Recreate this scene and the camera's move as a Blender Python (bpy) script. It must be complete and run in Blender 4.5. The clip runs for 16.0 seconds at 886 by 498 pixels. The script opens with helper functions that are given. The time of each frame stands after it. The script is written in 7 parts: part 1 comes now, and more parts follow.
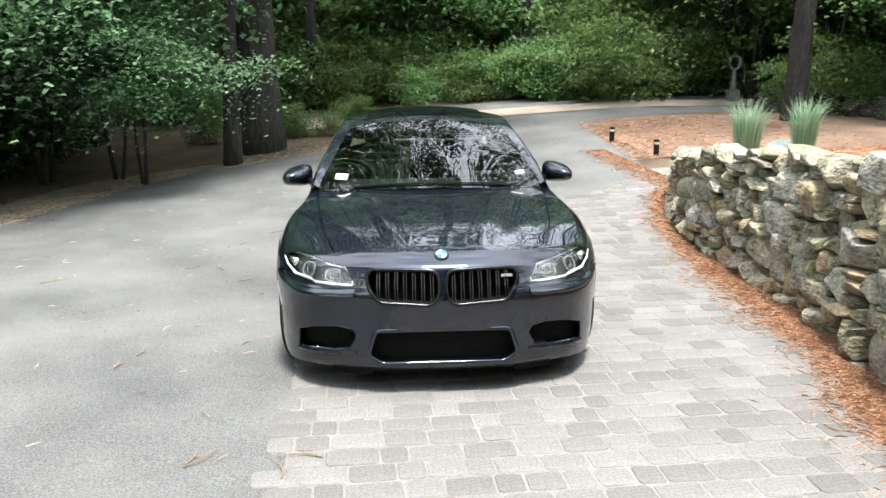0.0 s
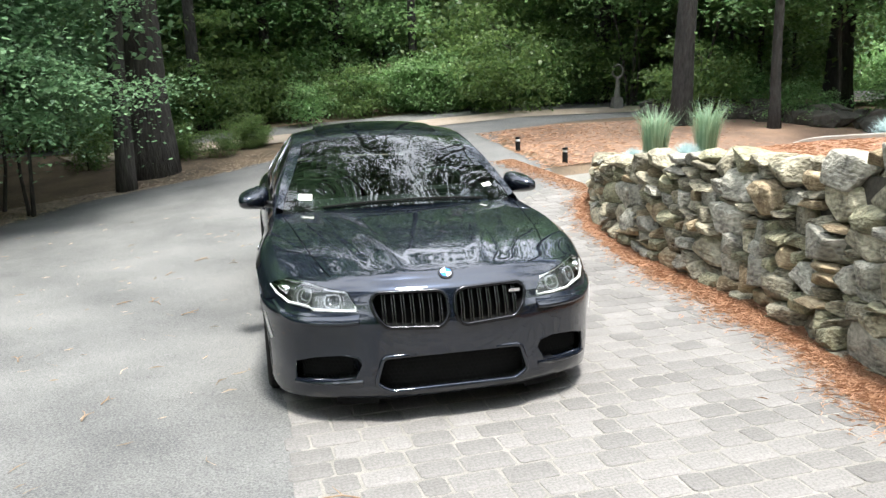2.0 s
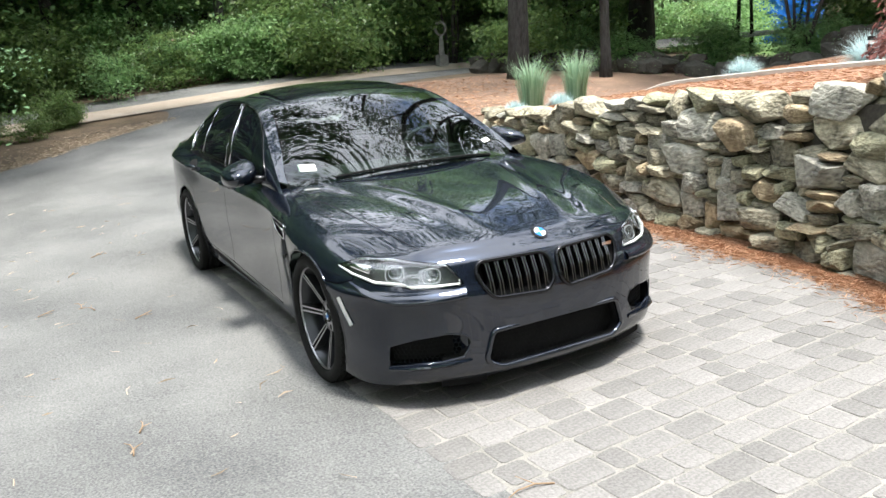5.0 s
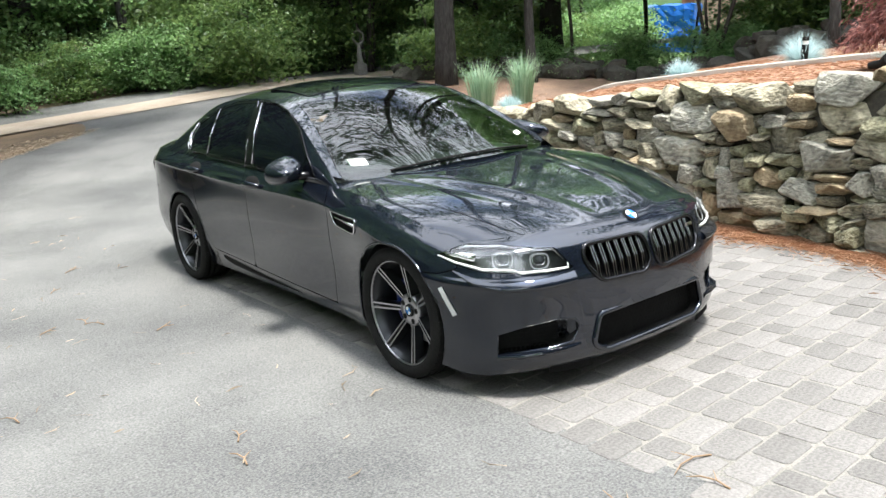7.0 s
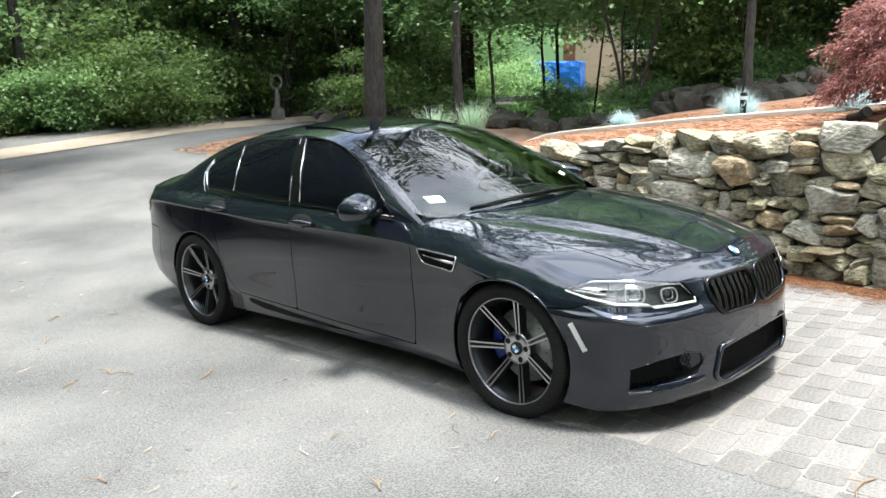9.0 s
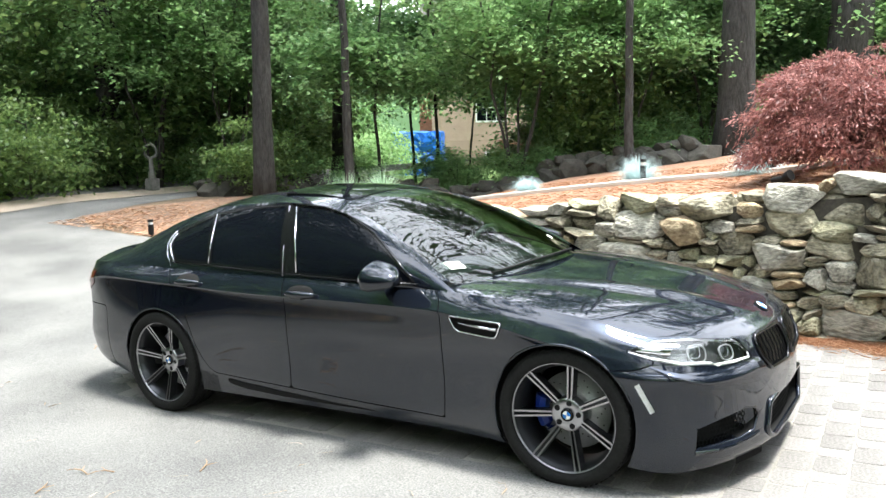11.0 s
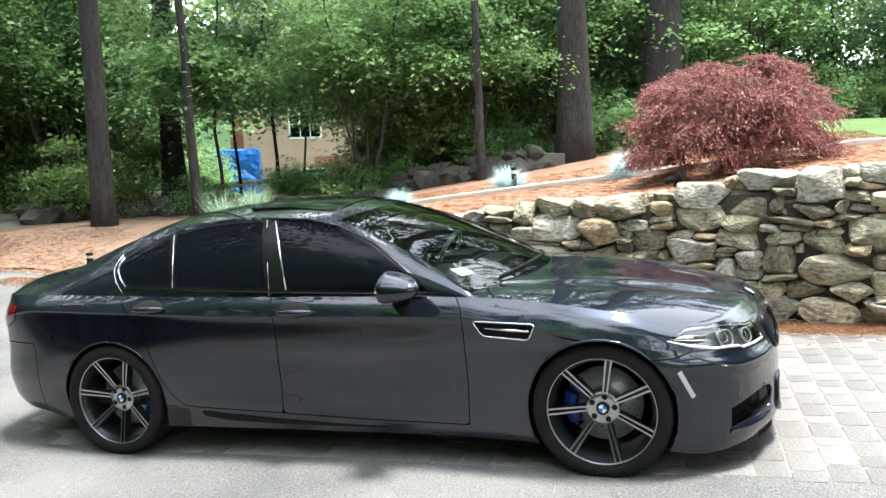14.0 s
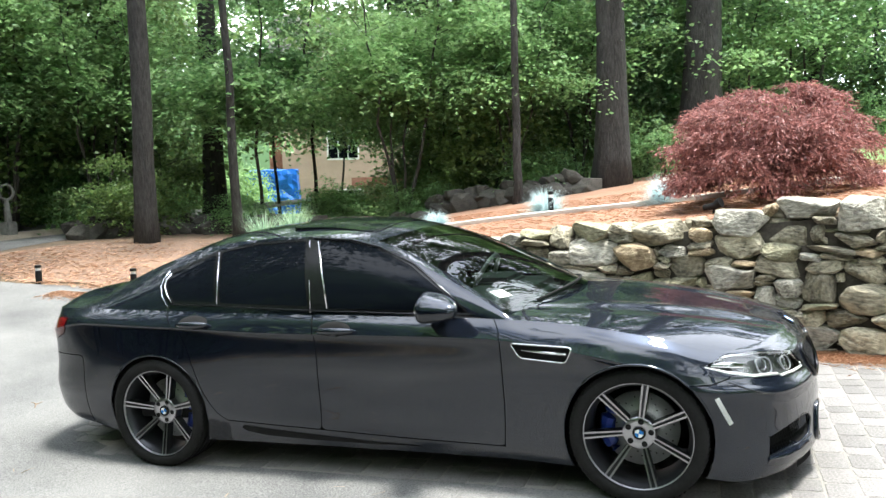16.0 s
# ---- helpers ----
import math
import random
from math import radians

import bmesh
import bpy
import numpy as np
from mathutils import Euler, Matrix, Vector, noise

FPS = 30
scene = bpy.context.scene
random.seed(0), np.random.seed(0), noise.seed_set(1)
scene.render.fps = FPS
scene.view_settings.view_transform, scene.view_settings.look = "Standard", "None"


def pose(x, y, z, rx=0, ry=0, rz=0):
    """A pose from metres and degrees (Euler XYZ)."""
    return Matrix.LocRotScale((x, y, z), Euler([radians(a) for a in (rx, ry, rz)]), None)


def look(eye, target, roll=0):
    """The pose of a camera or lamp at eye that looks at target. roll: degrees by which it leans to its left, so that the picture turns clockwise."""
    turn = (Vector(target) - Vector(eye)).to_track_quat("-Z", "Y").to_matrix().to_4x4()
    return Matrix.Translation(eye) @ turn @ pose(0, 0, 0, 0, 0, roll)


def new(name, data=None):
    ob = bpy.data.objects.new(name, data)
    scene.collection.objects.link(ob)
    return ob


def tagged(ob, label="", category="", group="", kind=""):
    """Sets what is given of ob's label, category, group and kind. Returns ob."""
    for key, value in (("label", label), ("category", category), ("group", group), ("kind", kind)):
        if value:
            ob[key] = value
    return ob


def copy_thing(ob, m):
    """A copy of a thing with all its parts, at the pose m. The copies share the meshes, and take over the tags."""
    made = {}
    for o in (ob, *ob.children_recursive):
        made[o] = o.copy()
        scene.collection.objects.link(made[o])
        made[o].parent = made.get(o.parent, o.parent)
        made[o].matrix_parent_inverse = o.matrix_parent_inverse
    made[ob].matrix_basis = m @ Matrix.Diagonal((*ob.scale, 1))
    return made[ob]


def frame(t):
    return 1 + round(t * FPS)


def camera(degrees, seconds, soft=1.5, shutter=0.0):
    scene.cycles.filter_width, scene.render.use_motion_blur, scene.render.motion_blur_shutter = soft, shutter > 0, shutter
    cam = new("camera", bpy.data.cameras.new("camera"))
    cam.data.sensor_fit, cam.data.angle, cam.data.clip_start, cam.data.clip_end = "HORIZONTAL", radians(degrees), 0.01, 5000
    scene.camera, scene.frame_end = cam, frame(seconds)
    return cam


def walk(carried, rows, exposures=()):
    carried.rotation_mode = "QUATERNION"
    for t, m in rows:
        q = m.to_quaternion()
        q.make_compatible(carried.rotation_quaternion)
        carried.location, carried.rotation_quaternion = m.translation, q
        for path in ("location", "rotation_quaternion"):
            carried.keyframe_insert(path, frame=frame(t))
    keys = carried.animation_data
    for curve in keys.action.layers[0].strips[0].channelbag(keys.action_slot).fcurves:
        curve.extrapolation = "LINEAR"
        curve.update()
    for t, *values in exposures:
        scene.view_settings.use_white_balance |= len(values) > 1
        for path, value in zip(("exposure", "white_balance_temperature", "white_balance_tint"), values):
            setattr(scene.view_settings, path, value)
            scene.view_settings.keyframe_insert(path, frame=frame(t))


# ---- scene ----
cam = camera(57.0, 16.0)
PATH = [
    (0, (-0.225, -4.945, 1.923), (-0.119, -3.011, 1.424), -0.4),
    (0.5, (-0.369, -4.905, 1.916), (-0.181, -2.977, 1.417), -0.4),
    (1, (-0.577, -4.882, 1.928), (-0.281, -2.967, 1.433), -1.8),
    (1.5, (-0.74, -4.861, 1.932), (-0.337, -2.962, 1.451), -1.8),
    (2, (-0.883, -4.687, 1.912), (-0.469, -2.788, 1.442), -1.5),
    (2.5, (-1.091, -4.556, 1.9), (-0.612, -2.679, 1.405), -2.3),
    (3, (-1.428, -4.456, 1.904), (-0.789, -2.634, 1.382), -2.6),
    (3.5, (-1.608, -4.344, 1.889), (-0.895, -2.556, 1.345), -2.2),
    (3.7, (-1.689, -4.269, 1.887), (-0.959, -2.492, 1.33), -2.1),
    (5.8, (-2.523, -3.615, 1.817), (-1.527, -1.973, 1.259), -3.9),
    (6, (-2.608, -3.573, 1.804), (-1.594, -1.939, 1.252), -3.9),
    (6.5, (-2.884, -3.438, 1.806), (-1.779, -1.867, 1.249), -2.7),
    (7, (-3.046, -3.237, 1.784), (-1.9, -1.694, 1.23), -3.1),
    (7.5, (-3.229, -3.011, 1.777), (-2.023, -1.502, 1.259), -3.2),
    (8, (-3.501, -2.809, 1.774), (-2.202, -1.376, 1.265), -2.6),
    (8.2, (-3.566, -2.733, 1.74), (-2.245, -1.316, 1.244), -2.1),
    (10.3, (-4.299, -1.844, 1.763), (-2.774, -0.598, 1.413), -1.9),
    (10.5, (-4.3, -1.757, 1.755), (-2.757, -0.529, 1.427), -2.0),
    (11, (-4.389, -1.567, 1.728), (-2.73, -0.489, 1.438), -0.9),
    (11.5, (-4.559, -1.344, 1.712), (-2.764, -0.518, 1.398), -0.6),
    (12, (-4.611, -1.182, 1.702), (-2.791, -0.417, 1.38), -0.3),
    (12.5, (-4.613, -0.971, 1.687), (-2.777, -0.243, 1.371), -0.5),
    (13, (-4.667, -0.801, 1.67), (-2.797, -0.159, 1.373), -1.3),
    (13.5, (-4.776, -0.61, 1.688), (-2.887, -0.02, 1.397), -2.1),
    (14, (-4.839, -0.544, 1.701), (-2.965, 0.104, 1.437), -2.2),
    (14.5, (-4.86, -0.527, 1.699), (-3.018, 0.208, 1.443), -2.1),
    (15, (-4.886, -0.526, 1.707), (-3.056, 0.241, 1.452), -1.8),
    (15.5, (-4.905, -0.535, 1.709), (-3.068, 0.221, 1.48), -1.6),
    (16, (-4.914, -0.541, 1.708), (-3.062, 0.186, 1.501), -1.4),
]
walk(cam, [(t, look(eye, target, roll)) for t, eye, target, roll in PATH],
     [(0.0, 1.10, 6200, 9), (8.2, 1.10, 6200, 9), (10.3, 1.55, 6200, 8), (11.2, 1.55, 6200, 8), (13.0, 1.40, 6150, 8), (16.0, 1.40, 6150, 8)])

# ---- light ----
world = bpy.data.worlds.new("sky")
scene.world = world
world.use_nodes = True
wn = world.node_tree
sky = wn.nodes.new("ShaderNodeTexSky")
sky.sky_type = "NISHITA"
sky.sun_disc = False
sky.sun_elevation = radians(76)
sky.sun_rotation = radians(139)
# broken white cloud over the whole sky
tc = wn.nodes.new("ShaderNodeTexCoord")
cloud = wn.nodes.new("ShaderNodeTexNoise")
cloud.inputs["Scale"].default_value, cloud.inputs["Detail"].default_value = 2.6, 7
wn.links.new(tc.outputs["Generated"], cloud.inputs["Vector"])
cover = wn.nodes.new("ShaderNodeMapRange")
cover.inputs["From Min"].default_value, cover.inputs["From Max"].default_value = 0.27, 0.47
wn.links.new(cloud.outputs[0], cover.inputs[0])
both_sky = wn.nodes.new("ShaderNodeMix")
both_sky.data_type = "RGBA"
wn.links.new(cover.outputs[0], both_sky.inputs["Factor"])
wn.links.new(sky.outputs[0], both_sky.inputs["A"])
both_sky.inputs["B"].default_value = (13.0, 13.3, 14.0, 1)
wn.links.new(both_sky.outputs["Result"], wn.nodes["Background"].inputs[0])
wn.nodes["Background"].inputs[1].default_value = 0.15
sun = new("sun", bpy.data.lights.new("sun", "SUN"))
sun.data.energy = 4.8
sun.data.angle = radians(9)
sun.data.color = (1.0, 0.95, 0.86)
sun.matrix_world = look((1.5, -4.4, 24), (0, 0, 0))

# ---- materials ----
def mat(name, base, rough=0.6, metal=0.0, var=None, scale=4.0, fine=60.0, bump=0.0, relief=0.01, coat=0.0, spec=0.5, coords="Object", rand=0.0, stretch=(1, 1, 1)):
    """A surface of base colour, mixed by noise at two sizes with var, with relief of fine grain."""
    m = bpy.data.materials.new(name)
    m.use_nodes = True
    nt = m.node_tree
    b = nt.nodes["Principled BSDF"]
    b.inputs["Base Color"].default_value = (*base, 1)
    b.inputs["Roughness"].default_value = rough
    b.inputs["Metallic"].default_value = metal
    b.inputs["Specular IOR Level"].default_value = spec
    b.inputs["Coat Weight"].default_value = coat
    b.inputs["Coat Roughness"].default_value = 0.03
    if var is None and not bump and not rand:
        return m
    tc = nt.nodes.new("ShaderNodeTexCoord")
    mp = nt.nodes.new("ShaderNodeMapping")
    mp.inputs["Scale"].default_value = stretch
    nt.links.new(tc.outputs[coords], mp.inputs[0])
    n1 = nt.nodes.new("ShaderNodeTexNoise")
    n1.inputs["Scale"].default_value, n1.inputs["Detail"].default_value = scale, 5
    n2 = nt.nodes.new("ShaderNodeTexNoise")
    n2.inputs["Scale"].default_value, n2.inputs["Detail"].default_value = fine, 4
    for n in (n1, n2):
        nt.links.new(mp.outputs[0], n.inputs["Vector"])
    if var is not None:
        add = nt.nodes.new("ShaderNodeMath")
        add.operation = "MULTIPLY_ADD"
        add.inputs[1].default_value = 0.55
        nt.links.new(n2.outputs[0], add.inputs[0])
        half = nt.nodes.new("ShaderNodeMath")
        half.operation = "MULTIPLY"
        half.inputs[1].default_value = 0.45
        nt.links.new(n1.outputs[0], half.inputs[0])
        nt.links.new(half.outputs[0], add.inputs[2])
        ramp = nt.nodes.new("ShaderNodeMapRange")
        ramp.inputs["From Min"].default_value, ramp.inputs["From Max"].default_value = 0.36, 0.64
        nt.links.new(add.outputs[0], ramp.inputs[0])
        mix = nt.nodes.new("ShaderNodeMix")
        mix.data_type = "RGBA"
        mix.inputs["A"].default_value, mix.inputs["B"].default_value = (*base, 1), (*var, 1)
        nt.links.new(ramp.outputs[0], mix.inputs["Factor"])
        out = mix.outputs["Result"]
        if rand:
            oi = nt.nodes.new("ShaderNodeObjectInfo")
            geo = nt.nodes.new("ShaderNodeNewGeometry")
            s = nt.nodes.new("ShaderNodeMath")
            s.operation = "ADD"
            nt.links.new(oi.outputs["Random"], s.inputs[0])
            nt.links.new(geo.outputs["Random Per Island"], s.inputs[1])
            fr = nt.nodes.new("ShaderNodeMath")
            fr.operation = "FRACT"
            nt.links.new(s.outputs[0], fr.inputs[0])
            mr = nt.nodes.new("ShaderNodeMapRange")
            mr.inputs["To Min"].default_value, mr.inputs["To Max"].default_value = 1 - rand, 1 + rand
            nt.links.new(fr.outputs[0], mr.inputs[0])
            hs = nt.nodes.new("ShaderNodeHueSaturation")
            nt.links.new(mr.outputs[0], hs.inputs["Value"])
            nt.links.new(out, hs.inputs["Color"])
            out = hs.outputs[0]
        nt.links.new(out, b.inputs["Base Color"])
    if bump:
        bp = nt.nodes.new("ShaderNodeBump")
        bp.inputs["Strength"].default_value, bp.inputs["Distance"].default_value = bump, relief
        nt.links.new(n2.outputs[0], bp.inputs["Height"])
        nt.links.new(bp.outputs[0], b.inputs["Normal"])
    return m


def leaf_mat(name, a, b, trans=0.35, rough=0.45):
    """Leaves: each one its own shade, light passing through them."""
    m = bpy.data.materials.new(name)
    m.use_nodes = True
    nt = m.node_tree
    bs = nt.nodes["Principled BSDF"]
    geo = nt.nodes.new("ShaderNodeNewGeometry")
    mix = nt.nodes.new("ShaderNodeMix")
    mix.data_type = "RGBA"
    mix.inputs["A"].default_value, mix.inputs["B"].default_value = (*a, 1), (*b, 1)
    nt.links.new(geo.outputs["Random Per Island"], mix.inputs["Factor"])
    nt.links.new(mix.outputs["Result"], bs.inputs["Base Color"])
    bs.inputs["Roughness"].default_value = rough
    tr = nt.nodes.new("ShaderNodeBsdfTranslucent")
    hs = nt.nodes.new("ShaderNodeHueSaturation")
    hs.inputs["Value"].default_value = 1.75
    hs.inputs["Saturation"].default_value = 0.88
    nt.links.new(mix.outputs["Result"], hs.inputs["Color"])
    nt.links.new(hs.outputs[0], tr.inputs[0])
    ms = nt.nodes.new("ShaderNodeMixShader")
    ms.inputs[0].default_value = trans
    nt.links.new(bs.outputs[0], ms.inputs[1])
    nt.links.new(tr.outputs[0], ms.inputs[2])
    nt.links.new(ms.outputs[0], nt.nodes["Material Output"].inputs[0])
    return m


ASPHALT = mat("asphalt", (0.055, 0.056, 0.057), 0.92, var=(0.193, 0.191, 0.184), scale=0.8, fine=95, bump=0.9)
MULCH = mat("forest_floor", (0.06, 0.045, 0.03), 0.95, var=(0.20, 0.14, 0.09), scale=1.2, fine=45, bump=0.9)
NEEDLE_BED = mat("needle_mulch", (0.15, 0.080, 0.050), 0.95, var=(0.30, 0.170, 0.108), scale=2.0, fine=60, bump=0.9)
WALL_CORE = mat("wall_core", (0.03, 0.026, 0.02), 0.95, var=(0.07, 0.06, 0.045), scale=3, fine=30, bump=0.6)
STONE = mat("field_stone", (0.085, 0.077, 0.055), 0.9, var=(0.43, 0.388, 0.280), scale=1.6, fine=9, bump=1.0, relief=0.03, rand=0.35)
PAVER = mat("concrete_paver", (0.112, 0.106, 0.101), 0.9, var=(0.203, 0.193, 0.184), scale=2.2, fine=90, bump=0.6, rand=0.20)
SAND = mat("joint_sand", (0.13, 0.124, 0.110), 0.95, var=(0.26, 0.248, 0.222), scale=3, fine=150, bump=0.4)
# Verge tan made paler to hold the sunlight on the far road.
VERGE = mat("sunlit_verge", (0.24, 0.19, 0.145), 0.95, var=(0.40, 0.34, 0.28), scale=1.5, fine=60, bump=0.5)
LITTER_BED = mat("leaf_litter_bed", (0.13, 0.105, 0.082), 0.95, var=(0.37, 0.30, 0.235), scale=3, fine=38, bump=0.9)
NEEDLE_THIN = mat("thin_needle_cover", (0.12, 0.08, 0.06), 0.95, var=(0.29, 0.185, 0.125), scale=1.2, fine=60, bump=0.8)
BARK = mat("bark", (0.020, 0.018, 0.016), 0.95, var=(0.066, 0.059, 0.052), scale=2.5, fine=7, bump=1.0, relief=0.05, stretch=(4, 4, 0.6))
PINE_BARK = mat("pine_bark", (0.016, 0.015, 0.014), 0.95, var=(0.050, 0.048, 0.045), scale=3, fine=9, bump=1.0, relief=0.04, stretch=(3, 3, 0.9))
PALE_BARK = mat("pale_bark", (0.12, 0.10, 0.085), 0.95, var=(0.30, 0.26, 0.22), scale=3, fine=9, bump=1.0, relief=0.03, stretch=(3, 3, 0.7))
LEAF = leaf_mat("leaf", (0.058, 0.112, 0.03), (0.15, 0.225, 0.06), 0.45)
LEAF_DARK = leaf_mat("leaf_dark", (0.05, 0.115, 0.045), (0.12, 0.22, 0.09), 0.5)
LEAF_MID = leaf_mat("leaf_mid", (0.070, 0.150, 0.068), (0.170, 0.285, 0.138), 0.5, 0.5)
LEAF_LIGHT = leaf_mat("leaf_light", (0.085, 0.175, 0.056), (0.215, 0.345, 0.125), 0.5)
LEAF_RED = leaf_mat("leaf_red", (0.085, 0.028, 0.026), (0.36, 0.150, 0.130), 0.35, 0.55)
# Needles coloured dark to hold the shade of backlit crowns in reflections.
PINE_SHADED = leaf_mat("shaded_pine_needles", (0.022, 0.046, 0.020), (0.052, 0.090, 0.034), 0.2)
LEAF_MAPLE = leaf_mat("maple_leaf", (0.075, 0.165, 0.055), (0.195, 0.325, 0.118), 0.5)
LAWN = mat("lawn_grass", (0.046, 0.091, 0.019), 0.9, var=(0.098, 0.163, 0.039), scale=1.5, fine=60, bump=0.8)

# ---- helpers for building ----
def part(name, bm, material, parent=None, label="", smooth=False, kind=""):
    """Links a bmesh as one mesh object under a thing or a part."""
    me = bpy.data.meshes.new(name)
    if smooth:
        for f in bm.faces:
            f.smooth = True
    bm.to_mesh(me)
    bm.free()
    for m in material if isinstance(material, (list, tuple)) else [material]:
        me.materials.append(m)
    ob = new(name, me)
    if parent is not None:
        ob.parent = parent
    return tagged(ob, label, kind=kind)


def raw(name, verts, faces, material, parent=None, label="", smooth=False, kind=""):
    me = bpy.data.meshes.new(name)
    me.from_pydata([tuple(v) for v in verts], [], faces)
    if smooth:
        me.polygons.foreach_set("use_smooth", [True] * len(me.polygons))
    me.materials.append(material)
    ob = new(name, me)
    if parent is not None:
        ob.parent = parent
    return tagged(ob, label, kind=kind)


def thing(name, label, category, group="", m=None):
    ob = new(name)
    ob.empty_display_size = 0.2
    if m is not None:
        ob.matrix_world = m
    return tagged(ob, label, category, group)


def curve(*keys):
    """A smooth monotone curve through (position, value) pairs."""
    xs, ys = np.array(keys, float).T
    h, d = np.diff(xs), np.diff(ys) / np.diff(xs)
    m = np.r_[d[0], [0 if a * b <= 0 else 2 * a * b / (a + b) for a, b in zip(d, d[1:])], d[-1]]

    def at(x):
        x = np.clip(x, xs[0], xs[-1])
        i = np.clip(np.searchsorted(xs, x, side="right") - 1, 0, len(h) - 1)
        t = (x - xs[i]) / h[i]
        return (ys[i] * (1 + 2 * t) * (1 - t) ** 2 + h[i] * m[i] * t * (1 - t) ** 2 + ys[i + 1] * t * t * (3 - 2 * t) + h[i] * m[i + 1] * t * t * (t - 1))
    return at


def spline(*keys):
    """A curve of even bending through (position, value) pairs."""
    xs, ys = np.array(keys, float).T
    n, h = len(xs), np.diff(np.array(keys, float)[:, 0])
    a, r = np.eye(n), np.zeros(n)
    for i in range(1, n - 1):
        a[i, i - 1], a[i, i], a[i, i + 1] = h[i - 1], 2 * (h[i - 1] + h[i]), h[i]
        r[i] = 6 * ((ys[i + 1] - ys[i]) / h[i] - (ys[i] - ys[i - 1]) / h[i - 1])
    m = np.linalg.solve(a, r)

    def at(x):
        x = np.clip(x, xs[0], xs[-1])
        i = np.clip(np.searchsorted(xs, x, side="right") - 1, 0, n - 2)
        t, u = x - xs[i], xs[i + 1] - x
        return (m[i] * u ** 3 + m[i + 1] * t ** 3) / (6 * h[i]) + (ys[i] / h[i] - m[i] * h[i] / 6) * u + (ys[i + 1] / h[i] - m[i + 1] * h[i] / 6) * t
    return at


def box(bm, x0, x1, y0, y1, z0, z1, m=None, bevel=0.0):
    r = bmesh.ops.create_cube(bm, size=1)
    vs = r["verts"]
    for v in vs:
        v.co = Vector((x0 + (v.co.x + 0.5) * (x1 - x0), y0 + (v.co.y + 0.5) * (y1 - y0), z0 + (v.co.z + 0.5) * (z1 - z0)))
    if m is not None:
        bmesh.ops.transform(bm, matrix=m, verts=vs)
    if bevel:
        bmesh.ops.bevel(bm, geom=list({e for v in vs for e in v.link_edges}), offset=bevel, segments=2, affect="EDGES")


def tube(bm, pts, radii, n=8, cap=True):
    """A tapered tube through pts."""
    rings = []
    for i, p in enumerate(pts):
        p = Vector(p)
        d = (Vector(pts[min(i + 1, len(pts) - 1)]) - Vector(pts[max(i - 1, 0)])).normalized()
        a = d.orthogonal().normalized() if abs(d.z) < 0.95 else Vector((1, 0, 0))
        a = (a - d * a.dot(d)).normalized()
        b = d.cross(a)
        r = radii[i] if isinstance(radii, (list, tuple)) else radii
        rings.append([bm.verts.new(p + (a * math.cos(2 * math.pi * k / n) + b * math.sin(2 * math.pi * k / n)) * r) for k in range(n)])
    for q, w in zip(rings, rings[1:]):
        for k in range(n):
            bm.faces.new((q[k], q[(k + 1) % n], w[(k + 1) % n], w[k]))
    if cap:
        bm.faces.new(rings[0][::-1])
        bm.faces.new(rings[-1])


# ---- ground ----
H_MID = curve((-30, 0.45), (-10, 0.42), (-6, 0.29), (-2, 0.10), (0, 0.0), (2, -0.10), (3, -0.15), (5, -0.155), (7, -0.10), (8.5, -0.03), (12, 0.08), (20, 0.25), (60, 1.0))
H_CROSS = curve((-60, 0), (2, 0), (3, 0.005), (5, 0.035), (8.5, 0.068), (13, 0.06), (40, 0.03))


def drive_z(x, y):
    """Height of the driveway."""
    return float(H_MID(y) + H_CROSS(y) * np.clip(x, -9, 5))


WALL_X = curve((-12, 1.2), (-6, 1.7), (-3, 2.05), (-1.5, 2.28), (-0.5, 2.48), (0.7, 2.64), (2, 2.68), (3.5, 2.8), (5.0, 3.2), (6.0, 3.9))


def terrace_z(x, y):
    """Height of the planted bed held up by the stone wall."""
    return float(0.98 - 0.13 * (np.clip(y, -2.0, 20) - 0.8) + 0.04 * (np.clip(x, 2, 14) - 2.7))


def smooth(a, b, x):
    t = min(max((x - a) / (b - a), 0), 1)
    return t * t * (3 - 2 * t)


def ground_z(x, y):
    """Height of the ground anywhere."""
    d, t = drive_z(x, y), terrace_z(x, y)
    inside = smooth(float(WALL_X(y)) + 0.12, float(WALL_X(y)) + 0.2, x) * (1 - smooth(5.2, 7.0, y))
    z = d + (max(t, d) - d) * inside
    z -= 1.05 * smooth(12, 24, x) * smooth(4, 12, y)
    z += 0.02 * noise.noise(Vector((x * 0.7, y * 0.7, 0))) * (smooth(-3.2, -6, x) + inside)
    return z


def sheet(name, xs_at, ys, material, lift, cols=24, label="", z_at=ground_z, thick=0.0):
    """A strip of ground between two edges given for each y."""
    verts, faces = [], []
    for y in ys:
        a, b = xs_at(y)
        for k in range(cols + 1):
            x = a + (b - a) * k / cols
            verts.append((x, y, z_at(x, y) + lift))
    n = cols + 1
    for r in range(len(ys) - 1):
        for k in range(cols):
            i = r * n + k
            faces.append((i, i + 1, i + n + 1, i + n))
    return raw(name, verts, faces, material, None, label, True, "structure")


def steps(*marks):
    """Positions from mark to mark: (start, (end, step), ...)."""
    out = [marks[0]]
    for end, step in marks[1:]:
        n = max(1, round((end - out[-1]) / step))
        out += [out[-1] + (end - out[-1]) * (k + 1) / n for k in range(n)]
        out = out[:-n] + [marks_k for marks_k in np.linspace(out[-n - 1], end, n + 1)[1:]]
    return [float(v) for v in out]


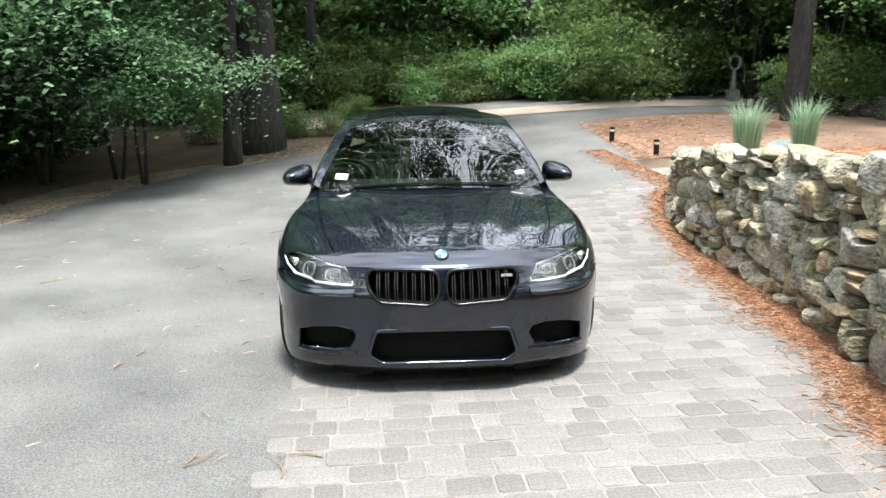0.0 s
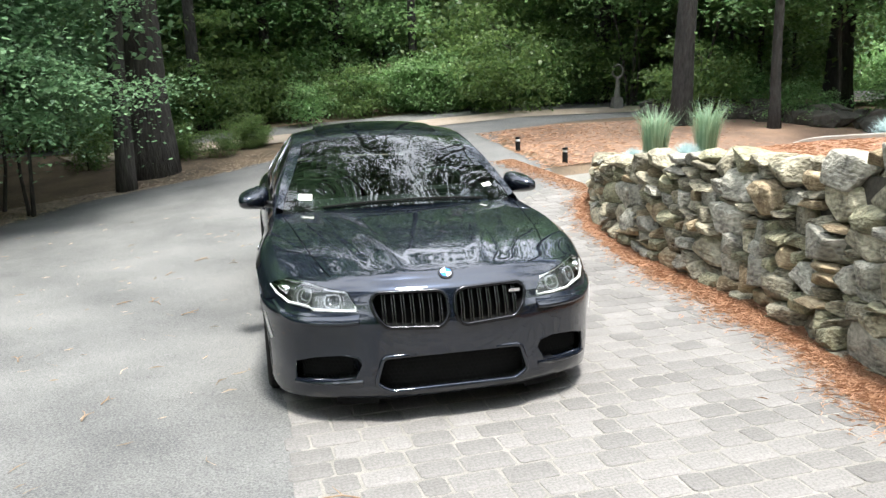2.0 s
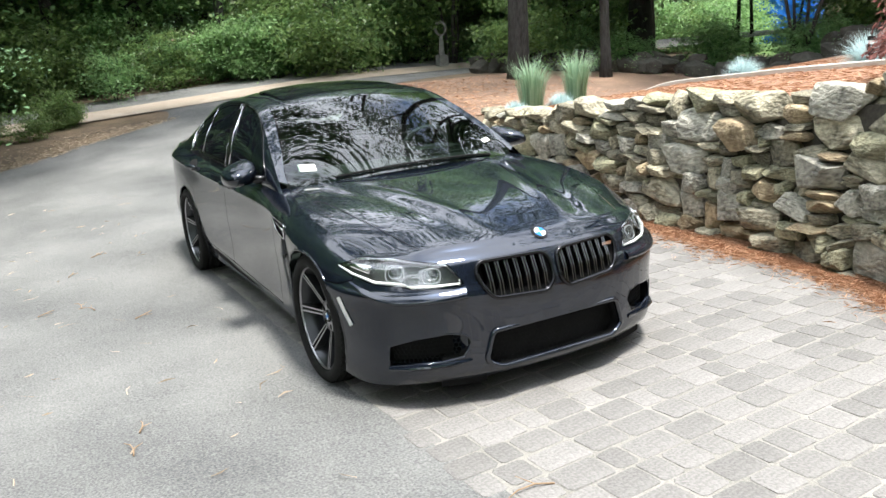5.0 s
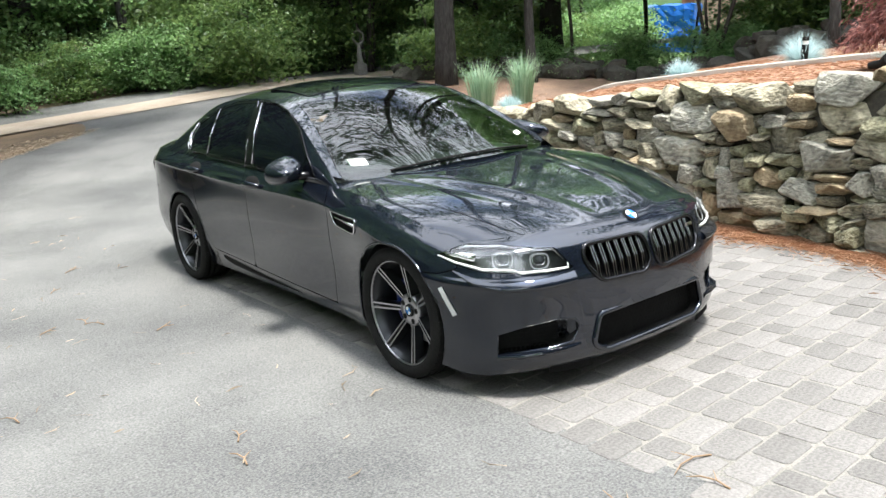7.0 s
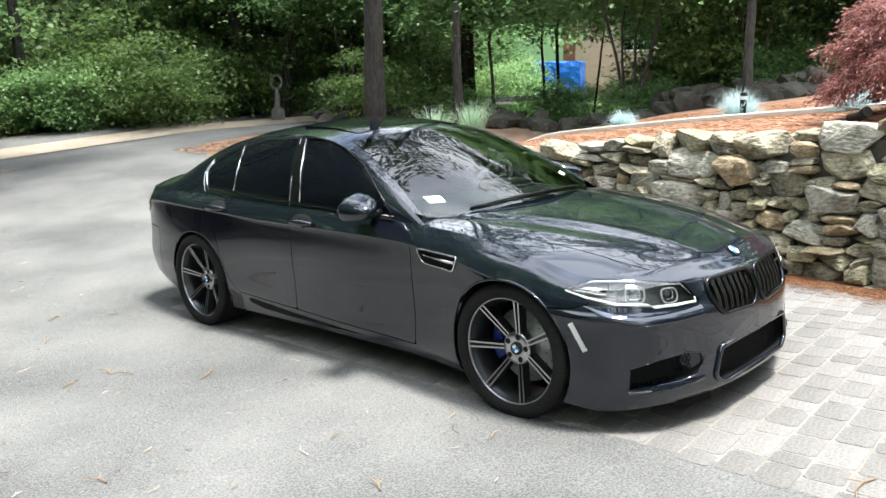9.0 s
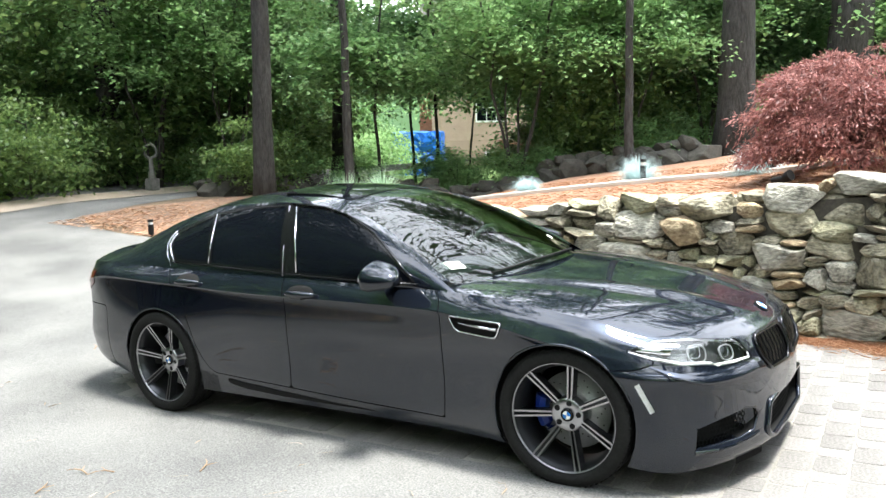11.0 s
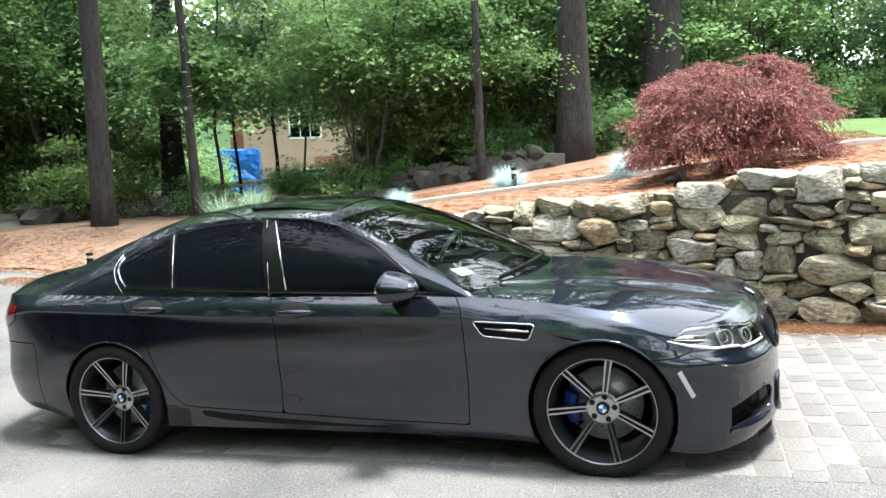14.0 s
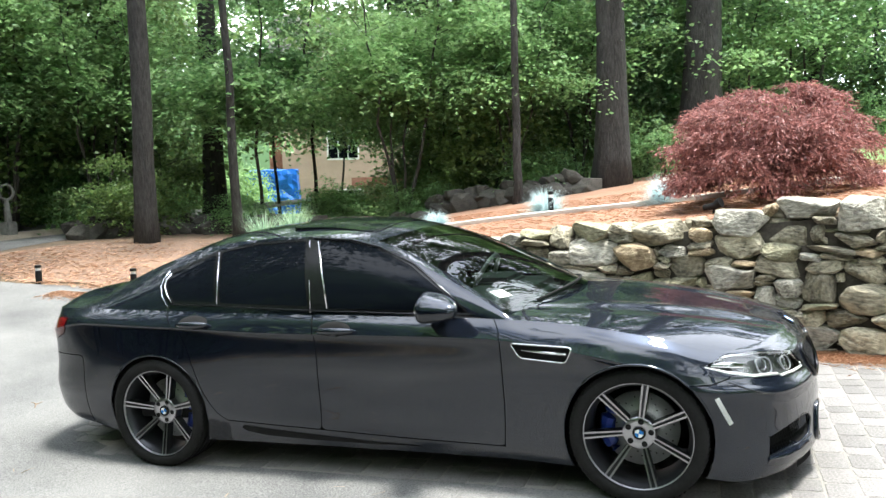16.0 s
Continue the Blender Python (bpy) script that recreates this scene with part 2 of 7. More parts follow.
def build_ground():
    xs = steps(-400, (-60, 60), (-14, 4), (1.0, 0.35), (4.2, 0.09), (12, 0.3), (60, 4), (400, 60))
    ys = steps(-400, (-60, 60), (-14, 4), (12, 0.25), (30, 0.7), (60, 4), (400, 60))
    verts = [(x, y, ground_z(x, y)) for y in ys for x in xs]
    n = len(xs)
    faces = [(r * n + k, r * n + k + 1, (r + 1) * n + k + 1, (r + 1) * n + k) for r in range(len(ys) - 1) for k in range(n - 1)]
    raw("ground", verts, faces, MULCH, None, "brown forest floor of leaf litter and mulch", True, "structure")


build_ground()
ROAD_L = curve((-16, -7.5), (0, -6.3), (4, -5.8), (5.9, -5.4), (7.5, -4.9), (8.7, -4.0), (9.3, -3.1), (9.8, -2.1), (10.7, -1.0), (12.0, 0.6), (13.0, 0.8), (14.2, -1.5), (15, -4.5), (16.5, -9))
ROAD_R = curve((-16, -0.75), (-1.85, -0.75), (-0.3, -0.86), (3.0, -0.86), (3.9, -0.6), (4.8, 0.9), (5.6, 2.5), (6.8, 3.35), (7.6, 3.45), (9.0, 3.3), (10.6, 3.6), (11.8, 5.5), (12.6, 9), (16.5, 30))
sheet("road", lambda y: (float(ROAD_L(y)), float(ROAD_R(y))), steps(-16, (-4, 1), (14, 0.25), (16.5, 0.25)), ASPHALT, 0.012, 40, "weathered grey asphalt driveway with needles and leaf litter", drive_z)
# bed of orange needles behind the wall
sheet("needle_bed", lambda y: (float(WALL_X(y)) + 0.15, 15.0), steps(-12, (6.6, 0.25)), NEEDLE_BED, 0.012, 60, "planted bed covered with orange pine needles")
sheet("needle_island", lambda y: (3.42 + 0.10 * math.sin(4 * y) + 0.18 * abs(y - 8.6), 12.0), steps(7.2, (11.4, 0.25)), NEEDLE_THIN, 0.02, 24, "island of orange pine needles beside the driveway", drive_z)
sheet("lawn", lambda y: (7.3 + 0.12 * math.sin(3 * y), 34.0), steps(-16, (-2.0, 0.5)), LAWN, 0.02, 30, "bright green mown lawn beyond the bed")
sheet("lawn_yard", lambda y: (16.5 + 0.5 * math.sin(1.3 * y), 44.0), steps(8.5, (30, 0.8)), LAWN, 0.02, 30, "sunlit green yard in front of the house")
sheet("verge", lambda y: (-5.0 + 0.25 * math.sin(2 * y), 14.0 + 0.3 * math.sin(3 * y)), steps(13.2, (14.6, 0.2)), VERGE, 0.03, 30, "tan verge on the far side of the road, coloured pale for sunlight", drive_z)
sheet("litter_verge", lambda y: (float(ROAD_L(y)) - 1.25 - 0.25 * math.sin(1.7 * y), float(ROAD_L(y)) + 0.03), steps(-15, (9.6, 0.25)), LITTER_BED, 0.016, 12, "brown verge of dry leaf litter and bark chips beside the drive")
# sand under the pavers
sheet("paver_base", lambda y: (float(ROAD_R(y)), float(WALL_X(y)) + 0.1), steps(-10, (6.6, 0.2)), SAND, 0.012, 24, "pale sand in the joints of the paving", drive_z)


# ---- trees ----
def leaf_cloud(rng, centers, per, size, spread, flat=0.35, droop=0.3, long=1.5):
    """Vertices and faces of many small folded leaves in sprays round the given centres."""
    c = np.repeat(np.array(centers, float), per, axis=0)
    n = len(c)
    off = np.clip(rng.normal(0, 1, (n, 3)), -2.2, 2.2) * spread * np.array([1, 1, flat])
    p = c + off
    yaw = rng.uniform(0, 2 * np.pi, n)
    pitch = rng.normal(-droop, 0.45, n)
    roll = rng.normal(0, 0.5, n)
    s = size * rng.uniform(0.6, 1.25, n)
    d = np.stack([np.cos(yaw) * np.cos(pitch), np.sin(yaw) * np.cos(pitch), np.sin(pitch)], 1)
    side = np.stack([-np.sin(yaw), np.cos(yaw), 0 * yaw], 1)
    up = np.cross(d, side)
    side = side * np.cos(roll)[:, None] + up * np.sin(roll)[:, None]
    up = np.cross(d, side)
    L, W = (s * long)[:, None], (s * 0.5)[:, None]
    v = np.stack([p, p + d * L * 0.45 + side * W + up * W * 0.25, p + d * L - up * W * 0.3, p + d * L * 0.45 - side * W + up * W * 0.25], 1).reshape(-1, 3)
    f = np.arange(4 * n).reshape(-1, 4)
    return v, f


def lobed_cloud(rng, centers, per, size, spread, flat=0.14, droop=0.12):
    """Broad lobed leaves, two halves folded along the midrib, in flat sprays round the given centres."""
    c = np.repeat(np.array(centers, float), per, axis=0)
    n = len(c)
    tilt = np.repeat(rng.normal(0, 0.22, (len(centers), 2)), per, axis=0)
    off = np.clip(rng.normal(0, 1, (n, 3)), -2.2, 2.2) * spread * np.array([1, 1, flat])
    off[:, 2] += off[:, 0] * tilt[:, 0] + off[:, 1] * tilt[:, 1] - 0.25 * (off[:, 0] ** 2 + off[:, 1] ** 2) / max(spread, 0.1)
    p = c + off
    yaw, pitch, roll = rng.uniform(0, 2 * np.pi, n), rng.normal(-droop, 0.35, n), rng.normal(0, 0.35, n)
    s = size * rng.uniform(0.6, 1.25, n)
    d = np.stack([np.cos(yaw) * np.cos(pitch), np.sin(yaw) * np.cos(pitch), np.sin(pitch)], 1)
    side = np.stack([-np.sin(yaw), np.cos(yaw), 0 * yaw], 1)
    up = np.cross(d, side)
    side = side * np.cos(roll)[:, None] + up * np.sin(roll)[:, None]
    up = np.cross(d, side)
    shape = [(0, 0, 0), (0.18, 0.52, 0.10), (0.46, 0.30, 0.06), (0.66, 0.42, 0.04), (1.15, 0, -0.12), (0.66, -0.42, 0.04), (0.46, -0.30, 0.06), (0.18, -0.52, 0.10)]
    v = np.stack([p + d * (s * a)[:, None] + side * (s * b)[:, None] + up * (s * h)[:, None] for a, b, h in shape], 1).reshape(-1, 3)
    k = 8 * np.arange(n)[:, None]
    f = np.concatenate([k + np.array([0, 1, 2, 3, 4]), k + np.array([0, 4, 5, 6, 7])])
    return v, f


def leaf_mesh(name, v, f, material):
    me = bpy.data.meshes.new(name)
    me.vertices.add(len(v))
    me.vertices.foreach_set("co", v.astype(np.float32).ravel())
    me.loops.add(f.size)
    me.loops.foreach_set("vertex_index", f.astype(np.int32).ravel())
    me.polygons.add(len(f))
    me.polygons.foreach_set("loop_start", np.arange(0, f.size, f.shape[1], dtype=np.int32))
    me.polygons.foreach_set("loop_total", np.full(len(f), f.shape[1], dtype=np.int32))
    me.update(calc_edges=True)
    me.materials.append(material)
    return me


def trunk_mesh(bm, rng, height, r, lean=(0, 0), n=14, flare=1.5, rough=0.06):
    pts, rad = [], []
    k = 14
    for i in range(k + 1):
        t = i / k
        z = height * t ** 1.3
        pts.append((lean[0] * z + rng.normal() * 0.012 * height * t * 0.3, lean[1] * z + rng.normal() * 0.012 * height * t * 0.3, z - 0.15 if i == 0 else z))
        rad.append(r * (1 - 0.65 * t) * (1 + (flare - 1) * math.exp(-z / (r * 2.2))))
    first = len(bm.verts)
    tube(bm, pts, rad, n)
    bm.verts.ensure_lookup_table()
    for i, v in enumerate(list(bm.verts)[first:]):
        ring = i // n
        c = Vector(pts[min(ring, k)])
        a = math.atan2(v.co.y - c.y, v.co.x - c.x)
        w = 1 + rough * math.sin(5 * a + 0.3 * ring) + rough * noise.noise(Vector((math.cos(a) * 2, math.sin(a) * 2, v.co.z * 1.3)))
        v.co = Vector((c.x + (v.co.x - c.x) * w, c.y + (v.co.y - c.y) * w, v.co.z))
    return pts, rad


def make_tree(name, label, seed, height, r, crown, material, leaves, size, lean=(0, 0), bark=None, limbs=10, flare=1.5, sprays=140, spread=0.45, group="woodland trees", flat=0.35):
    """A tree at the origin. crown: (low, high, radius) of the leafy part."""
    rng = np.random.default_rng(seed)
    tree = thing(name, label, "tree", group)
    bm = bmesh.new()
    pts, rad = trunk_mesh(bm, rng, height, r, lean, flare=flare)
    low, high, cr = crown
    ends = []
    for i in range(limbs):
        z = low + (min(high, height * 0.95) - low) * (i + rng.uniform(0, 0.8)) / limbs
        t = (z / height) ** (1 / 1.3) if z < height else 0.95
        j = min(int(t * 14), 13)
        base = Vector(pts[j]).lerp(Vector(pts[j + 1]), 0.5)
        a = rng.uniform(0, 2 * math.pi)
        reach = cr * rng.uniform(0.55, 0.95)
        rise = rng.uniform(0.05, 0.5) * reach
        mid = base + Vector((math.cos(a) * reach * 0.5, math.sin(a) * reach * 0.5, rise * 0.7))
        end = base + Vector((math.cos(a + 0.2) * reach, math.sin(a + 0.2) * reach, rise))
        rr = max(rad[j] * 0.38, 0.012)
        tube(bm, [base, mid, end], [rr, rr * 0.6, rr * 0.18], 6)
        ends += [mid, end, mid.lerp(end, 0.5)]
        for _ in range(3):
            q = mid.lerp(end, rng.uniform(0, 0.8))
            e2 = q + Vector((rng.normal(), rng.normal(), rng.uniform(-0.2, 0.5))) * reach * 0.28
            tube(bm, [q, e2], [rr * 0.35, rr * 0.1], 4)
            ends.append(e2)
    part("trunk", bm, bark or BARK, tree, smooth=True)
    centers = []
    for _ in range(sprays):
        if rng.random() < 0.5:
            centers.append(np.array(ends[rng.integers(len(ends))]) + rng.normal(0, 0.25, 3) * cr * 0.35)
        else:
            a, u, q = rng.uniform(0, 2 * np.pi), rng.uniform(0, 1), rng.uniform(0.35, 1) ** 0.5
            z = low + (high - low) * u
            prof = math.sin(math.pi * (0.12 + 0.8 * u)) ** 0.6
            centers.append((lean[0] * z + math.cos(a) * cr * q * prof, lean[1] * z + math.sin(a) * cr * q * prof, z))
    v, f = leaf_cloud(rng, centers, max(1, leaves // sprays), size, spread, flat)
    crown_ob = new("crown", leaf_mesh("crown", v, f, material))
    crown_ob.parent = tree
    return tree


def make_maple(label, seed, stems, height, low, radius, material, leaves, size, sprays=170, spread=0.42, stem_r=0.045, group="woodland maples"):
    """A young maple of one or more thin stems with layered sprays of lobed leaves."""
    rng = np.random.default_rng(seed)
    tree = thing("maple_tree", label, "tree", group)
    ends = []
    for k in range(stems):
        a = 2 * math.pi * k / stems + rng.uniform(-0.4, 0.4)
        out = (0.0 if stems == 1 else 1.0) * rng.uniform(0.10, 0.22)
        h, bm = height * rng.uniform(0.8, 1.0), bmesh.new()
        pts, wob = [], rng.normal(0, 0.05, (9, 2))
        for i in range(9):
            z = h * i / 8
            r = 0.06 * (stems > 1) + out * z + 0.01 * z * z * out
            pts.append(Vector((math.cos(a) * r + wob[i, 0] * i * 0.5, math.sin(a) * r + wob[i, 1] * i * 0.5, z - (0.15 if i == 0 else 0))))
        r0 = stem_r * rng.uniform(0.7, 1.15)
        tube(bm, pts, [r0 * (1.25 if i == 0 else 1 - 0.85 * i / 8) for i in range(9)], 8)
        for _ in range(max(4, 22 // stems)):
            z = rng.uniform(low * 0.85, h * 0.97)
            i = min(int(z / h * 8), 7)
            base = pts[i].lerp(pts[i + 1], z / h * 8 - i)
            b, reach = rng.uniform(0, 2 * math.pi), radius * rng.uniform(0.4, 0.95) * (1.1 - 0.5 * z / h)
            mid = base + Vector((math.cos(b) * reach * 0.5, math.sin(b) * reach * 0.5, reach * rng.uniform(0.12, 0.3)))
            end = base + Vector((math.cos(b + 0.25) * reach, math.sin(b + 0.25) * reach, reach * rng.uniform(0.05, 0.3)))
            rr = max(0.008, r0 * 0.35 * (1 - 0.6 * z / h))
            tube(bm, [base, mid, end], [rr, rr * 0.6, 0.003], 5)
            ends += [base.lerp(mid, 0.6), mid, mid.lerp(end, 0.5), end]
        part("stem", bm, BARK, tree, smooth=True)
    centers = [np.array(ends[rng.integers(len(ends))]) + rng.normal(0, 1, 3) * np.array([0.28, 0.28, 0.12]) for _ in range(sprays)]
    v, f = lobed_cloud(rng, centers, leaves // sprays, size, spread)
    crown_ob = new("crown", leaf_mesh("crown", v, f, material))
    crown_ob.parent = tree
    return tree


def plant(tree, x, y, turn=0.0, scale=1.0, copy=True, dz=0.0):
    m = pose(x, y, ground_z(x, y) + dz, 0, 0, turn) @ Matrix.Scale(scale, 4)
    if copy:
        made = copy_thing(tree, m)
        made.matrix_world = m
        return made
    tree.matrix_world = m
    return tree


# ---- car ----
# Own axes: y = 0 at the front axle and grows to the rear, z = 0 on the ground.
PLAN = [(0, -0.865), (0.20, -0.857), (0.40, -0.825), (0.58, -0.762), (0.745, -0.665), (0.855, -0.53), (0.928, -0.36), (0.968, -0.15), (0.976, 0.1), (0.930, 0.5), (0.905, 1.2),
        (0.908, 1.9), (0.925, 2.5), (0.942, 3.0), (0.927, 3.4), (0.88, 3.72), (0.80, 3.90), (0.62, 4.01), (0.35, 4.05), (0, 4.06)]
PT = np.array(PLAN, float)
PU = np.r_[0, np.cumsum(np.hypot(*np.diff(PT, axis=0).T))]
PU /= PU[-1]
plan_x, plan_y = spline(*zip(PU, PT[:, 0])), spline(*zip(PU, PT[:, 1]))
U_OF_Y = lambda y: float(np.interp(y, PT[:, 1], PU))


def SWAGE(d):
    """Height of the crease below the door handles, shifted by d."""
    return curve((-0.9, 0.645 + d), (-0.5, 0.635 + d), (-0.1, 0.695 + d), (0.4, 0.785 + d), (0.81, 0.825 + d), (2.13, 0.852 + d), (2.87, 0.890 + d), (3.5, 0.910 + d), (4.1, 0.80 + d))


# levels of the wrap: height and inward offset along the way round the car, keyed by y of the plan
LEVELS = [
    (curve((-0.9, 0.148), (-0.75, 0.145), (-0.5, 0.125), (-0.3, 0.15), (0.3, 0.165), (2.6, 0.18), (3.3, 0.20), (3.6, 0.24), (4.1, 0.26)), curve((-0.9, 0.03), (-0.5, 0.02), (-0.2, 0.03), (0.6, 0.05), (2.4, 0.05), (3.2, 0.05), (4.1, 0.09))),
    (curve((-0.9, 0.20), (-0.4, 0.22), (0.41, 0.242), (1.07, 0.252), (1.81, 0.28), (2.46, 0.316), (3.4, 0.32), (4.1, 0.34)), curve((-0.9, -0.004), (-0.3, 0.012), (0.6, 0.022), (2.4, 0.022), (3.2, 0.02), (4.1, 0.03))),
    (curve((-0.9, 0.40), (0, 0.42), (2.6, 0.42), (4.1, 0.50)), curve((-0.9, 0.0), (-0.3, 0.0), (0.6, 0.022), (2.2, 0.022), (3.0, 0.0), (4.1, 0.0))),
    (curve((-0.9, 0.545), (-0.4, 0.565), (0.2, 0.60), (2.6, 0.64), (4.1, 0.64)), curve((-0.9, 0.012), (-0.7, -0.008), (-0.5, -0.01), (0.0, 0.0), (0.6, 0.012), (2.2, 0.012), (3.0, 0.0), (4.1, 0.02))),
    (curve((-0.9, 0.60), (-0.5, 0.60), (-0.1, 0.66), (0.4, 0.758), (0.81, 0.806), (2.13, 0.833), (2.87, 0.874), (3.64, 0.885), (4.1, 0.74)), curve((-0.9, 0.026), (-0.5, 0.008), (-0.1, 0.004), (0.5, 0.011), (1.0, 0.017), (2.2, 0.017), (3.0, 0.015), (4.1, 0.02))),
    (SWAGE(-0.009), curve((-0.9, 0.037), (-0.5, 0.020), (-0.1, 0.008), (0.5, 0.007), (2.2, 0.007), (3.0, 0.010), (4.1, 0.02))),
    (SWAGE(0.0), curve((-0.9, 0.04), (-0.5, 0.023), (-0.1, 0.010), (0.5, 0.003), (2.2, 0.003), (3.0, 0.007), (4.1, 0.02))),
    (SWAGE(0.010), curve((-0.9, 0.045), (-0.5, 0.027), (-0.1, 0.014), (0.5, 0.006), (2.2, 0.006), (3.0, 0.010), (4.1, 0.022))),
    (curve((-0.9, 0.705), (-0.5, 0.695), (-0.1, 0.78), (0.4, 0.855), (1.2, 0.892), (2.6, 0.928), (3.5, 0.952), (4.1, 0.88)), curve((-0.9, 0.072), (-0.5, 0.052), (-0.1, 0.052), (0.4, 0.045), (0.8, 0.030), (2.2, 0.028), (3.0, 0.038), (4.1, 0.04))),
    (curve((-0.9, 0.745), (-0.5, 0.738), (-0.1, 0.83), (0.4, 0.90), (0.8, 0.925), (1.2, 0.935), (2.0, 0.955), (2.6, 0.97), (3.2, 0.99), (3.6, 0.995), (4.1, 0.99)), curve((-0.9, 0.125), (-0.5, 0.105), (-0.1, 0.112), (0.3, 0.098), (0.8, 0.062), (2.2, 0.055), (3.0, 0.09), (3.6, 0.10), (4.1, 0.05))),
]


def wrap_table(nu=900, nw=96):
    """Points of the car's flank, nose and tail: rows round the plan, columns from the bottom to the shoulder."""
    u, e = np.linspace(0, 1, nu + 1), 1e-3
    x, y = plan_x(u), plan_y(u)
    tx = plan_x(np.minimum(u + e, 1)) - plan_x(np.maximum(u - e, 0))
    ty = plan_y(np.minimum(u + e, 1)) - plan_y(np.maximum(u - e, 0))
    n = np.hypot(tx, ty)
    nx, ny = -ty / n, tx / n
    zs, os = np.array([z(y) for z, _ in LEVELS]), np.array([o(y) for _, o in LEVELS])
    k = np.linspace(0, 1, nw + 1) * (len(LEVELS) - 1)
    i = np.minimum(k.astype(int), len(LEVELS) - 2)
    t = (k - i)[:, None]

    def cr(a):
        p0, p1, p2, p3 = a[np.maximum(i - 1, 0)], a[i], a[i + 1], a[np.minimum(i + 2, len(a) - 1)]
        return 0.5 * (2 * p1 + (p2 - p0) * t + (2 * p0 - 5 * p1 + 4 * p2 - p3) * t * t + (3 * p1 - p0 - 3 * p2 + p3) * t ** 3)
    o, z = cr(os), cr(zs)
    return np.stack([np.maximum(x + nx * o, 0), y + ny * o, z], -1).transpose(1, 0, 2)


TAB = wrap_table()
NU, NW = TAB.shape[0] - 1, TAB.shape[1] - 1


def wrap(u, w):
    """A point of the flank: u round the plan, w from the bottom (0) to the shoulder (1)."""
    a, b = min(max(u, 0), 1) * NU, min(max(w, 0), 1) * NW
    i, j = min(int(a), NU - 1), min(int(b), NW - 1)
    s, t = a - i, b - j
    return Vector((TAB[i, j] * (1 - s) + TAB[i + 1, j] * s) * (1 - t) + (TAB[i, j + 1] * (1 - s) + TAB[i + 1, j + 1] * s) * t)


HOOD_C = spline((-0.80, 0.722), (-0.70, 0.771), (-0.6, 0.801), (-0.5, 0.828), (-0.2, 0.885), (0.2, 0.935), (0.6, 0.975), (0.8, 0.99))
TRUNK_C = curve((3.3, 1.10), (3.5, 1.085), (3.8, 1.075), (3.95, 1.07), (4.02, 1.05))
ROOF_C = spline((0.42, 0.975), (0.6, 1.055), (0.9, 1.19), (1.2, 1.31), (1.42, 1.385), (1.65, 1.43), (2.0, 1.452), (2.4, 1.445), (2.75, 1.405), (3.0, 1.34), (3.3, 1.215), (3.55, 1.10))
RAIL_Z = spline((0.60, 0.90), (0.8, 1.02), (1.0, 1.125), (1.3, 1.262), (1.6, 1.352), (1.9, 1.388), (2.3, 1.385), (2.7, 1.345), (3.0, 1.265), (3.3, 1.155), (3.6, 1.035), (3.8, 0.985))
RAIL_X = spline((0.60, 0.84), (1.0, 0.765), (1.3, 0.70), (1.6, 0.655), (2.0, 0.635), (2.5, 0.625), (3.0, 0.64), (3.4, 0.68), (3.8, 0.76))


def deck(s, v, front):
    """Hood (front) or boot lid: s across from -1 to 1, v from its front edge to its rear edge."""
    a = abs(s)
    if front:
        e = wrap(U_OF_Y(-0.44 + 1.16 * v), 1.0)
        cy = -0.700 + 1.265 * v
        cz = float(HOOD_C(cy))
        p = 2.6
    else:
        e = wrap(U_OF_Y(3.42 + 0.45 * v), 1.0)
        cy = 3.42 + 0.60 * v
        cz = float(TRUNK_C(cy))
        p = 3.5
    z = cz + (e.z - cz) * a ** p
    if front:
        r = 0.20 + 0.30 * v
        z += 0.013 * math.exp(-((a * e.x - r) / 0.055) ** 2) * math.sin(math.pi * min(v * 1.15 + 0.05, 1)) - 0.006 * min(1, 4 * v) * math.exp(-((a * e.x - r - 0.12) / 0.06) ** 2)
    k = 2 + 1.2 * (1 - v) ** 2 if front else 2
    return Vector((s * e.x, cy + (e.y - cy) * a ** k, z))


BOW = spline((0.42, 0.30), (0.8, 0.22), (1.42, 0.10), (2.0, 0.0), (2.6, -0.05), (3.0, -0.10), (3.55, -0.18))


def canopy(s, y0):
    """Windscreen, roof and rear window: s across from -1 to 1, y0 along the middle."""
    a = abs(s)
    y = y0 + float(BOW(y0)) * a * a
    zc, ze = float(ROOF_C(y0)), float(RAIL_Z(y))
    return Vector((s * float(RAIL_X(y)), y, zc + (ze - zc) * a ** 2.3))


def cabin_side(y, v):
    """The side above the shoulder: v from the shoulder (0) to the roof rail (1)."""
    b = wrap(U_OF_Y(y), 1.0)
    b.y = y
    t = Vector((float(RAIL_X(y)), y, float(RAIL_Z(y))))
    p = b.lerp(t, v)
    p.x += 0.035 * 4 * v * (1 - v) * min(1, max(0, (t.z - b.z) / 0.3))
    return p


def patch(fn, us, vs, sides=(1, -1)):
    """Grid of fn(u, v); on both sides of the car where asked."""
    verts, faces = [], []
    for side in sides:
        n0 = len(verts)
        for u in us:
            for v in vs:
                p = fn(u, v)
                verts.append((p.x * side, p.y, p.z))
        m = len(vs)
        for i in range(len(us) - 1):
            for j in range(m - 1):
                q = (n0 + i * m + j, n0 + i * m + j + 1, n0 + (i + 1) * m + j + 1, n0 + (i + 1) * m + j)
                faces.append(q if side > 0 else q[::-1])
    return verts, faces



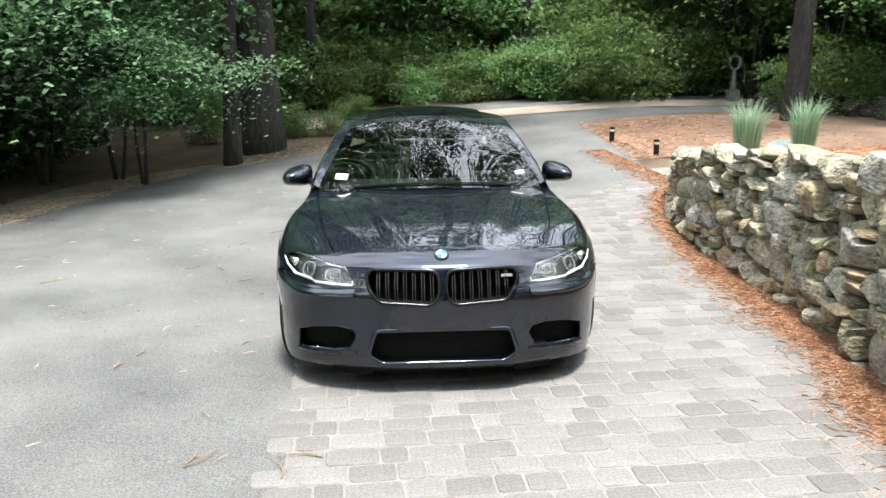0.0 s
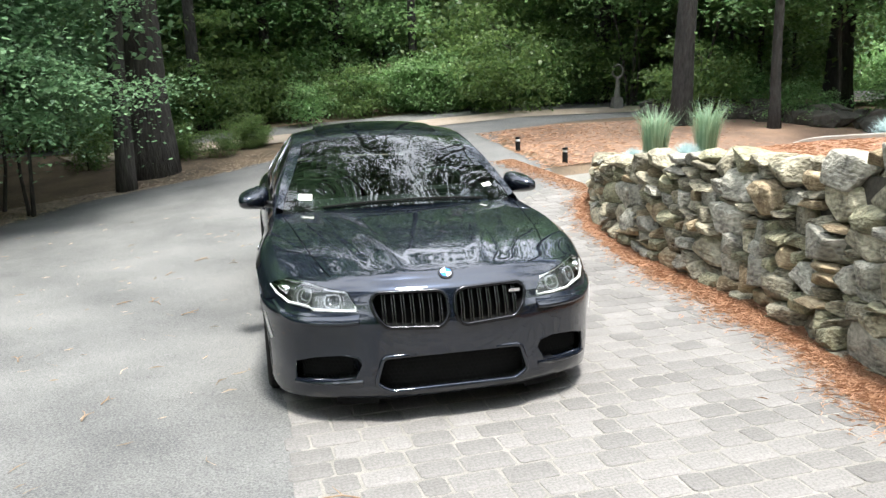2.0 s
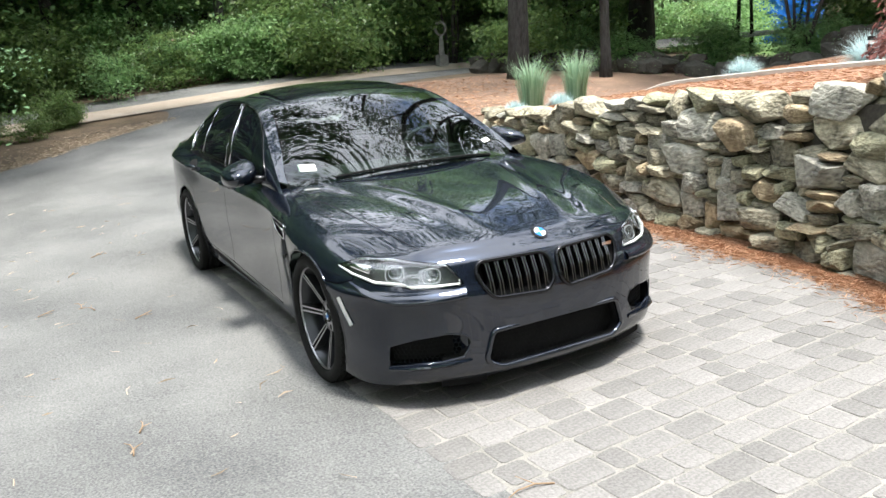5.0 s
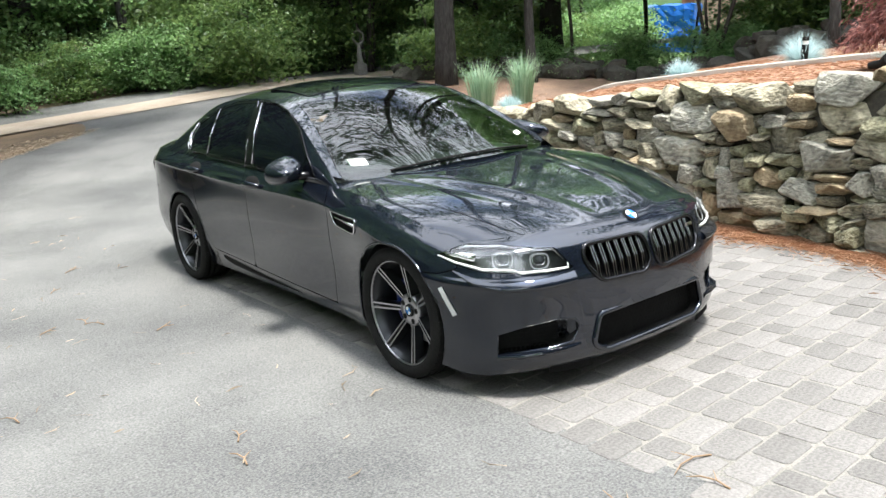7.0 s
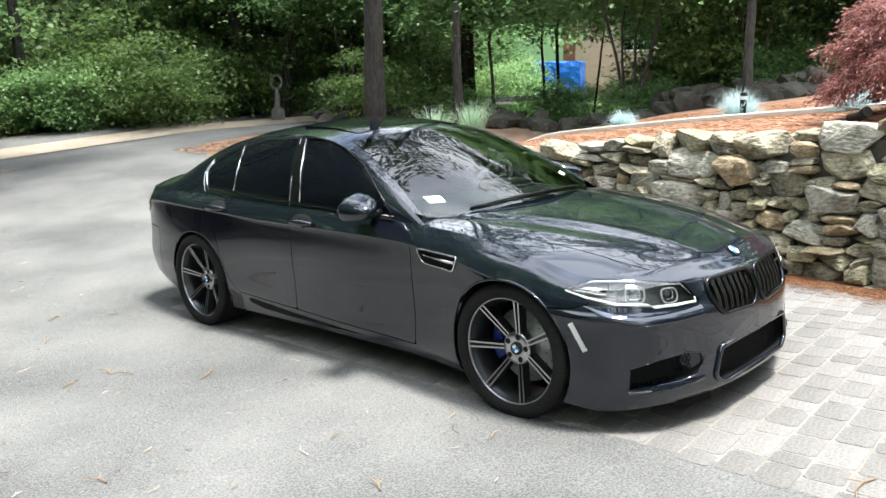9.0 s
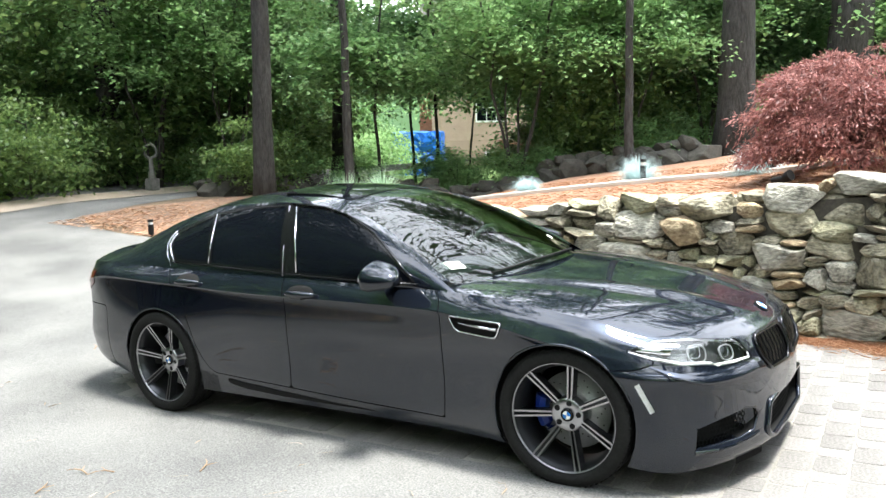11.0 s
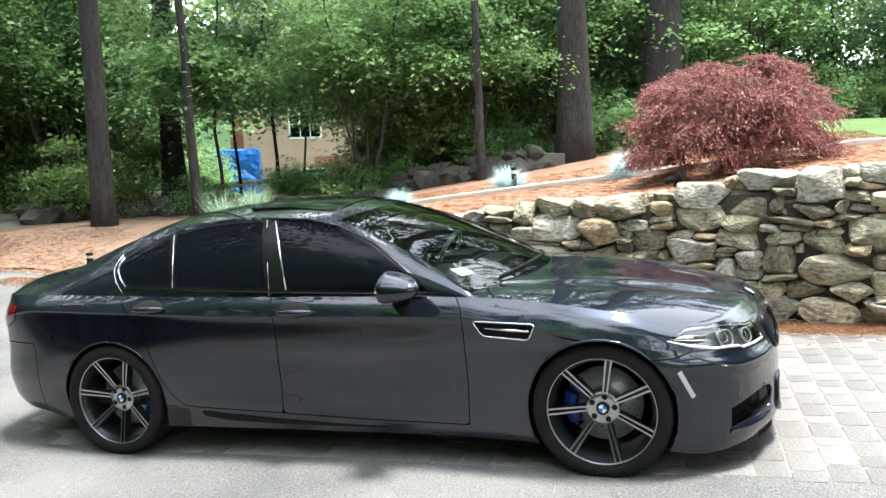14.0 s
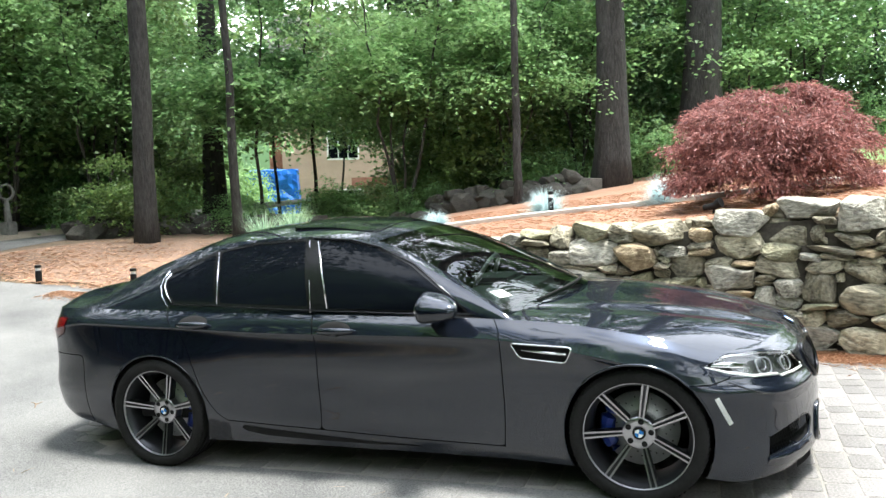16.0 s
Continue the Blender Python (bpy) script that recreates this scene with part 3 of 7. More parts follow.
def clip(verts, faces, phi):
    """The part of a mesh where phi(vertex) >= 0, cut clean along phi = 0."""
    val = [phi(v) for v in verts]
    out_v, out_f, kept, cut = [], [], {}, {}

    def keep(i):
        if i not in kept:
            kept[i] = len(out_v)
            out_v.append(verts[i])
        return kept[i]

    def cross(i, j):
        k = (min(i, j), max(i, j))
        if k not in cut:
            t = val[k[0]] / (val[k[0]] - val[k[1]])
            cut[k] = len(out_v)
            out_v.append(tuple(a + (b - a) * t for a, b in zip(verts[k[0]], verts[k[1]])))
        return cut[k]
    for f in faces:
        g = []
        for n, i in enumerate(f):
            j = f[(n + 1) % len(f)]
            if val[i] >= 0:
                g.append(keep(i))
            if (val[i] >= 0) != (val[j] >= 0):
                g.append(cross(i, j))
        g = [q for n, q in enumerate(g) if q != g[n - 1]]
        if len(g) > 2:
            out_f.append(tuple(g))
    return out_v, out_f


def poly_dist(px, py, poly):
    """Signed distance to a polygon, positive inside."""
    inside, best = False, 1e9
    for (x1, y1), (x2, y2) in zip(poly, poly[1:] + poly[:1]):
        dx, dy = x2 - x1, y2 - y1
        t = min(max(((px - x1) * dx + (py - y1) * dy) / (dx * dx + dy * dy), 0), 1)
        best = min(best, math.hypot(px - x1 - t * dx, py - y1 - t * dy))
        if (y1 > py) != (y2 > py) and px < (x2 - x1) * (py - y1) / (y2 - y1) + x1:
            inside = not inside
    return best if inside else -best


PLAN_LEN = float(np.hypot(*np.diff(PT, axis=0).T).sum())


def arc(y, z):
    """A place on the flank as (way round the plan, height)."""
    return U_OF_Y(y) * PLAN_LEN, z


def rounded(poly, r, n=5):
    """A polygon with its corners rounded."""
    out = []
    for i, p in enumerate(poly):
        a, b, c = Vector(poly[i - 1]), Vector(p), Vector(poly[(i + 1) % len(poly)])
        d1, d2 = (a - b), (c - b)
        k = min(r, d1.length * 0.45, d2.length * 0.45)
        s, e = b + d1.normalized() * k, b + d2.normalized() * k
        out += [tuple(s * (1 - t) ** 2 + b * 2 * t * (1 - t) + e * t * t) for t in (j / n for j in range(n + 1))]
    return out


PAINT = mat("dark_grey_paint", (0.0068, 0.0098, 0.0172), 0.30, 0.5, var=(0.0122, 0.0160, 0.0260), scale=300, fine=900, coat=1.0, spec=0.0)
PAINT.node_tree.nodes["Principled BSDF"].inputs["Coat IOR"].default_value = 1.64
GLASS = mat("tinted_glass", (0.003, 0.004, 0.006), 0.02, 0.0, spec=0.13)
RUBBER = mat("tyre_rubber", (0.008, 0.008, 0.008), 0.8, var=(0.015, 0.0145, 0.014), scale=10, fine=80, bump=0.2, spec=0.2)
TRIM = mat("gloss_black_trim", (0.005, 0.005, 0.006), 0.22, coat=0.1, spec=0.3)
MATT = mat("matt_black_plastic", (0.010, 0.010, 0.010), 0.75, var=(0.016, 0.016, 0.016), scale=20, fine=200, spec=0.12)
ALLOY = mat("turned_alloy", (0.36, 0.36, 0.38), 0.28, 1.0, var=(0.46, 0.46, 0.48), scale=30, fine=300)
DARK_ALLOY = mat("dark_alloy", (0.055, 0.057, 0.062), 0.35, 0.8)
CHROME = mat("chrome", (0.75, 0.75, 0.77), 0.10, 1.0)
BLACK_CHROME = mat("black_chrome", (0.04, 0.04, 0.043), 0.22, 1.0)
SLAT = mat("dark_chrome", (0.24, 0.245, 0.26), 0.24, 1.0)
STEEL = mat("brake_steel", (0.50, 0.50, 0.51), 0.5, 0.7, var=(0.6, 0.6, 0.6), scale=20, fine=200)
BLUE = mat("blue_caliper", (0.01, 0.03, 0.22), 0.35)
RED_LENS = mat("red_lens", (0.11, 0.003, 0.005), 0.12, coat=0.5)
WHITE = mat("white_plastic", (0.85, 0.85, 0.84), 0.35)
CABIN = mat("cabin_trim", (0.018, 0.018, 0.019), 0.7, var=(0.03, 0.03, 0.03), scale=8, fine=90, spec=0.2)
CREAM = mat("sticker_paper", (0.70, 0.74, 0.62), 0.6)


def see_through(name, tint, rough=0.0, base=0.04):
    """Thin clear glass: tinted view through it, mirror gloss on it."""
    m = bpy.data.materials.new(name)
    m.use_nodes = True
    nt = m.node_tree
    tr = nt.nodes.new("ShaderNodeBsdfTransparent")
    tr.inputs[0].default_value = (*tint, 1)
    gl = nt.nodes.new("ShaderNodeBsdfGlossy")
    gl.inputs["Roughness"].default_value = rough
    lw = nt.nodes.new("ShaderNodeLayerWeight")
    pw = nt.nodes.new("ShaderNodeMath")
    pw.operation = "POWER"
    pw.inputs[1].default_value = 5
    nt.links.new(lw.outputs["Facing"], pw.inputs[0])
    fr = nt.nodes.new("ShaderNodeMath")
    fr.operation = "MULTIPLY_ADD"
    fr.inputs[1].default_value, fr.inputs[2].default_value = 1 - base, base
    nt.links.new(pw.outputs[0], fr.inputs[0])
    ms = nt.nodes.new("ShaderNodeMixShader")
    nt.links.new(fr.outputs[0], ms.inputs[0])
    nt.links.new(tr.outputs[0], ms.inputs[1])
    nt.links.new(gl.outputs[0], ms.inputs[2])
    nt.links.new(ms.outputs[0], nt.nodes["Material Output"].inputs[0])
    return m


SCREEN = see_through("windscreen_glass", (0.42, 0.54, 0.47), base=0.10)
LENS = see_through("headlamp_lens", (0.9, 0.92, 0.92), base=0.10)

ARCH = 0.372
HUB_Z = 0.347


def around(*places):
    """An outline on the flank as (way, height) pairs from nearby places."""
    grid = TAB.reshape(-1, 3)
    out = []
    for p in places:
        k = int(np.argmin(((grid - np.array(p)) ** 2).sum(1)))
        out.append((k // (NW + 1) / NU * PLAN_LEN, p[2]))
    return out


LAMP = around((0.885, -0.31, 0.694), (0.83, -0.43, 0.735), (0.71, -0.565, 0.735), (0.605, -0.68, 0.714), (0.513, -0.72, 0.702), (0.468, -0.775, 0.612), (0.48, -0.775, 0.602), (0.585, -0.733, 0.600), (0.69, -0.68, 0.604), (0.72, -0.66, 0.615), (0.81, -0.55, 0.624), (0.87, -0.425, 0.653))
KIDNEY = rounded([(0.022, 0.690), (0.378, 0.694), (0.406, 0.655), (0.392, 0.595), (0.345, 0.526), (0.06, 0.510), (0.018, 0.56)], 0.06)
INTAKE = rounded([(-0.405, 0.232), (-0.362, 0.372), (0.362, 0.372), (0.405, 0.232), (0.335, 0.188), (-0.335, 0.188)], 0.03)
SIDE_INTAKE = around((0.80, -0.607, 0.335), (0.70, -0.70, 0.370), (0.57, -0.77, 0.386), (0.485, -0.80, 0.372), (0.458, -0.805, 0.335), (0.50, -0.798, 0.262), (0.60, -0.76, 0.246), (0.80, -0.598, 0.226))


def in_arch(p):
    return ARCH - min(math.hypot(p[1], p[2] - HUB_Z + 0.004), math.hypot(p[1] - 2.964, p[2] - HUB_Z + 0.004))


def seam_y(keys):
    c = curve(*keys)
    return lambda p: p[1] - float(c(p[2]))


DOOR_A = seam_y(((0.2, 0.705), (0.26, 0.697), (0.54, 0.686), (0.84, 0.695), (0.95, 0.745)))
DOOR_B = seam_y(((0.2, 1.812), (0.69, 1.805), (1.0, 1.835)))
DOOR_C = seam_y(((0.30, 2.44), (0.364, 2.526), (0.487, 2.605), (0.635, 2.658), (0.83, 2.725), (0.91, 2.81), (1.0, 2.88)))
SILL_Z = curve((0.3, 0.240), (1.07, 0.252), (1.81, 0.28), (2.46, 0.314), (2.6, 0.33))
GAP = 0.006


def sill(p):
    return p[2] - float(SILL_Z(p[1]))


def flank_grid(u0, u1, n, m=63, inset=0.0):
    """Flank vertices as (x, y, z, way) so that cuts can use the way round the plan."""
    verts, faces = [], []
    for i in range(n + 1):
        u = u0 + (u1 - u0) * i / n
        for j in range(m + 1):
            p = wrap(u, j / m)
            verts.append((p.x, p.y, p.z, u * PLAN_LEN))
    if inset:
        verts = [(max(v[0] - inset * (0.3 + 0.7 * min(1, v[0] / 0.8)), 0), v[1] + (inset if v[1] < -0.3 else -inset if v[1] > 3.5 else 0), v[2], v[3]) for v in verts]
    for i in range(n):
        for j in range(m):
            a = i * (m + 1) + j
            faces.append((a, a + m + 1, a + m + 2, a + 1))
    return verts, faces


def nose(t, r):
    """The strip between the bumper's upper edge and the hood's front edge."""
    s = t
    d = deck(s, 0.0, True)
    e0 = wrap(U_OF_Y(-0.44), 1.0)
    lo, hi = 0.0, U_OF_Y(-0.44)
    for _ in range(18):
        mid = (lo + hi) / 2
        if wrap(mid, 1.0).x < s * e0.x:
            lo = mid
        else:
            hi = mid
    b = wrap((lo + hi) / 2, 1.0)
    b.x = s * e0.x
    p = b.lerp(d, r)
    p.z += 0.002 * 4 * r * (1 - r) * (1 - s ** 4)
    return p


def both(verts, faces):
    """Adds the mirror image on the other side of the car."""
    n = len(verts)
    v = [(q[0], q[1], q[2]) for q in verts]
    return v + [(-x, y, z) for x, y, z in v], list(faces) + [tuple(n + i for i in f[::-1]) for f in faces]


def mirrored(verts, faces, side):
    if side > 0:
        return [(q[0], q[1], q[2]) for q in verts], faces
    return [(-q[0], q[1], q[2]) for q in verts], [f[::-1] for f in faces]


def on_flank(s, z, out=0.0):
    """A point of the flank from its way round the plan and its height, pushed outward."""
    u = s / PLAN_LEN
    i = min(max(round(u * NU), 0), NU)
    lo = float(np.interp(z, TAB[i, :, 2], np.linspace(0, 1, NW + 1)))
    p = wrap(u, lo)
    q = wrap(min(u + 0.002, 1), lo)
    d = (q - p).normalized()
    return p + Vector((d.y, -d.x, 0)) * out


def on_front(x, z, out=0.0):
    """A point of the nose from its place across the car and its height."""
    lo, hi = 0.0, U_OF_Y(-0.3)
    for _ in range(16):
        mid = (lo + hi) / 2
        if on_flank(mid * PLAN_LEN, z).x < abs(x):
            lo = mid
        else:
            hi = mid
    p = on_flank(lo * PLAN_LEN, z, out)
    return Vector((math.copysign(p.x, x) if x else 0.0, p.y, p.z))


def loop_tube(pts, r, n=6):
    """A closed ring of tube along pts."""
    bm = bmesh.new()
    rings = []
    m = len(pts)
    for i, p in enumerate(pts):
        d = (pts[(i + 1) % m] - pts[i - 1]).normalized()
        a = d.cross(Vector((0.13, 0.9, 0.31))).normalized()
        b = d.cross(a)
        rings.append([bm.verts.new(p + (a * math.cos(2 * math.pi * k / n) + b * math.sin(2 * math.pi * k / n)) * r) for k in range(n)])
    for i in range(m):
        q, w = rings[i - 1], rings[i]
        for k in range(n):
            bm.faces.new((q[k], q[(k + 1) % n], w[(k + 1) % n], w[k]))
    return bm


def duct(pts, depth):
    """Walls that run back from an opening's edge."""
    bm = bmesh.new()
    a = [bm.verts.new(p) for p in pts]
    b = [bm.verts.new(p + Vector((0, depth, 0))) for p in pts]
    for i in range(len(pts)):
        bm.faces.new((a[i - 1], a[i], b[i], b[i - 1]))
    return bm


def lathe(profile, n, axis_x=True):
    """A body of revolution about the x axis from (x, radius) pairs."""
    verts, faces = [], []
    m = len(profile)
    for k in range(n):
        a = 2 * math.pi * k / n
        verts += [(x, r * math.cos(a), r * math.sin(a)) for x, r in profile]
    for k in range(n):
        for j in range(m - 1):
            faces.append((k * m + j, k * m + j + 1, ((k + 1) % n) * m + j + 1, ((k + 1) % n) * m + j))
    return verts, faces


def build_wheel(car, side, y):
    """One wheel; its outer face looks to the given side."""
    base = Matrix.Translation((side * 0.812, y, HUB_Z - 0.006)) @ (Matrix.Identity(4) if side > 0 else Matrix.Rotation(math.pi, 4, "Z")) @ Matrix.Rotation(radians(-11 if y < 1 else -24), 4, "X")
    v, f = lathe([(-0.12, 0.255), (-0.10, 0.248), (0.04, 0.242), (0.085, 0.254), (0.098, 0.2665), (0.108, 0.2675), (0.108, 0.2745), (0.09, 0.276), (-0.12, 0.272)], 56)
    wheel = raw("wheel", v, f, DARK_ALLOY, car, "seven-spoke alloy wheel with low-profile tyre", True)
    wheel.matrix_local = base
    prof = [(-0.125, 0.272), (-0.134, 0.290), (-0.132, 0.318), (-0.118, 0.338)]
    for c in (-0.07, -0.025, 0.025, 0.07):
        prof += [(c - 0.008, 0.3465), (c - 0.006, 0.339), (c + 0.006, 0.339), (c + 0.008, 0.3465)]
    prof += [(0.118, 0.338), (0.132, 0.318), (0.134, 0.292), (0.126, 0.279), (0.112, 0.272)]
    v, f = lathe(prof, 72)
    raw("tyre", v, f, RUBBER, wheel, "black low-profile tyre", True)
    bm = bmesh.new()
    for k in range(72):
        a = 2 * math.pi * k / 72
        for sx in (-1, 1):
            box(bm, 0.083 * sx - 0.016, 0.083 * sx + 0.034 * sx, -0.0045, 0.0045, 0.334, 0.3440, Matrix.Rotation(a, 4, "X"))
    part("tread", bm, RUBBER, wheel, kind="stuff")
    v, f = lathe([(0.100, 0.2665), (0.1085, 0.267), (0.1095, 0.271), (0.1085, 0.2755), (0.100, 0.2765)], 72)
    raw("rim_edge", v, f, ALLOY, wheel, "bright machined rim edge", True)
    bm = bmesh.new()
    for sgn in (-1, 1):
        ring = [(0.046, sgn * 0.0050, 0.076), (0.100, sgn * 0.0085, 0.266), (0.100, sgn * 0.0180, 0.266), (0.046, sgn * 0.0135, 0.076)]
        top = [bm.verts.new((x + 0.004, b, c)) for x, b, c in ring]
        low = [bm.verts.new((x - 0.05, b * 1.05, c)) for x, b, c in ring]
        bm.faces.new(top)
        for i in range(4):
            bm.faces.new((top[i], top[(i + 1) % 4], low[(i + 1) % 4], low[i])).material_index = 1
    web = [bm.verts.new(c) for c in ((0.030, -0.007, 0.078), (0.030, 0.007, 0.078), (0.080, 0.010, 0.263), (0.080, -0.010, 0.263))]
    bm.faces.new(web).material_index = 1
    bmesh.ops.recalc_face_normals(bm, faces=bm.faces)
    me = None
    for k in range(7):
        if me is None:
            sp = part("spoke", bm, [ALLOY, DARK_ALLOY], wheel, "split spoke with machined face")
            me = sp.data
        else:
            sp = new("spoke", me)
            sp.parent = wheel
        sp.matrix_local = Matrix.Rotation(2 * math.pi * k / 7, 4, "X")
    v, f = lathe([(0.0, 0.088), (0.044, 0.086), (0.052, 0.078), (0.050, 0.045), (0.048, 0.034), (0.044, 0.0)], 40)
    raw("hub", v, f, ALLOY, wheel, "", True)
    for k in range(5):
        a = 2 * math.pi * k / 5 + 0.3
        bm = bmesh.new()
        tube(bm, [(0.040, 0.06 * math.cos(a), 0.06 * math.sin(a)), (0.0525, 0.06 * math.cos(a), 0.06 * math.sin(a))], 0.015, 12)
        part("bolt_hole", bm, MATT, wheel)
    v, f = lathe([(0.046, 0.034), (0.057, 0.032), (0.058, 0.027), (0.0575, 0.0)], 32)
    raw("centre_cap", v, f, TRIM, wheel, "round centre cap", True)
    for q, m in ((0, BLUE_CAP), (1, WHITE), (2, BLUE_CAP), (3, WHITE)):
        n = 6
        vs = [(0.0592, 0, 0)] + [(0.0592, 0.021 * math.cos((q + t / n) * math.pi / 2), 0.021 * math.sin((q + t / n) * math.pi / 2)) for t in range(n + 1)]
        raw("emblem", vs, [(0, t + 1, t + 2) for t in range(n)], m, wheel)
    v, f = lathe([(-0.062, 0.10), (-0.062, 0.192), (-0.034, 0.192), (-0.034, 0.10), (-0.02, 0.09), (0.0, 0.085)], 48)
    raw("brake_disc", v, f, STEEL, wheel, "drilled steel brake disc", True)
    bm = bmesh.new()
    for k in range(36):
        a = 2 * math.pi * k / 36
        r = 0.125 + 0.02 * (k % 3)
        tube(bm, [(-0.036, r * math.cos(a), r * math.sin(a)), (-0.0325, r * math.cos(a), r * math.sin(a))], 0.004, 6)
    part("drill_hole", bm, MATT, wheel, kind="stuff")
    bm = bmesh.new()
    rot = Matrix.Rotation(radians((11 if y < 1 else 24)), 4, "X")
    arcpts = []
    for k in range(9):
        a = radians(50 + 10 * k) if (side > 0) == (y < 1) else radians(-50 - 10 * k)
        arcpts.append(rot @ Matrix.Rotation(-a, 4, "X") @ Vector((-0.035, 0, 0.172)))
    tube(bm, arcpts, [0.03, 0.038, 0.04, 0.04, 0.04, 0.04, 0.04, 0.038, 0.03], 8)
    part("caliper", bm, BLUE, wheel, "blue brake caliper")


BLUE_CAP = mat("emblem_blue", (0.02, 0.16, 0.50), 0.5, spec=0.2)


def lamp_unit(car, side):
    """A headlamp: clear cover over a dark bucket with two bright rings."""
    cx = sum(p[0] for p in LAMP) / len(LAMP)
    cz = sum(p[1] for p in LAMP) / len(LAMP)
    n = 40

    def grid(depth, shrink):
        g, f = flank_grid(U_OF_Y(-0.84), U_OF_Y(-0.22), 80, 63)
        g, f = clip(g, f, lambda p: poly_dist(p[3], p[2], LAMP) - shrink)
        return [(q[0] - depth * 0.6, q[1] + depth * 0.8, q[2]) for q in g], f
    lamp = raw("headlight", *mirrored(*grid(0.0008, 0.001), side), LENS, car, "clear headlamp with two bright rings", True)
    v, f = grid(0.055, -0.01)
    raw("bucket", *mirrored(v, f, side), LAMP_GREY, lamp, "grey lamp housing", True)
    for s, z, r in ((around((0.733, -0.60, 0.676))[0][0], 0.672, 0.046), (around((0.598, -0.70, 0.658))[0][0], 0.655, 0.041)):
        c = on_flank(s, z, -0.022)
        pts = []
        for j in range(32):
            a = 2 * math.pi * j / 32
            # flattened at the top, full below
            dx, dz = r * 1.12 * math.copysign(abs(math.cos(a)) ** 0.75, math.cos(a)), r * (0.66 if math.sin(a) > 0 else 0.92) * math.copysign(abs(math.sin(a)) ** 0.75, math.sin(a))
            q = on_flank(s + dx, z + dz, -0.020)
            pts.append(Vector((q.x * side, q.y, q.z)))
        part("ring", loop_tube(pts, 0.0036), RING_GREY, lamp, "frosted pale light ring", True)
        inner = [p.lerp(Vector((c.x * side, c.y, c.z)), 0.30) + Vector((-side * 0.012, 0.016, 0)) for p in pts]
        part("projector_rim", loop_tube(inner, 0.003), CHROME, lamp, "", True)
        bm = bmesh.new()
        bmesh.ops.create_uvsphere(bm, u_segments=20, v_segments=12, radius=r * 0.62)
        bmesh.ops.translate(bm, verts=bm.verts, vec=(c.x * side - side * 0.03, c.y + 0.035, c.z - 0.004))
        part("projector", bm, LENS_BALL, lamp, "glass projector lens", True)
    low = around((0.885, -0.33, 0.690), (0.868, -0.425, 0.662), (0.81, -0.55, 0.633), (0.72, -0.66, 0.623), (0.69, -0.68, 0.612), (0.585, -0.733, 0.608), (0.485, -0.775, 0.610), (0.483, -0.765, 0.63))
    bright = [on_flank(s, z, -0.006) for s, z in low]
    bm = bmesh.new()
    tube(bm, [(p.x * side, p.y, p.z) for p in bright], [0.004, 0.006, 0.0078, 0.0078, 0.0078, 0.0078, 0.006, 0.004], 8)
    part("light_strip", bm, WHITE, lamp, "bright lower edge strip", True)
    high = around((0.86, -0.37, 0.708), (0.82, -0.43, 0.724), (0.71, -0.565, 0.724), (0.605, -0.68, 0.704), (0.52, -0.72, 0.692), (0.492, -0.76, 0.64))
    brow = [on_flank(s, z, -0.014) for s, z in high]
    bm = bmesh.new()
    tube(bm, [(p.x * side, p.y, p.z) for p in brow], [0.004, 0.007, 0.008, 0.007, 0.006, 0.004], 8)
    part("brow_strip", bm, CHROME, lamp, "chrome upper edge", True)
    tip = around((0.87, -0.36, 0.692), (0.85, -0.43, 0.690), (0.81, -0.50, 0.680))
    bm = bmesh.new()
    tube(bm, [((q := on_flank(s, z, -0.022)).x * side, q.y, q.z) for s, z in tip], [0.010, 0.018, 0.022], 8)
    part("turn_signal", bm, CHROME, lamp, "pale indicator at the outer tip", True)


LAMP_GREY = mat("lamp_housing", (0.16, 0.165, 0.17), 0.25, 0.7)
RING_GREY = mat("frosted_ring", (0.24, 0.25, 0.26), 0.3)
LENS_BALL = mat("projector_glass", (0.10, 0.11, 0.12), 0.04, 0.0, coat=1.0, spec=0.8)


def hex_mesh(poly, place, cell, wall):
    """Honeycomb bars inside a polygon."""
    bm = bmesh.new()
    xs, zs = [p[0] for p in poly], [p[1] for p in poly]
    row, z = 0, min(zs)
    dx, dz = cell * 1.732, cell * 1.5
    while z < max(zs) + cell:
        x = min(xs) + (dx / 2 if row % 2 else 0)
        while x < max(xs) + dx:
            for k in (0, 1, 2):
                a0, a1 = math.radians(30 + 60 * k), math.radians(90 + 60 * k)
                p0 = (x + cell * math.cos(a0), z + cell * math.sin(a0))
                p1 = (x + cell * math.cos(a1), z + cell * math.sin(a1))
                if poly_dist(*p0, poly) > -0.01 and poly_dist(*p1, poly) > -0.01:
                    tube(bm, [place(*p0), place(*p1)], wall, 4, False)
            x += dx
        z += dz
        row += 1
    return bm


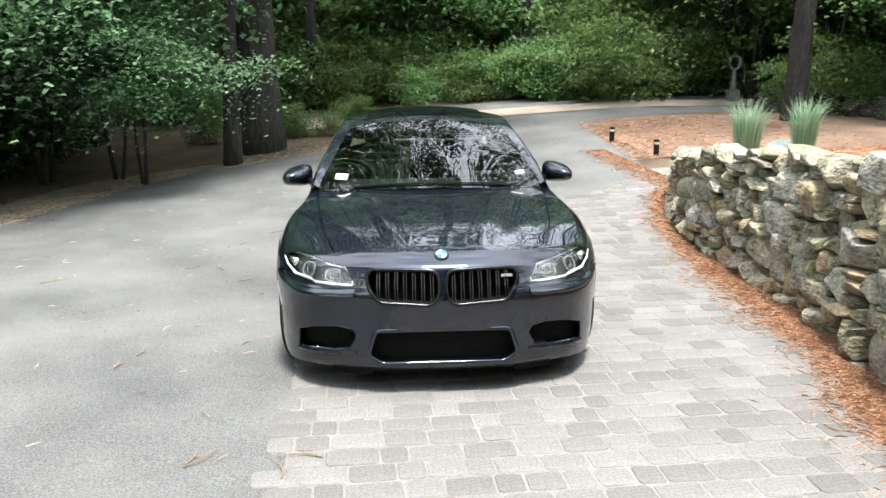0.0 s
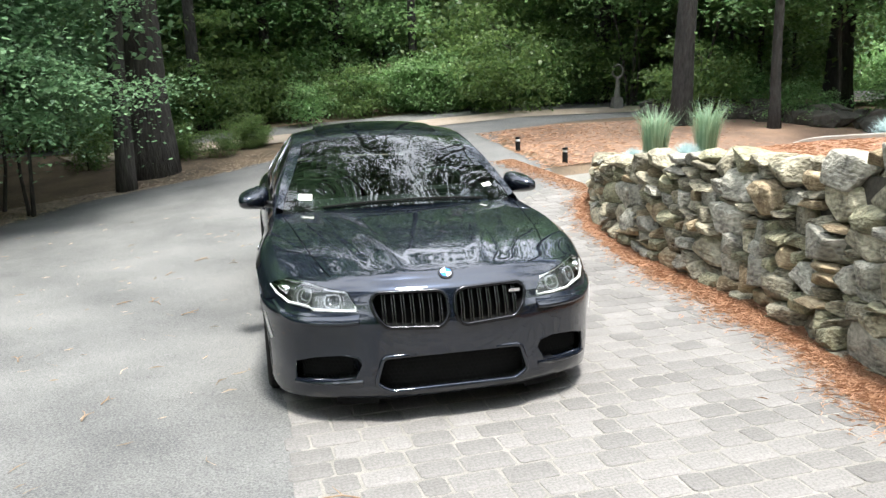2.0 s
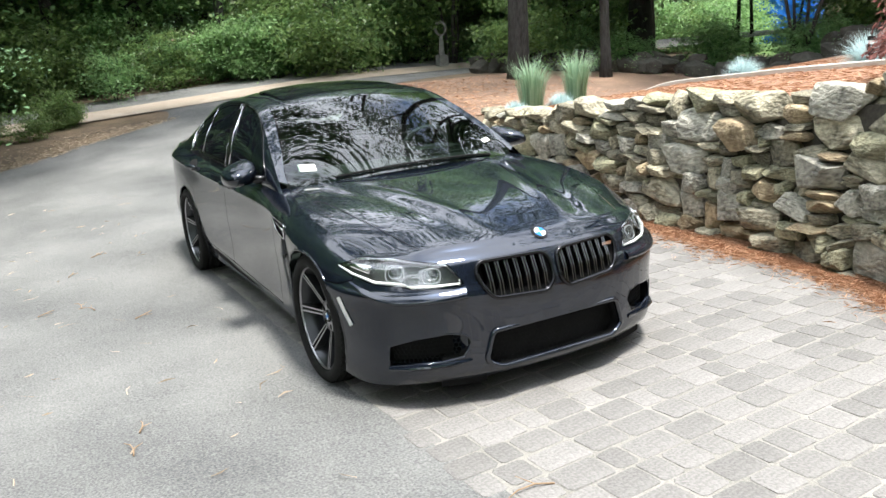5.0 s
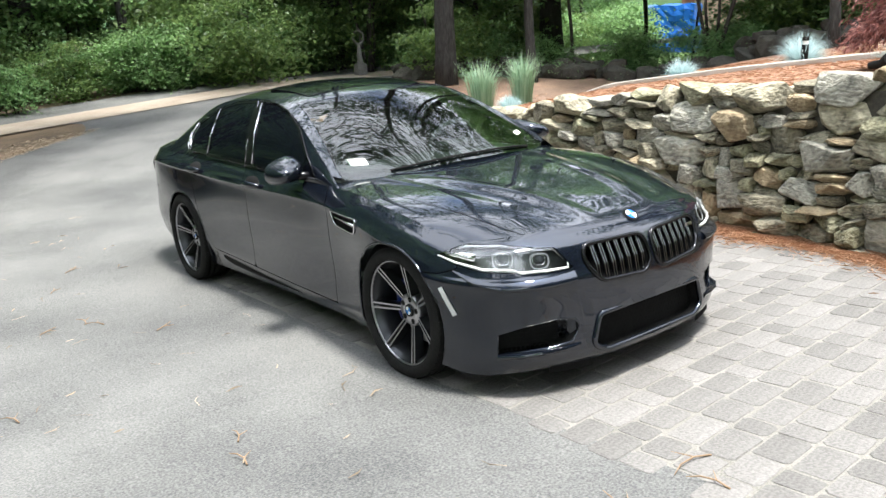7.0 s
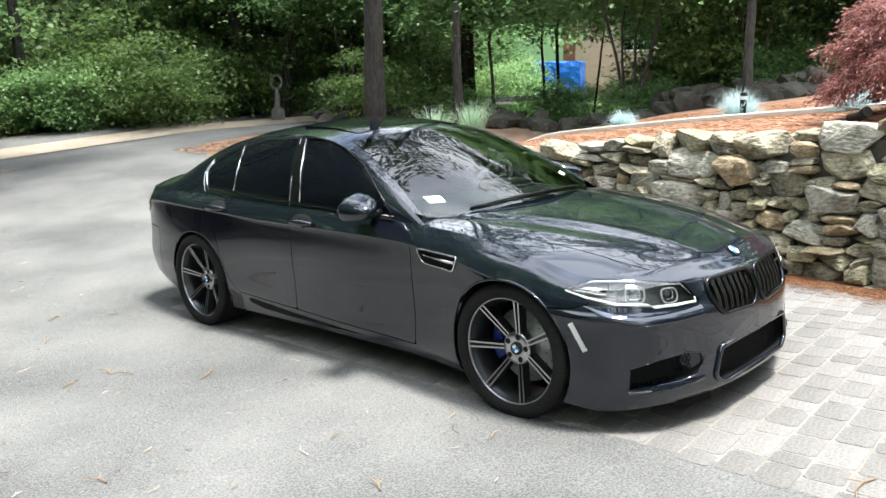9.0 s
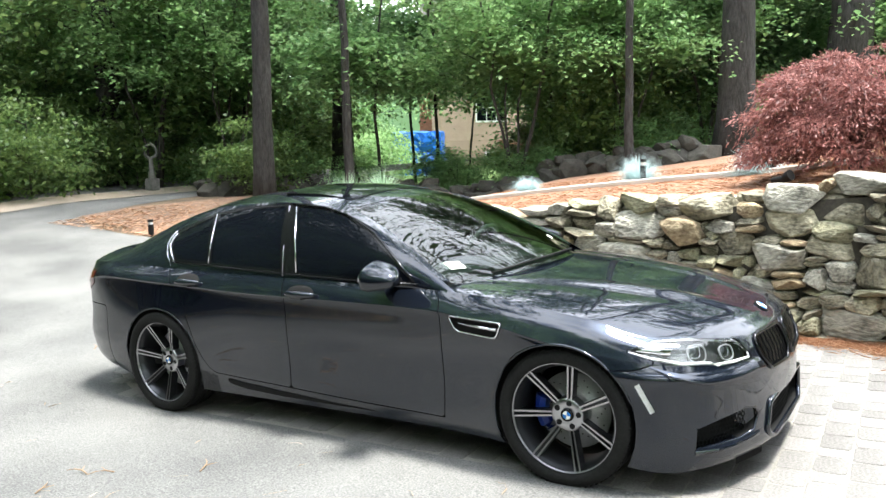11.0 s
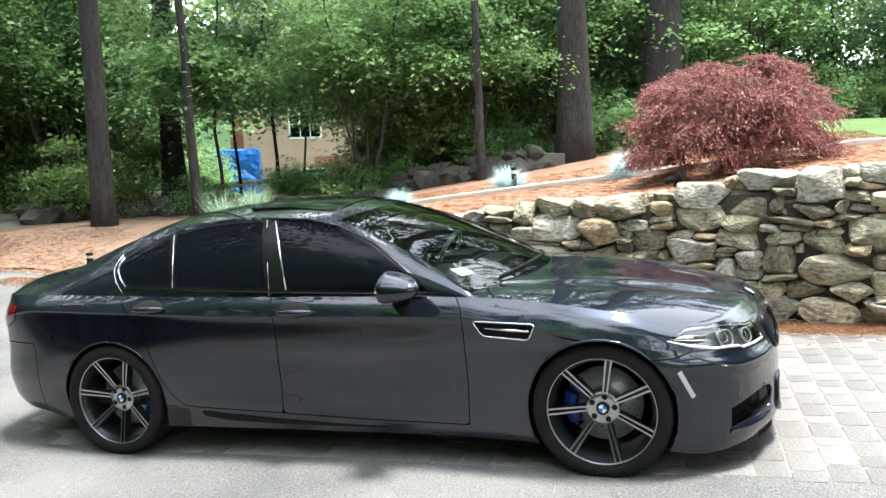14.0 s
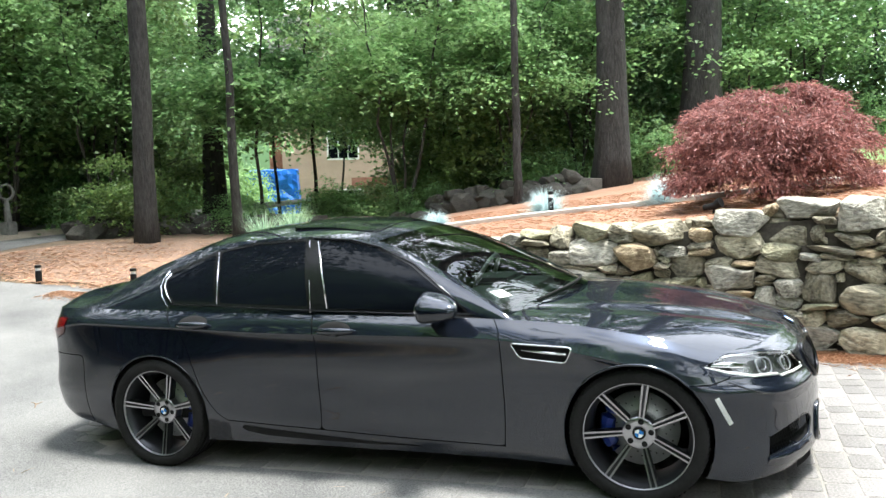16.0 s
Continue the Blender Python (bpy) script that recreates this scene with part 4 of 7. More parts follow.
def build_car():
    car = thing("car", "dark grey metallic four-door sports saloon parked on the paving", "car")
    full = flank_grid(0, 1, 300)
    front = flank_grid(0, U_OF_Y(0.75), 150, 72)

    def not_arch(p):
        return -in_arch(p)

    def bumper_region(p):
        # below the wing's lower edge, ahead of the wheel
        up = max(0.612 + 0.03 * max(0, (-0.36 - p[1]) / 0.1) - p[2], -0.44 - p[1] if p[2] < 0.8 else -1)
        return min(up, -p[1])
    # nose and wings
    v, f = clip(*front, not_arch)
    bv, bf = clip(v, f, lambda p: bumper_region(p) - GAP / 2)
    for hole in (lambda p: -poly_dist(p[3], p[2], LAMP), lambda p: -poly_dist(p[0], p[2], KIDNEY), lambda p: -poly_dist(p[0], p[2], INTAKE), lambda p: -poly_dist(p[3], p[2], SIDE_INTAKE)):
        bv, bf = clip(bv, bf, hole)
    nv, nf = patch(nose, np.linspace(0, 1, 40), np.linspace(0, 1, 6), (1,))
    n0 = len(bv)
    bv = list(bv) + nv
    bf = list(bf) + [tuple(n0 + i for i in q) for q in nf]
    bumper = raw("front_bumper", *both(bv, bf), PAINT, car, "", True)
    wv, wf = clip(v, f, lambda p: -bumper_region(p) - GAP / 2)
    wv, wf = clip(wv, wf, lambda p: -DOOR_A(p) - GAP / 2)
    wv, wf = clip(wv, wf, lambda p: -poly_dist(p[3], p[2], LAMP))
    VENT = rounded([(0.635, 0.806), (0.295, 0.792), (0.335, 0.712), (0.585, 0.728)], 0.025)
    wv, wf = clip(wv, wf, lambda p: -poly_dist(p[1], p[2], VENT))
    hood_edge = curve((-0.70, 0.53), (-0.66, 0.56), (-0.45, 0.628), (-0.19, 0.685), (0.2, 0.737), (0.6, 0.785))
    dv, df = patch(lambda s, t: deck(s, t, True), np.linspace(0, 1, 60), np.linspace(0, 1, 60), (1,))
    hv, hf = clip(dv, df, lambda p: float(hood_edge(p[1])) - p[0] - GAP / 2)
    ev, ef = clip(dv, df, lambda p: p[0] - float(hood_edge(p[1])) - GAP / 2)
    raw("hood", *both(hv, hf), PAINT, car, "long hood with raised creases", True)
    for side in (1, -1):
        a, b = mirrored(wv, wf, side)
        c, d = mirrored(ev, ef, side)
        wing = raw("front_wing", a + c, list(b) + [tuple(len(a) + i for i in q) for q in d], PAINT, car, "", True)
        # side vent
        ring = [on_flank(*arc(y, z), 0.004) for y, z in VENT]
        part("vent_frame", loop_tube([Vector((p.x * side, p.y, p.z)) for p in ring], 0.0048), CHROME, wing, "chrome frame of the side vent", True)
        g, h = clip(*flank_grid(U_OF_Y(0.2), U_OF_Y(0.75), 50, 60), lambda p: poly_dist(p[1], p[2], VENT) + 0.004)
        raw("vent_back", *mirrored([(q[0] - 0.02, q[1], q[2]) for q in g], h, side), MATT, wing, "", True)
        bm = bmesh.new()
        bar = [on_flank(*arc(y, z), 0.0) for y, z in ((0.57, 0.768), (0.45, 0.762), (0.33, 0.757))]
        tube(bm, [(p.x * side, p.y, p.z) for p in bar], 0.008, 8)
        part("vent_bar", bm, CHROME, wing, "", True)
        # marker
        bm = bmesh.new()
        mk = [on_flank(*arc(y, z), 0.007) for y, z in ((-0.378, 0.552), (-0.408, 0.485), (-0.438, 0.42))]
        for a0, b0 in zip(mk, mk[1:]):
            d0 = (b0 - a0).normalized().cross(Vector((1, -0.55, 0))).normalized() * 0.0115
            bm.faces.new([bm.verts.new((q.x * side, q.y, q.z)) for q in (a0 + d0, b0 + d0, b0 - d0, a0 - d0)])
        bmesh.ops.solidify(bm, geom=bm.faces[:], thickness=0.006)
        part("side_marker", bm, WHITE, bumper, "pale side reflector")
        lamp_unit(car, side)
        # shelf under the headlamp
        low_z = curve((-0.80, 0.594), (-0.765, 0.584), (-0.64, 0.578), (-0.506, 0.608), (-0.42, 0.634))
        thick = curve((-0.80, 0.050), (-0.70, 0.046), (-0.55, 0.030), (-0.42, 0.006))
        bump_out = curve((0.0, 0.0005), (0.7, 0.017), (0.85, 0.014), (1.0, 0.0005))
        g, h = patch(lambda y, r: on_flank(arc(y, 0)[0], float(low_z(y)) - r * float(thick(y)), float(bump_out(r)) * float(thick(y)) / 0.05), np.linspace(-0.80, -0.43, 24), np.linspace(0, 1, 9), (1,))
        raw("lamp_shelf", *mirrored([tuple(q) for q in g], h, side), PAINT, bumper, "", True)
        # side intakes with honeycomb
        g, h = clip(*flank_grid(U_OF_Y(-0.84), U_OF_Y(-0.45), 60, 60), lambda p: poly_dist(p[3], p[2], SIDE_INTAKE) + 0.04)
        raw("intake_back", *mirrored([(q[0] * 0.985, q[1] + 0.10, q[2]) for q in g], h, side), MATT, bumper, "", True)
        part("honeycomb", hex_mesh(SIDE_INTAKE, lambda s, z: (on_flank(s, z, -0.05).x * side, on_flank(s, z, -0.05).y, z), 0.014, 0.0022), MATT, bumper, "black honeycomb mesh")
        rim = [on_flank(s, z, -0.006) for s, z in SIDE_INTAKE]
        part("intake_duct", duct([Vector((p.x * side, p.y, p.z)) for p in rim], 0.10), MATT, bumper, "", True)
        # painted hollow that leads from the intake towards the middle, and the flat blade below
        top_z, low_z2 = curve((0.45, 0.372), (0.50, 0.386), (0.57, 0.390), (0.62, 0.384)), curve((0.45, 0.33), (0.50, 0.258), (0.60, 0.242), (0.62, 0.24))
        hollow = lambda x, r: on_front(x, float(low_z2(x)) + r * (float(top_z(x)) - float(low_z2(x))), -0.085 * max(0.0, (x - 0.452) / 0.088) ** 1.2)
        g, h = patch(hollow, np.linspace(0.452, 0.54, 12), np.linspace(0, 1, 10), (1,))
        raw("intake_hollow", *mirrored([tuple(q) for q in g], h, side), PAINT, bumper, "", True)
        edge = around((0.47, -0.805, 0.250), (0.55, -0.78, 0.244), (0.65, -0.735, 0.238), (0.73, -0.68, 0.232), (0.805, -0.60, 0.226))
        bm = bmesh.new()
        rows = []
        for (s0, z0), wide in zip(edge, (0.004, 0.014, 0.020, 0.018, 0.006)):
            rows.append([bm.verts.new((q.x * side, q.y, q.z)) for q in (on_flank(s0, z0, -0.09) + Vector((0, 0, 0.010)), on_flank(s0, z0, wide) + Vector((0, 0, 0.004)), on_flank(s0, z0, wide + 0.003) + Vector((0, 0, -0.004)), on_flank(s0, z0 - 0.022, 0.001))])
        for ra, rb in zip(rows, rows[1:]):
            for k in range(3):
                bm.faces.new((ra[k], rb[k], rb[k + 1], ra[k + 1]))
        bmesh.ops.recalc_face_normals(bm, faces=bm.faces)
        part("intake_blade", bm, PAINT, bumper, "flat splitter blade under the side intake")
        part("intake_lip", loop_tube([Vector((p.x * side, p.y, p.z)) for p in rim], 0.008), PAINT, bumper, "", True)
        # kidney grille
        pts = [on_front(x * side, z, 0.004) for x, z in KIDNEY]
        kid = part("kidney_grille", loop_tube(pts, 0.0105, 8), BLACK_CHROME, bumper, "gloss black grille frame with vertical double slats", True)
        g, h = clip(*flank_grid(0, U_OF_Y(-0.7), 60, 60), lambda p: poly_dist(p[0], p[2], KIDNEY) + 0.01)
        raw("grille_back", *mirrored([(q[0], q[1] + 0.09, q[2]) for q in g], h, side), MATT, kid, "", True)
        part("grille_duct", duct([on_front(x * side, z, -0.002) for x, z in KIDNEY], 0.09), MATT, kid, "", True)
        for k in range(7):
            for d in (-0.007, 0.007):
                x = 0.058 + 0.0475 * k + d
                zlo = 0.514 + max(0, (x - 0.33)) * 1.1
                bm = bmesh.new()
                if x > 0.385:
                    continue
                a0, b0 = on_front(x * side, max(zlo, 0.515), -0.004), on_front(x * side, 0.684, -0.004)
                c0 = on_front(x * side, 0.60, 0.002)
                for p0, p1 in ((a0, c0), (c0, b0)):
                    vs = [bm.verts.new(q) for q in (p0 + Vector((-0.0024, 0, 0)), p0 + Vector((0.0024, 0, 0)), p1 + Vector((0.0024, 0, 0)), p1 + Vector((-0.0024, 0, 0)))]
                    wsb = [bm.verts.new(q.co + Vector((0, 0.05, 0))) for q in vs]
                    bm.faces.new(vs)
                    for i in range(4):
                        bm.faces.new((vs[i], wsb[i], wsb[(i + 1) % 4], vs[(i + 1) % 4]))
                bmesh.ops.recalc_face_normals(bm, faces=bm.faces)
                part("slat", bm, SLAT, kid)
        if side > 0:
            for k in range(4):
                bm = bmesh.new()
                c = on_front(0.318 + 0.009 * k, 0.655, 0.006)
                box(bm, c.x - 0.0035, c.x + (0.0035 if k < 3 else 0.03), c.y - 0.002, c.y + 0.01, c.z - 0.008, c.z + 0.008, None, 0.001)
                part("badge", bm, CHROME, kid)
    # centre intake
    part("intake_frame", loop_tube([on_front(x, z, 0.003) for x, z in INTAKE], 0.013, 8), PAINT, bumper, "", True)
    part("honeycomb", hex_mesh(INTAKE, lambda x, z: (x, on_front(x, z).y + 0.05, z), 0.0145, 0.0022), MATT, bumper, "black honeycomb mesh")
    g, h = clip(*flank_grid(0, U_OF_Y(-0.7), 60, 60), lambda p: poly_dist(p[0], p[2], INTAKE) + 0.06)
    raw("intake_back", *both([(q[0], q[1] + 0.075, q[2]) for q in g], h), MATT, bumper, "", True)
    part("intake_duct", duct([on_front(x, z, -0.002) for x, z in INTAKE], 0.10), MATT, bumper, "", True)
    # tray that closes the nose from below
    tray = [wrap(u, 0.0) for u in np.linspace(0, U_OF_Y(-0.42), 24)]
    g = [(p.x * 0.985, p.y + 0.02, 0.150) for p in tray] + [(p.x * 0.985, -0.36, 0.150) for p in tray]
    raw("undertray", *both(g, [(i, i + 1, 25 + i, 24 + i) for i in range(23)]), MATT, bumper)
    # lip flaps
    for side in (1, -1):
        bm = bmesh.new()
        ps = [on_flank(arc(yy, 0)[0], 0.12) for yy in np.linspace(-0.825, -0.745, 8)]
        top, low = [], []
        for q in ps:
            top.append(bm.verts.new((q.x * side, q.y - 0.006, 0.150)))
            low.append(bm.verts.new((q.x * side, q.y - 0.004, 0.118)))
        for i in range(7):
            bm.faces.new((top[i], top[i + 1], low[i + 1], low[i]))
        bmesh.ops.solidify(bm, geom=bm.faces[:], thickness=0.008)
        part("lip_flap", bm, MATT, bumper, "matt black lip flap")
    # emblem on the nose
    c, up = nose(0.0, 0.42), (nose(0.0, 0.6) - nose(0.0, 0.0)).normalized()
    out = Vector((0, -1, 0)).cross(Vector((1, 0, 0)))
    nrm = Vector((1, 0, 0)).cross(up)
    nrm = nrm if nrm.y < 0 else -nrm
    em = None
    for q, m in ((-1, TRIM), (0, BLUE_CAP), (1, WHITE), (2, BLUE_CAP), (3, WHITE)):
        n = 8
        vs, fs = [], []
        if q < 0:
            for t in range(32):
                a = 2 * math.pi * t / 32
                for r, o in ((0.041, 0.001), (0.039, 0.006), (0.0, 0.0065)):
                    vs.append(c + Vector((1, 0, 0)) * r * math.cos(a) + up * r * math.sin(a) + nrm * o)
            fs = [(t * 3 + j, t * 3 + j + 1, ((t + 1) % 32) * 3 + j + 1, ((t + 1) % 32) * 3 + j) for t in range(32) for j in (0, 1)]
        else:
            vs = [c + nrm * 0.0078] + [c + nrm * 0.0075 + Vector((1, 0, 0)) * 0.029 * math.cos((q + t / n) * math.pi / 2) + up * 0.029 * math.sin((q + t / n) * math.pi / 2) for t in range(n + 1)]
            fs = [(0, t + 1, t + 2) for t in range(n)]
        o = raw("emblem" if q < 0 else "emblem_field", vs, fs, m, em or car, "round emblem" if q < 0 else "")
        em = em or o
    # doors, sills, quarters, tail
    v, f = clip(*full, not_arch)
    regions = {
        "front_door": lambda p: min(DOOR_A(p), -DOOR_B(p), sill(p)),
        "rear_door": lambda p: min(DOOR_B(p), -DOOR_C(p), sill(p)),
        "rear_quarter": lambda p: min(DOOR_C(p), 4.3 - p[1], max(p[2] - 0.70, 3.55 - p[1])),
        "rear_bumper": lambda p: min(p[1] - 3.2, 0.70 - p[2], p[1] - 3.55),
        "side_sill": lambda p: min(-sill(p), p[1] - 0.36, 2.62 - p[1]),
    }
    flank = {}
    for name, phi in regions.items():
        g, h = clip(v, f, lambda p: phi(p) - GAP / 2)
        for side in (1, -1):
            flank[name, side] = raw(name, *mirrored(g, h, side), PAINT, car, "", True)
    # black shell seen through the gaps
    g, h = clip(*flank_grid(0, 1, 160, 30, 0.012), lambda p: -in_arch(p))
    for hole in (lambda p: -poly_dist(p[3], p[2], LAMP), lambda p: -poly_dist(p[0], p[2], KIDNEY), lambda p: -poly_dist(p[0], p[2], INTAKE), lambda p: -poly_dist(p[3], p[2], SIDE_INTAKE)):
        g, h = clip(g, h, hole)
    raw("inner_shell", *both(g, h), MATT, car, "", True)
    # arch lips, wheel wells, floor
    for y in (0, 2.964):
        for side in (1, -1):
            pts = []
            for k in range(33):
                a = math.radians(-22 + 224 * k / 32)
                yy, zz = y + ARCH * math.cos(a), HUB_Z - 0.004 + ARCH * math.sin(a)
                if zz < 0.19:
                    continue
                p = on_flank(arc(yy, 0)[0], min(zz, 0.8), -0.004)
                pts.append((p.x * side, yy, zz))
            bm = bmesh.new()
            tube(bm, pts, 0.007, 8)
            part("arch_lip", bm, PAINT, flank["rear_quarter", side] if y > 1 else car, "", True)
            vs, fs = [], []
            for k in range(25):
                a = math.radians(-30 + 240 * k / 24)
                for x in (0.91, 0.50):
                    vs.append((side * x, y + (ARCH + 0.004) * math.cos(a), max(HUB_Z + (ARCH + 0.004) * math.sin(a), 0.16)))
            fs = [(2 * k, 2 * k + 1, 2 * k + 3, 2 * k + 2) for k in range(24)]
            fs.append(tuple(2 * k + 1 for k in range(25)))
            raw("wheel_well", [(x * 0.985 if abs(x) > 0.8 else x, b, c) for x, b, c in vs], fs, MATT, car, "", True)
    bm = bmesh.new()
    box(bm, -0.84, 0.84, 0.36, 2.60, 0.17, 0.21)
    box(bm, -0.50, 0.50, -0.62, 0.36, 0.15, 0.21)
    box(bm, -0.42, 0.42, -0.78, -0.40, 0.13, 0.17)
    box(bm, -0.64, 0.64, -0.62, -0.40, 0.13, 0.17)
    box(bm, -0.60, 0.60, 2.60, 3.95, 0.24, 0.28)
    part("underbody", bm, MATT, car)
    # boot, roof, glass
    dv, df = patch(lambda s, t: deck(s, t, False), np.linspace(-1, 1, 41), np.linspace(0, 1, 15), (1,))
    raw("boot_lid", dv, df, PAINT, car, "", True)
    tv, tf = patch(lambda t, r: wrap(t, 1.0).lerp(deck(wrap(t, 1.0).x / wrap(U_OF_Y(3.87), 1.0).x, 1.0, False), r), np.linspace(U_OF_Y(3.87), 1, 24), np.linspace(0, 1, 4), (1,))
    raw("tail_edge", *both(tv, tf), PAINT, car, "", True)
    cv, cf = patch(canopy, np.linspace(-1, 1, 61), np.linspace(0.42, 3.55, 120), (1,))
    top = lambda p: p[1] - 0.11 * (p[0] / 0.6) ** 2
    wsx = curve((0.4, 0.80), (0.7, 0.775), (1.0, 0.695), (1.4, 0.60), (1.6, 0.57))
    is_screen = lambda p: min(1.400 - top(p), float(wsx(p[1])) - abs(p[0]), 2.0 - p[1])
    rear_y = lambda p: p[1] + 0.11 * (p[0] / 0.6) ** 2
    is_rear = lambda p: min(rear_y(p) - 3.0, 0.56 - abs(p[0]), p[1] - 2.0)
    gv, gf = clip(cv, cf, lambda p: is_screen(p) - 0.004)
    # the pane is drawn as one even curved surface
    P = np.array([(q[0], q[1], q[2]) for q in gv])
    basis = np.stack([P[:, 0] ** (2 * i) * (P[:, 1] - 1) ** j for i in range(3) for j in range(4)], 1)
    fit_z = basis @ np.linalg.lstsq(basis, P[:, 2], rcond=None)[0]
    gv = [(q[0], q[1], float(z)) for q, z in zip(gv, fit_z)]
    screen = raw("windscreen", gv, gf, SCREEN, car, "clear windscreen reflecting trees and sky", True)
    g, h = clip(cv, cf, lambda p: is_rear(p) - 0.004)
    raw("rear_window", [(a, b, c - 0.003) for a, b, c in g], h, GLASS, car, "", True)
    SUN = rounded([(-0.47, 1.56), (0.47, 1.56), (0.47, 2.16), (-0.47, 2.16)], 0.06)
    g, h = clip(*clip(*clip(cv, cf, lambda p: -is_screen(p)), lambda p: -is_rear(p)), lambda p: -poly_dist(p[0], p[1], SUN))
    roof = raw("roof", g, h, PAINT, car, "", True)
    g, h = clip(cv, cf, lambda p: poly_dist(p[0], p[1], SUN) - 0.006)
    lift = lambda q: 0.003 + 0.012 * max(0.0, q[1] - 1.56) / 0.6
    panel = raw("sunroof", [(a, b, c + lift((a, b))) for a, b, c in g], h, GLASS, roof, "dark glass sunroof tilted open", True)
    bm = bmesh.new()
    ring = []
    for x, y in SUN:
        zc = min(((q[0] - x) ** 2 + (q[1] - y) ** 2, q[2]) for q in cv)[1]
        ring.append((bm.verts.new((x * 0.985, y, zc - 0.01)), bm.verts.new((x * 0.985, y, zc + lift((x, y)) - 0.001))))
    for i in range(len(ring)):
        bm.faces.new((ring[i - 1][0], ring[i][0], ring[i][1], ring[i - 1][1]))
    part("sunroof_edge", bm, TRIM, panel, "", True)
    g, h = clip(cv, cf, lambda p: poly_dist(p[0], p[1], SUN) + 0.01)
    raw("sunroof_seal", [(a, b, c - 0.008) for a, b, c in g], h, MATT, roof, "", True)
    # cabin sides
    PANES = (
        ("front_door", [(0.90, 0.962), (1.725, 0.985), (1.785, 1.18), (1.855, 1.365), (1.65, 1.352), (1.46, 1.308), (1.24, 1.208), (1.03, 1.065)]),
        ("rear_door", [(1.865, 1.0), (2.475, 1.024), (2.55, 1.318), (2.30, 1.355), (1.95, 1.367)]),
        ("rear_quarter", [(2.515, 1.03), (2.83, 1.04), (2.925, 1.135), (2.90, 1.20), (2.60, 1.308)]),
    )
    sv, sf = patch(cabin_side, np.linspace(0.62, 3.75, 180), np.linspace(0, 1, 24), (1,))
    BLACKS = [(0.86, 0.945), (1.74, 0.968), (2.50, 1.008), (2.86, 1.022), (2.955, 1.135), (2.915, 1.222), (2.60, 1.326), (2.30, 1.372), (1.9, 1.384), (1.64, 1.37), (1.45, 1.326), (1.22, 1.224), (1.01, 1.078)]
    fv, ff = clip(sv, sf, lambda p: -poly_dist(p[1], p[2], BLACKS))
    kv, kf = clip(sv, sf, lambda p: poly_dist(p[1], p[2], BLACKS))
    for _, pane in PANES:
        kv, kf = clip(kv, kf, lambda p: -poly_dist(p[1], p[2], pane))
    side_at = lambda y, z, o: (lambda v0: cabin_side(y, v0) + Vector((o, 0, 0)))(min(max((z - wrap(U_OF_Y(y), 1.0).z) / max(float(RAIL_Z(y)) - wrap(U_OF_Y(y), 1.0).z, 0.01), 0), 1))
    for side in (1, -1):
        frame_ob = raw("pillar", *mirrored(fv, ff, side), PAINT, car, "", True)
        raw("window_surround", *mirrored([(a - 0.002, b, c) for a, b, c in kv], kf, side), TRIM, frame_ob, "gloss black window surround", True)
        for name, pane in PANES:
            g, h = clip(sv, sf, lambda p: poly_dist(p[1], p[2], pane) + 0.002)
            raw("side_window", *mirrored([(a - 0.006, b, c) for a, b, c in g], h, side), GLASS, flank[name, side], "dark tinted side window", True)
        # chrome lines stand in for bright reflections on black trim; the black ones are trim
        for line, r, m in (([(1.735, 0.985), (1.79, 1.18), (1.862, 1.362)], 0.0055, CHROME), ([(1.842, 0.96), (1.86, 1.1), (1.925, 1.372)], 0.003, CHROME), ([(2.497, 1.02), (2.52, 1.15), (2.575, 1.32)], 0.004, CHROME),
                           ([(2.84, 1.035), (2.895, 1.078), (2.928, 1.125), (2.932, 1.165), (2.91, 1.20)], 0.006, CHROME), ([(2.86, 1.0), (2.925, 1.062), (2.96, 1.125), (2.962, 1.17), (2.935, 1.215)], 0.004, CHROME),
                           ([(0.86, 0.948), (1.3, 0.955), (1.74, 0.971), (2.2, 0.992), (2.5, 1.008), (2.85, 1.02)], 0.005, BLACK_CHROME),
                           ([(0.88, 0.962), (1.01, 1.068), (1.22, 1.216), (1.45, 1.318), (1.64, 1.363), (1.9, 1.378)], 0.006, BLACK_CHROME)):
            bm = bmesh.new()
            tube(bm, [((q := side_at(y, z, 0.002)).x * side, y, q.z) for y, z in line], r, 6)
            part("trim_or_glint", bm, m, frame_ob, "", True)
        # scooped dark inset along the sill
        SCOOP = [arc(2.37, 0.283), arc(2.34, 0.252), arc(2.2, 0.226), arc(1.9, 0.212), arc(1.5, 0.207), arc(1.1, 0.212), arc(1.5, 0.224), arc(1.9, 0.248), arc(2.2, 0.270), arc(2.33, 0.285)]
        g, h = clip(*flank_grid(U_OF_Y(1.0), U_OF_Y(2.6), 90, 90), lambda p: poly_dist(p[3], p[2], SCOOP))
        if h:
            raw("sill_scoop", *mirrored([(q[0] + 0.003, q[1], q[2]) for q in g], h, side), MATT, car, "matt black tapering sill inset", True)
        # handles
        for name, y0, y1, z in (("front_door", 1.545, 1.785, 0.866), ("rear_door", 2.52, 2.745, 0.905)):
            ps = []
            for k in range(9):
                t = k / 8
                p = on_flank(*arc(y0 + (y1 - y0) * t, z + 0.004 * math.sin(math.pi * t)), 0.012 + 0.030 * math.sin(math.pi * min(max(t, 0.05), 0.95)))
                ps.append((p.x * side, p.y, p.z))
            bm = bmesh.new()
            tube(bm, ps, [0.010, 0.016, 0.0195, 0.021, 0.021, 0.021, 0.0195, 0.016, 0.010], 12)
            part("door_handle", bm, PAINT, flank[name, side], "", True)
            # black oval laid on the door for the shade in the handle's hollow
            bm = bmesh.new()
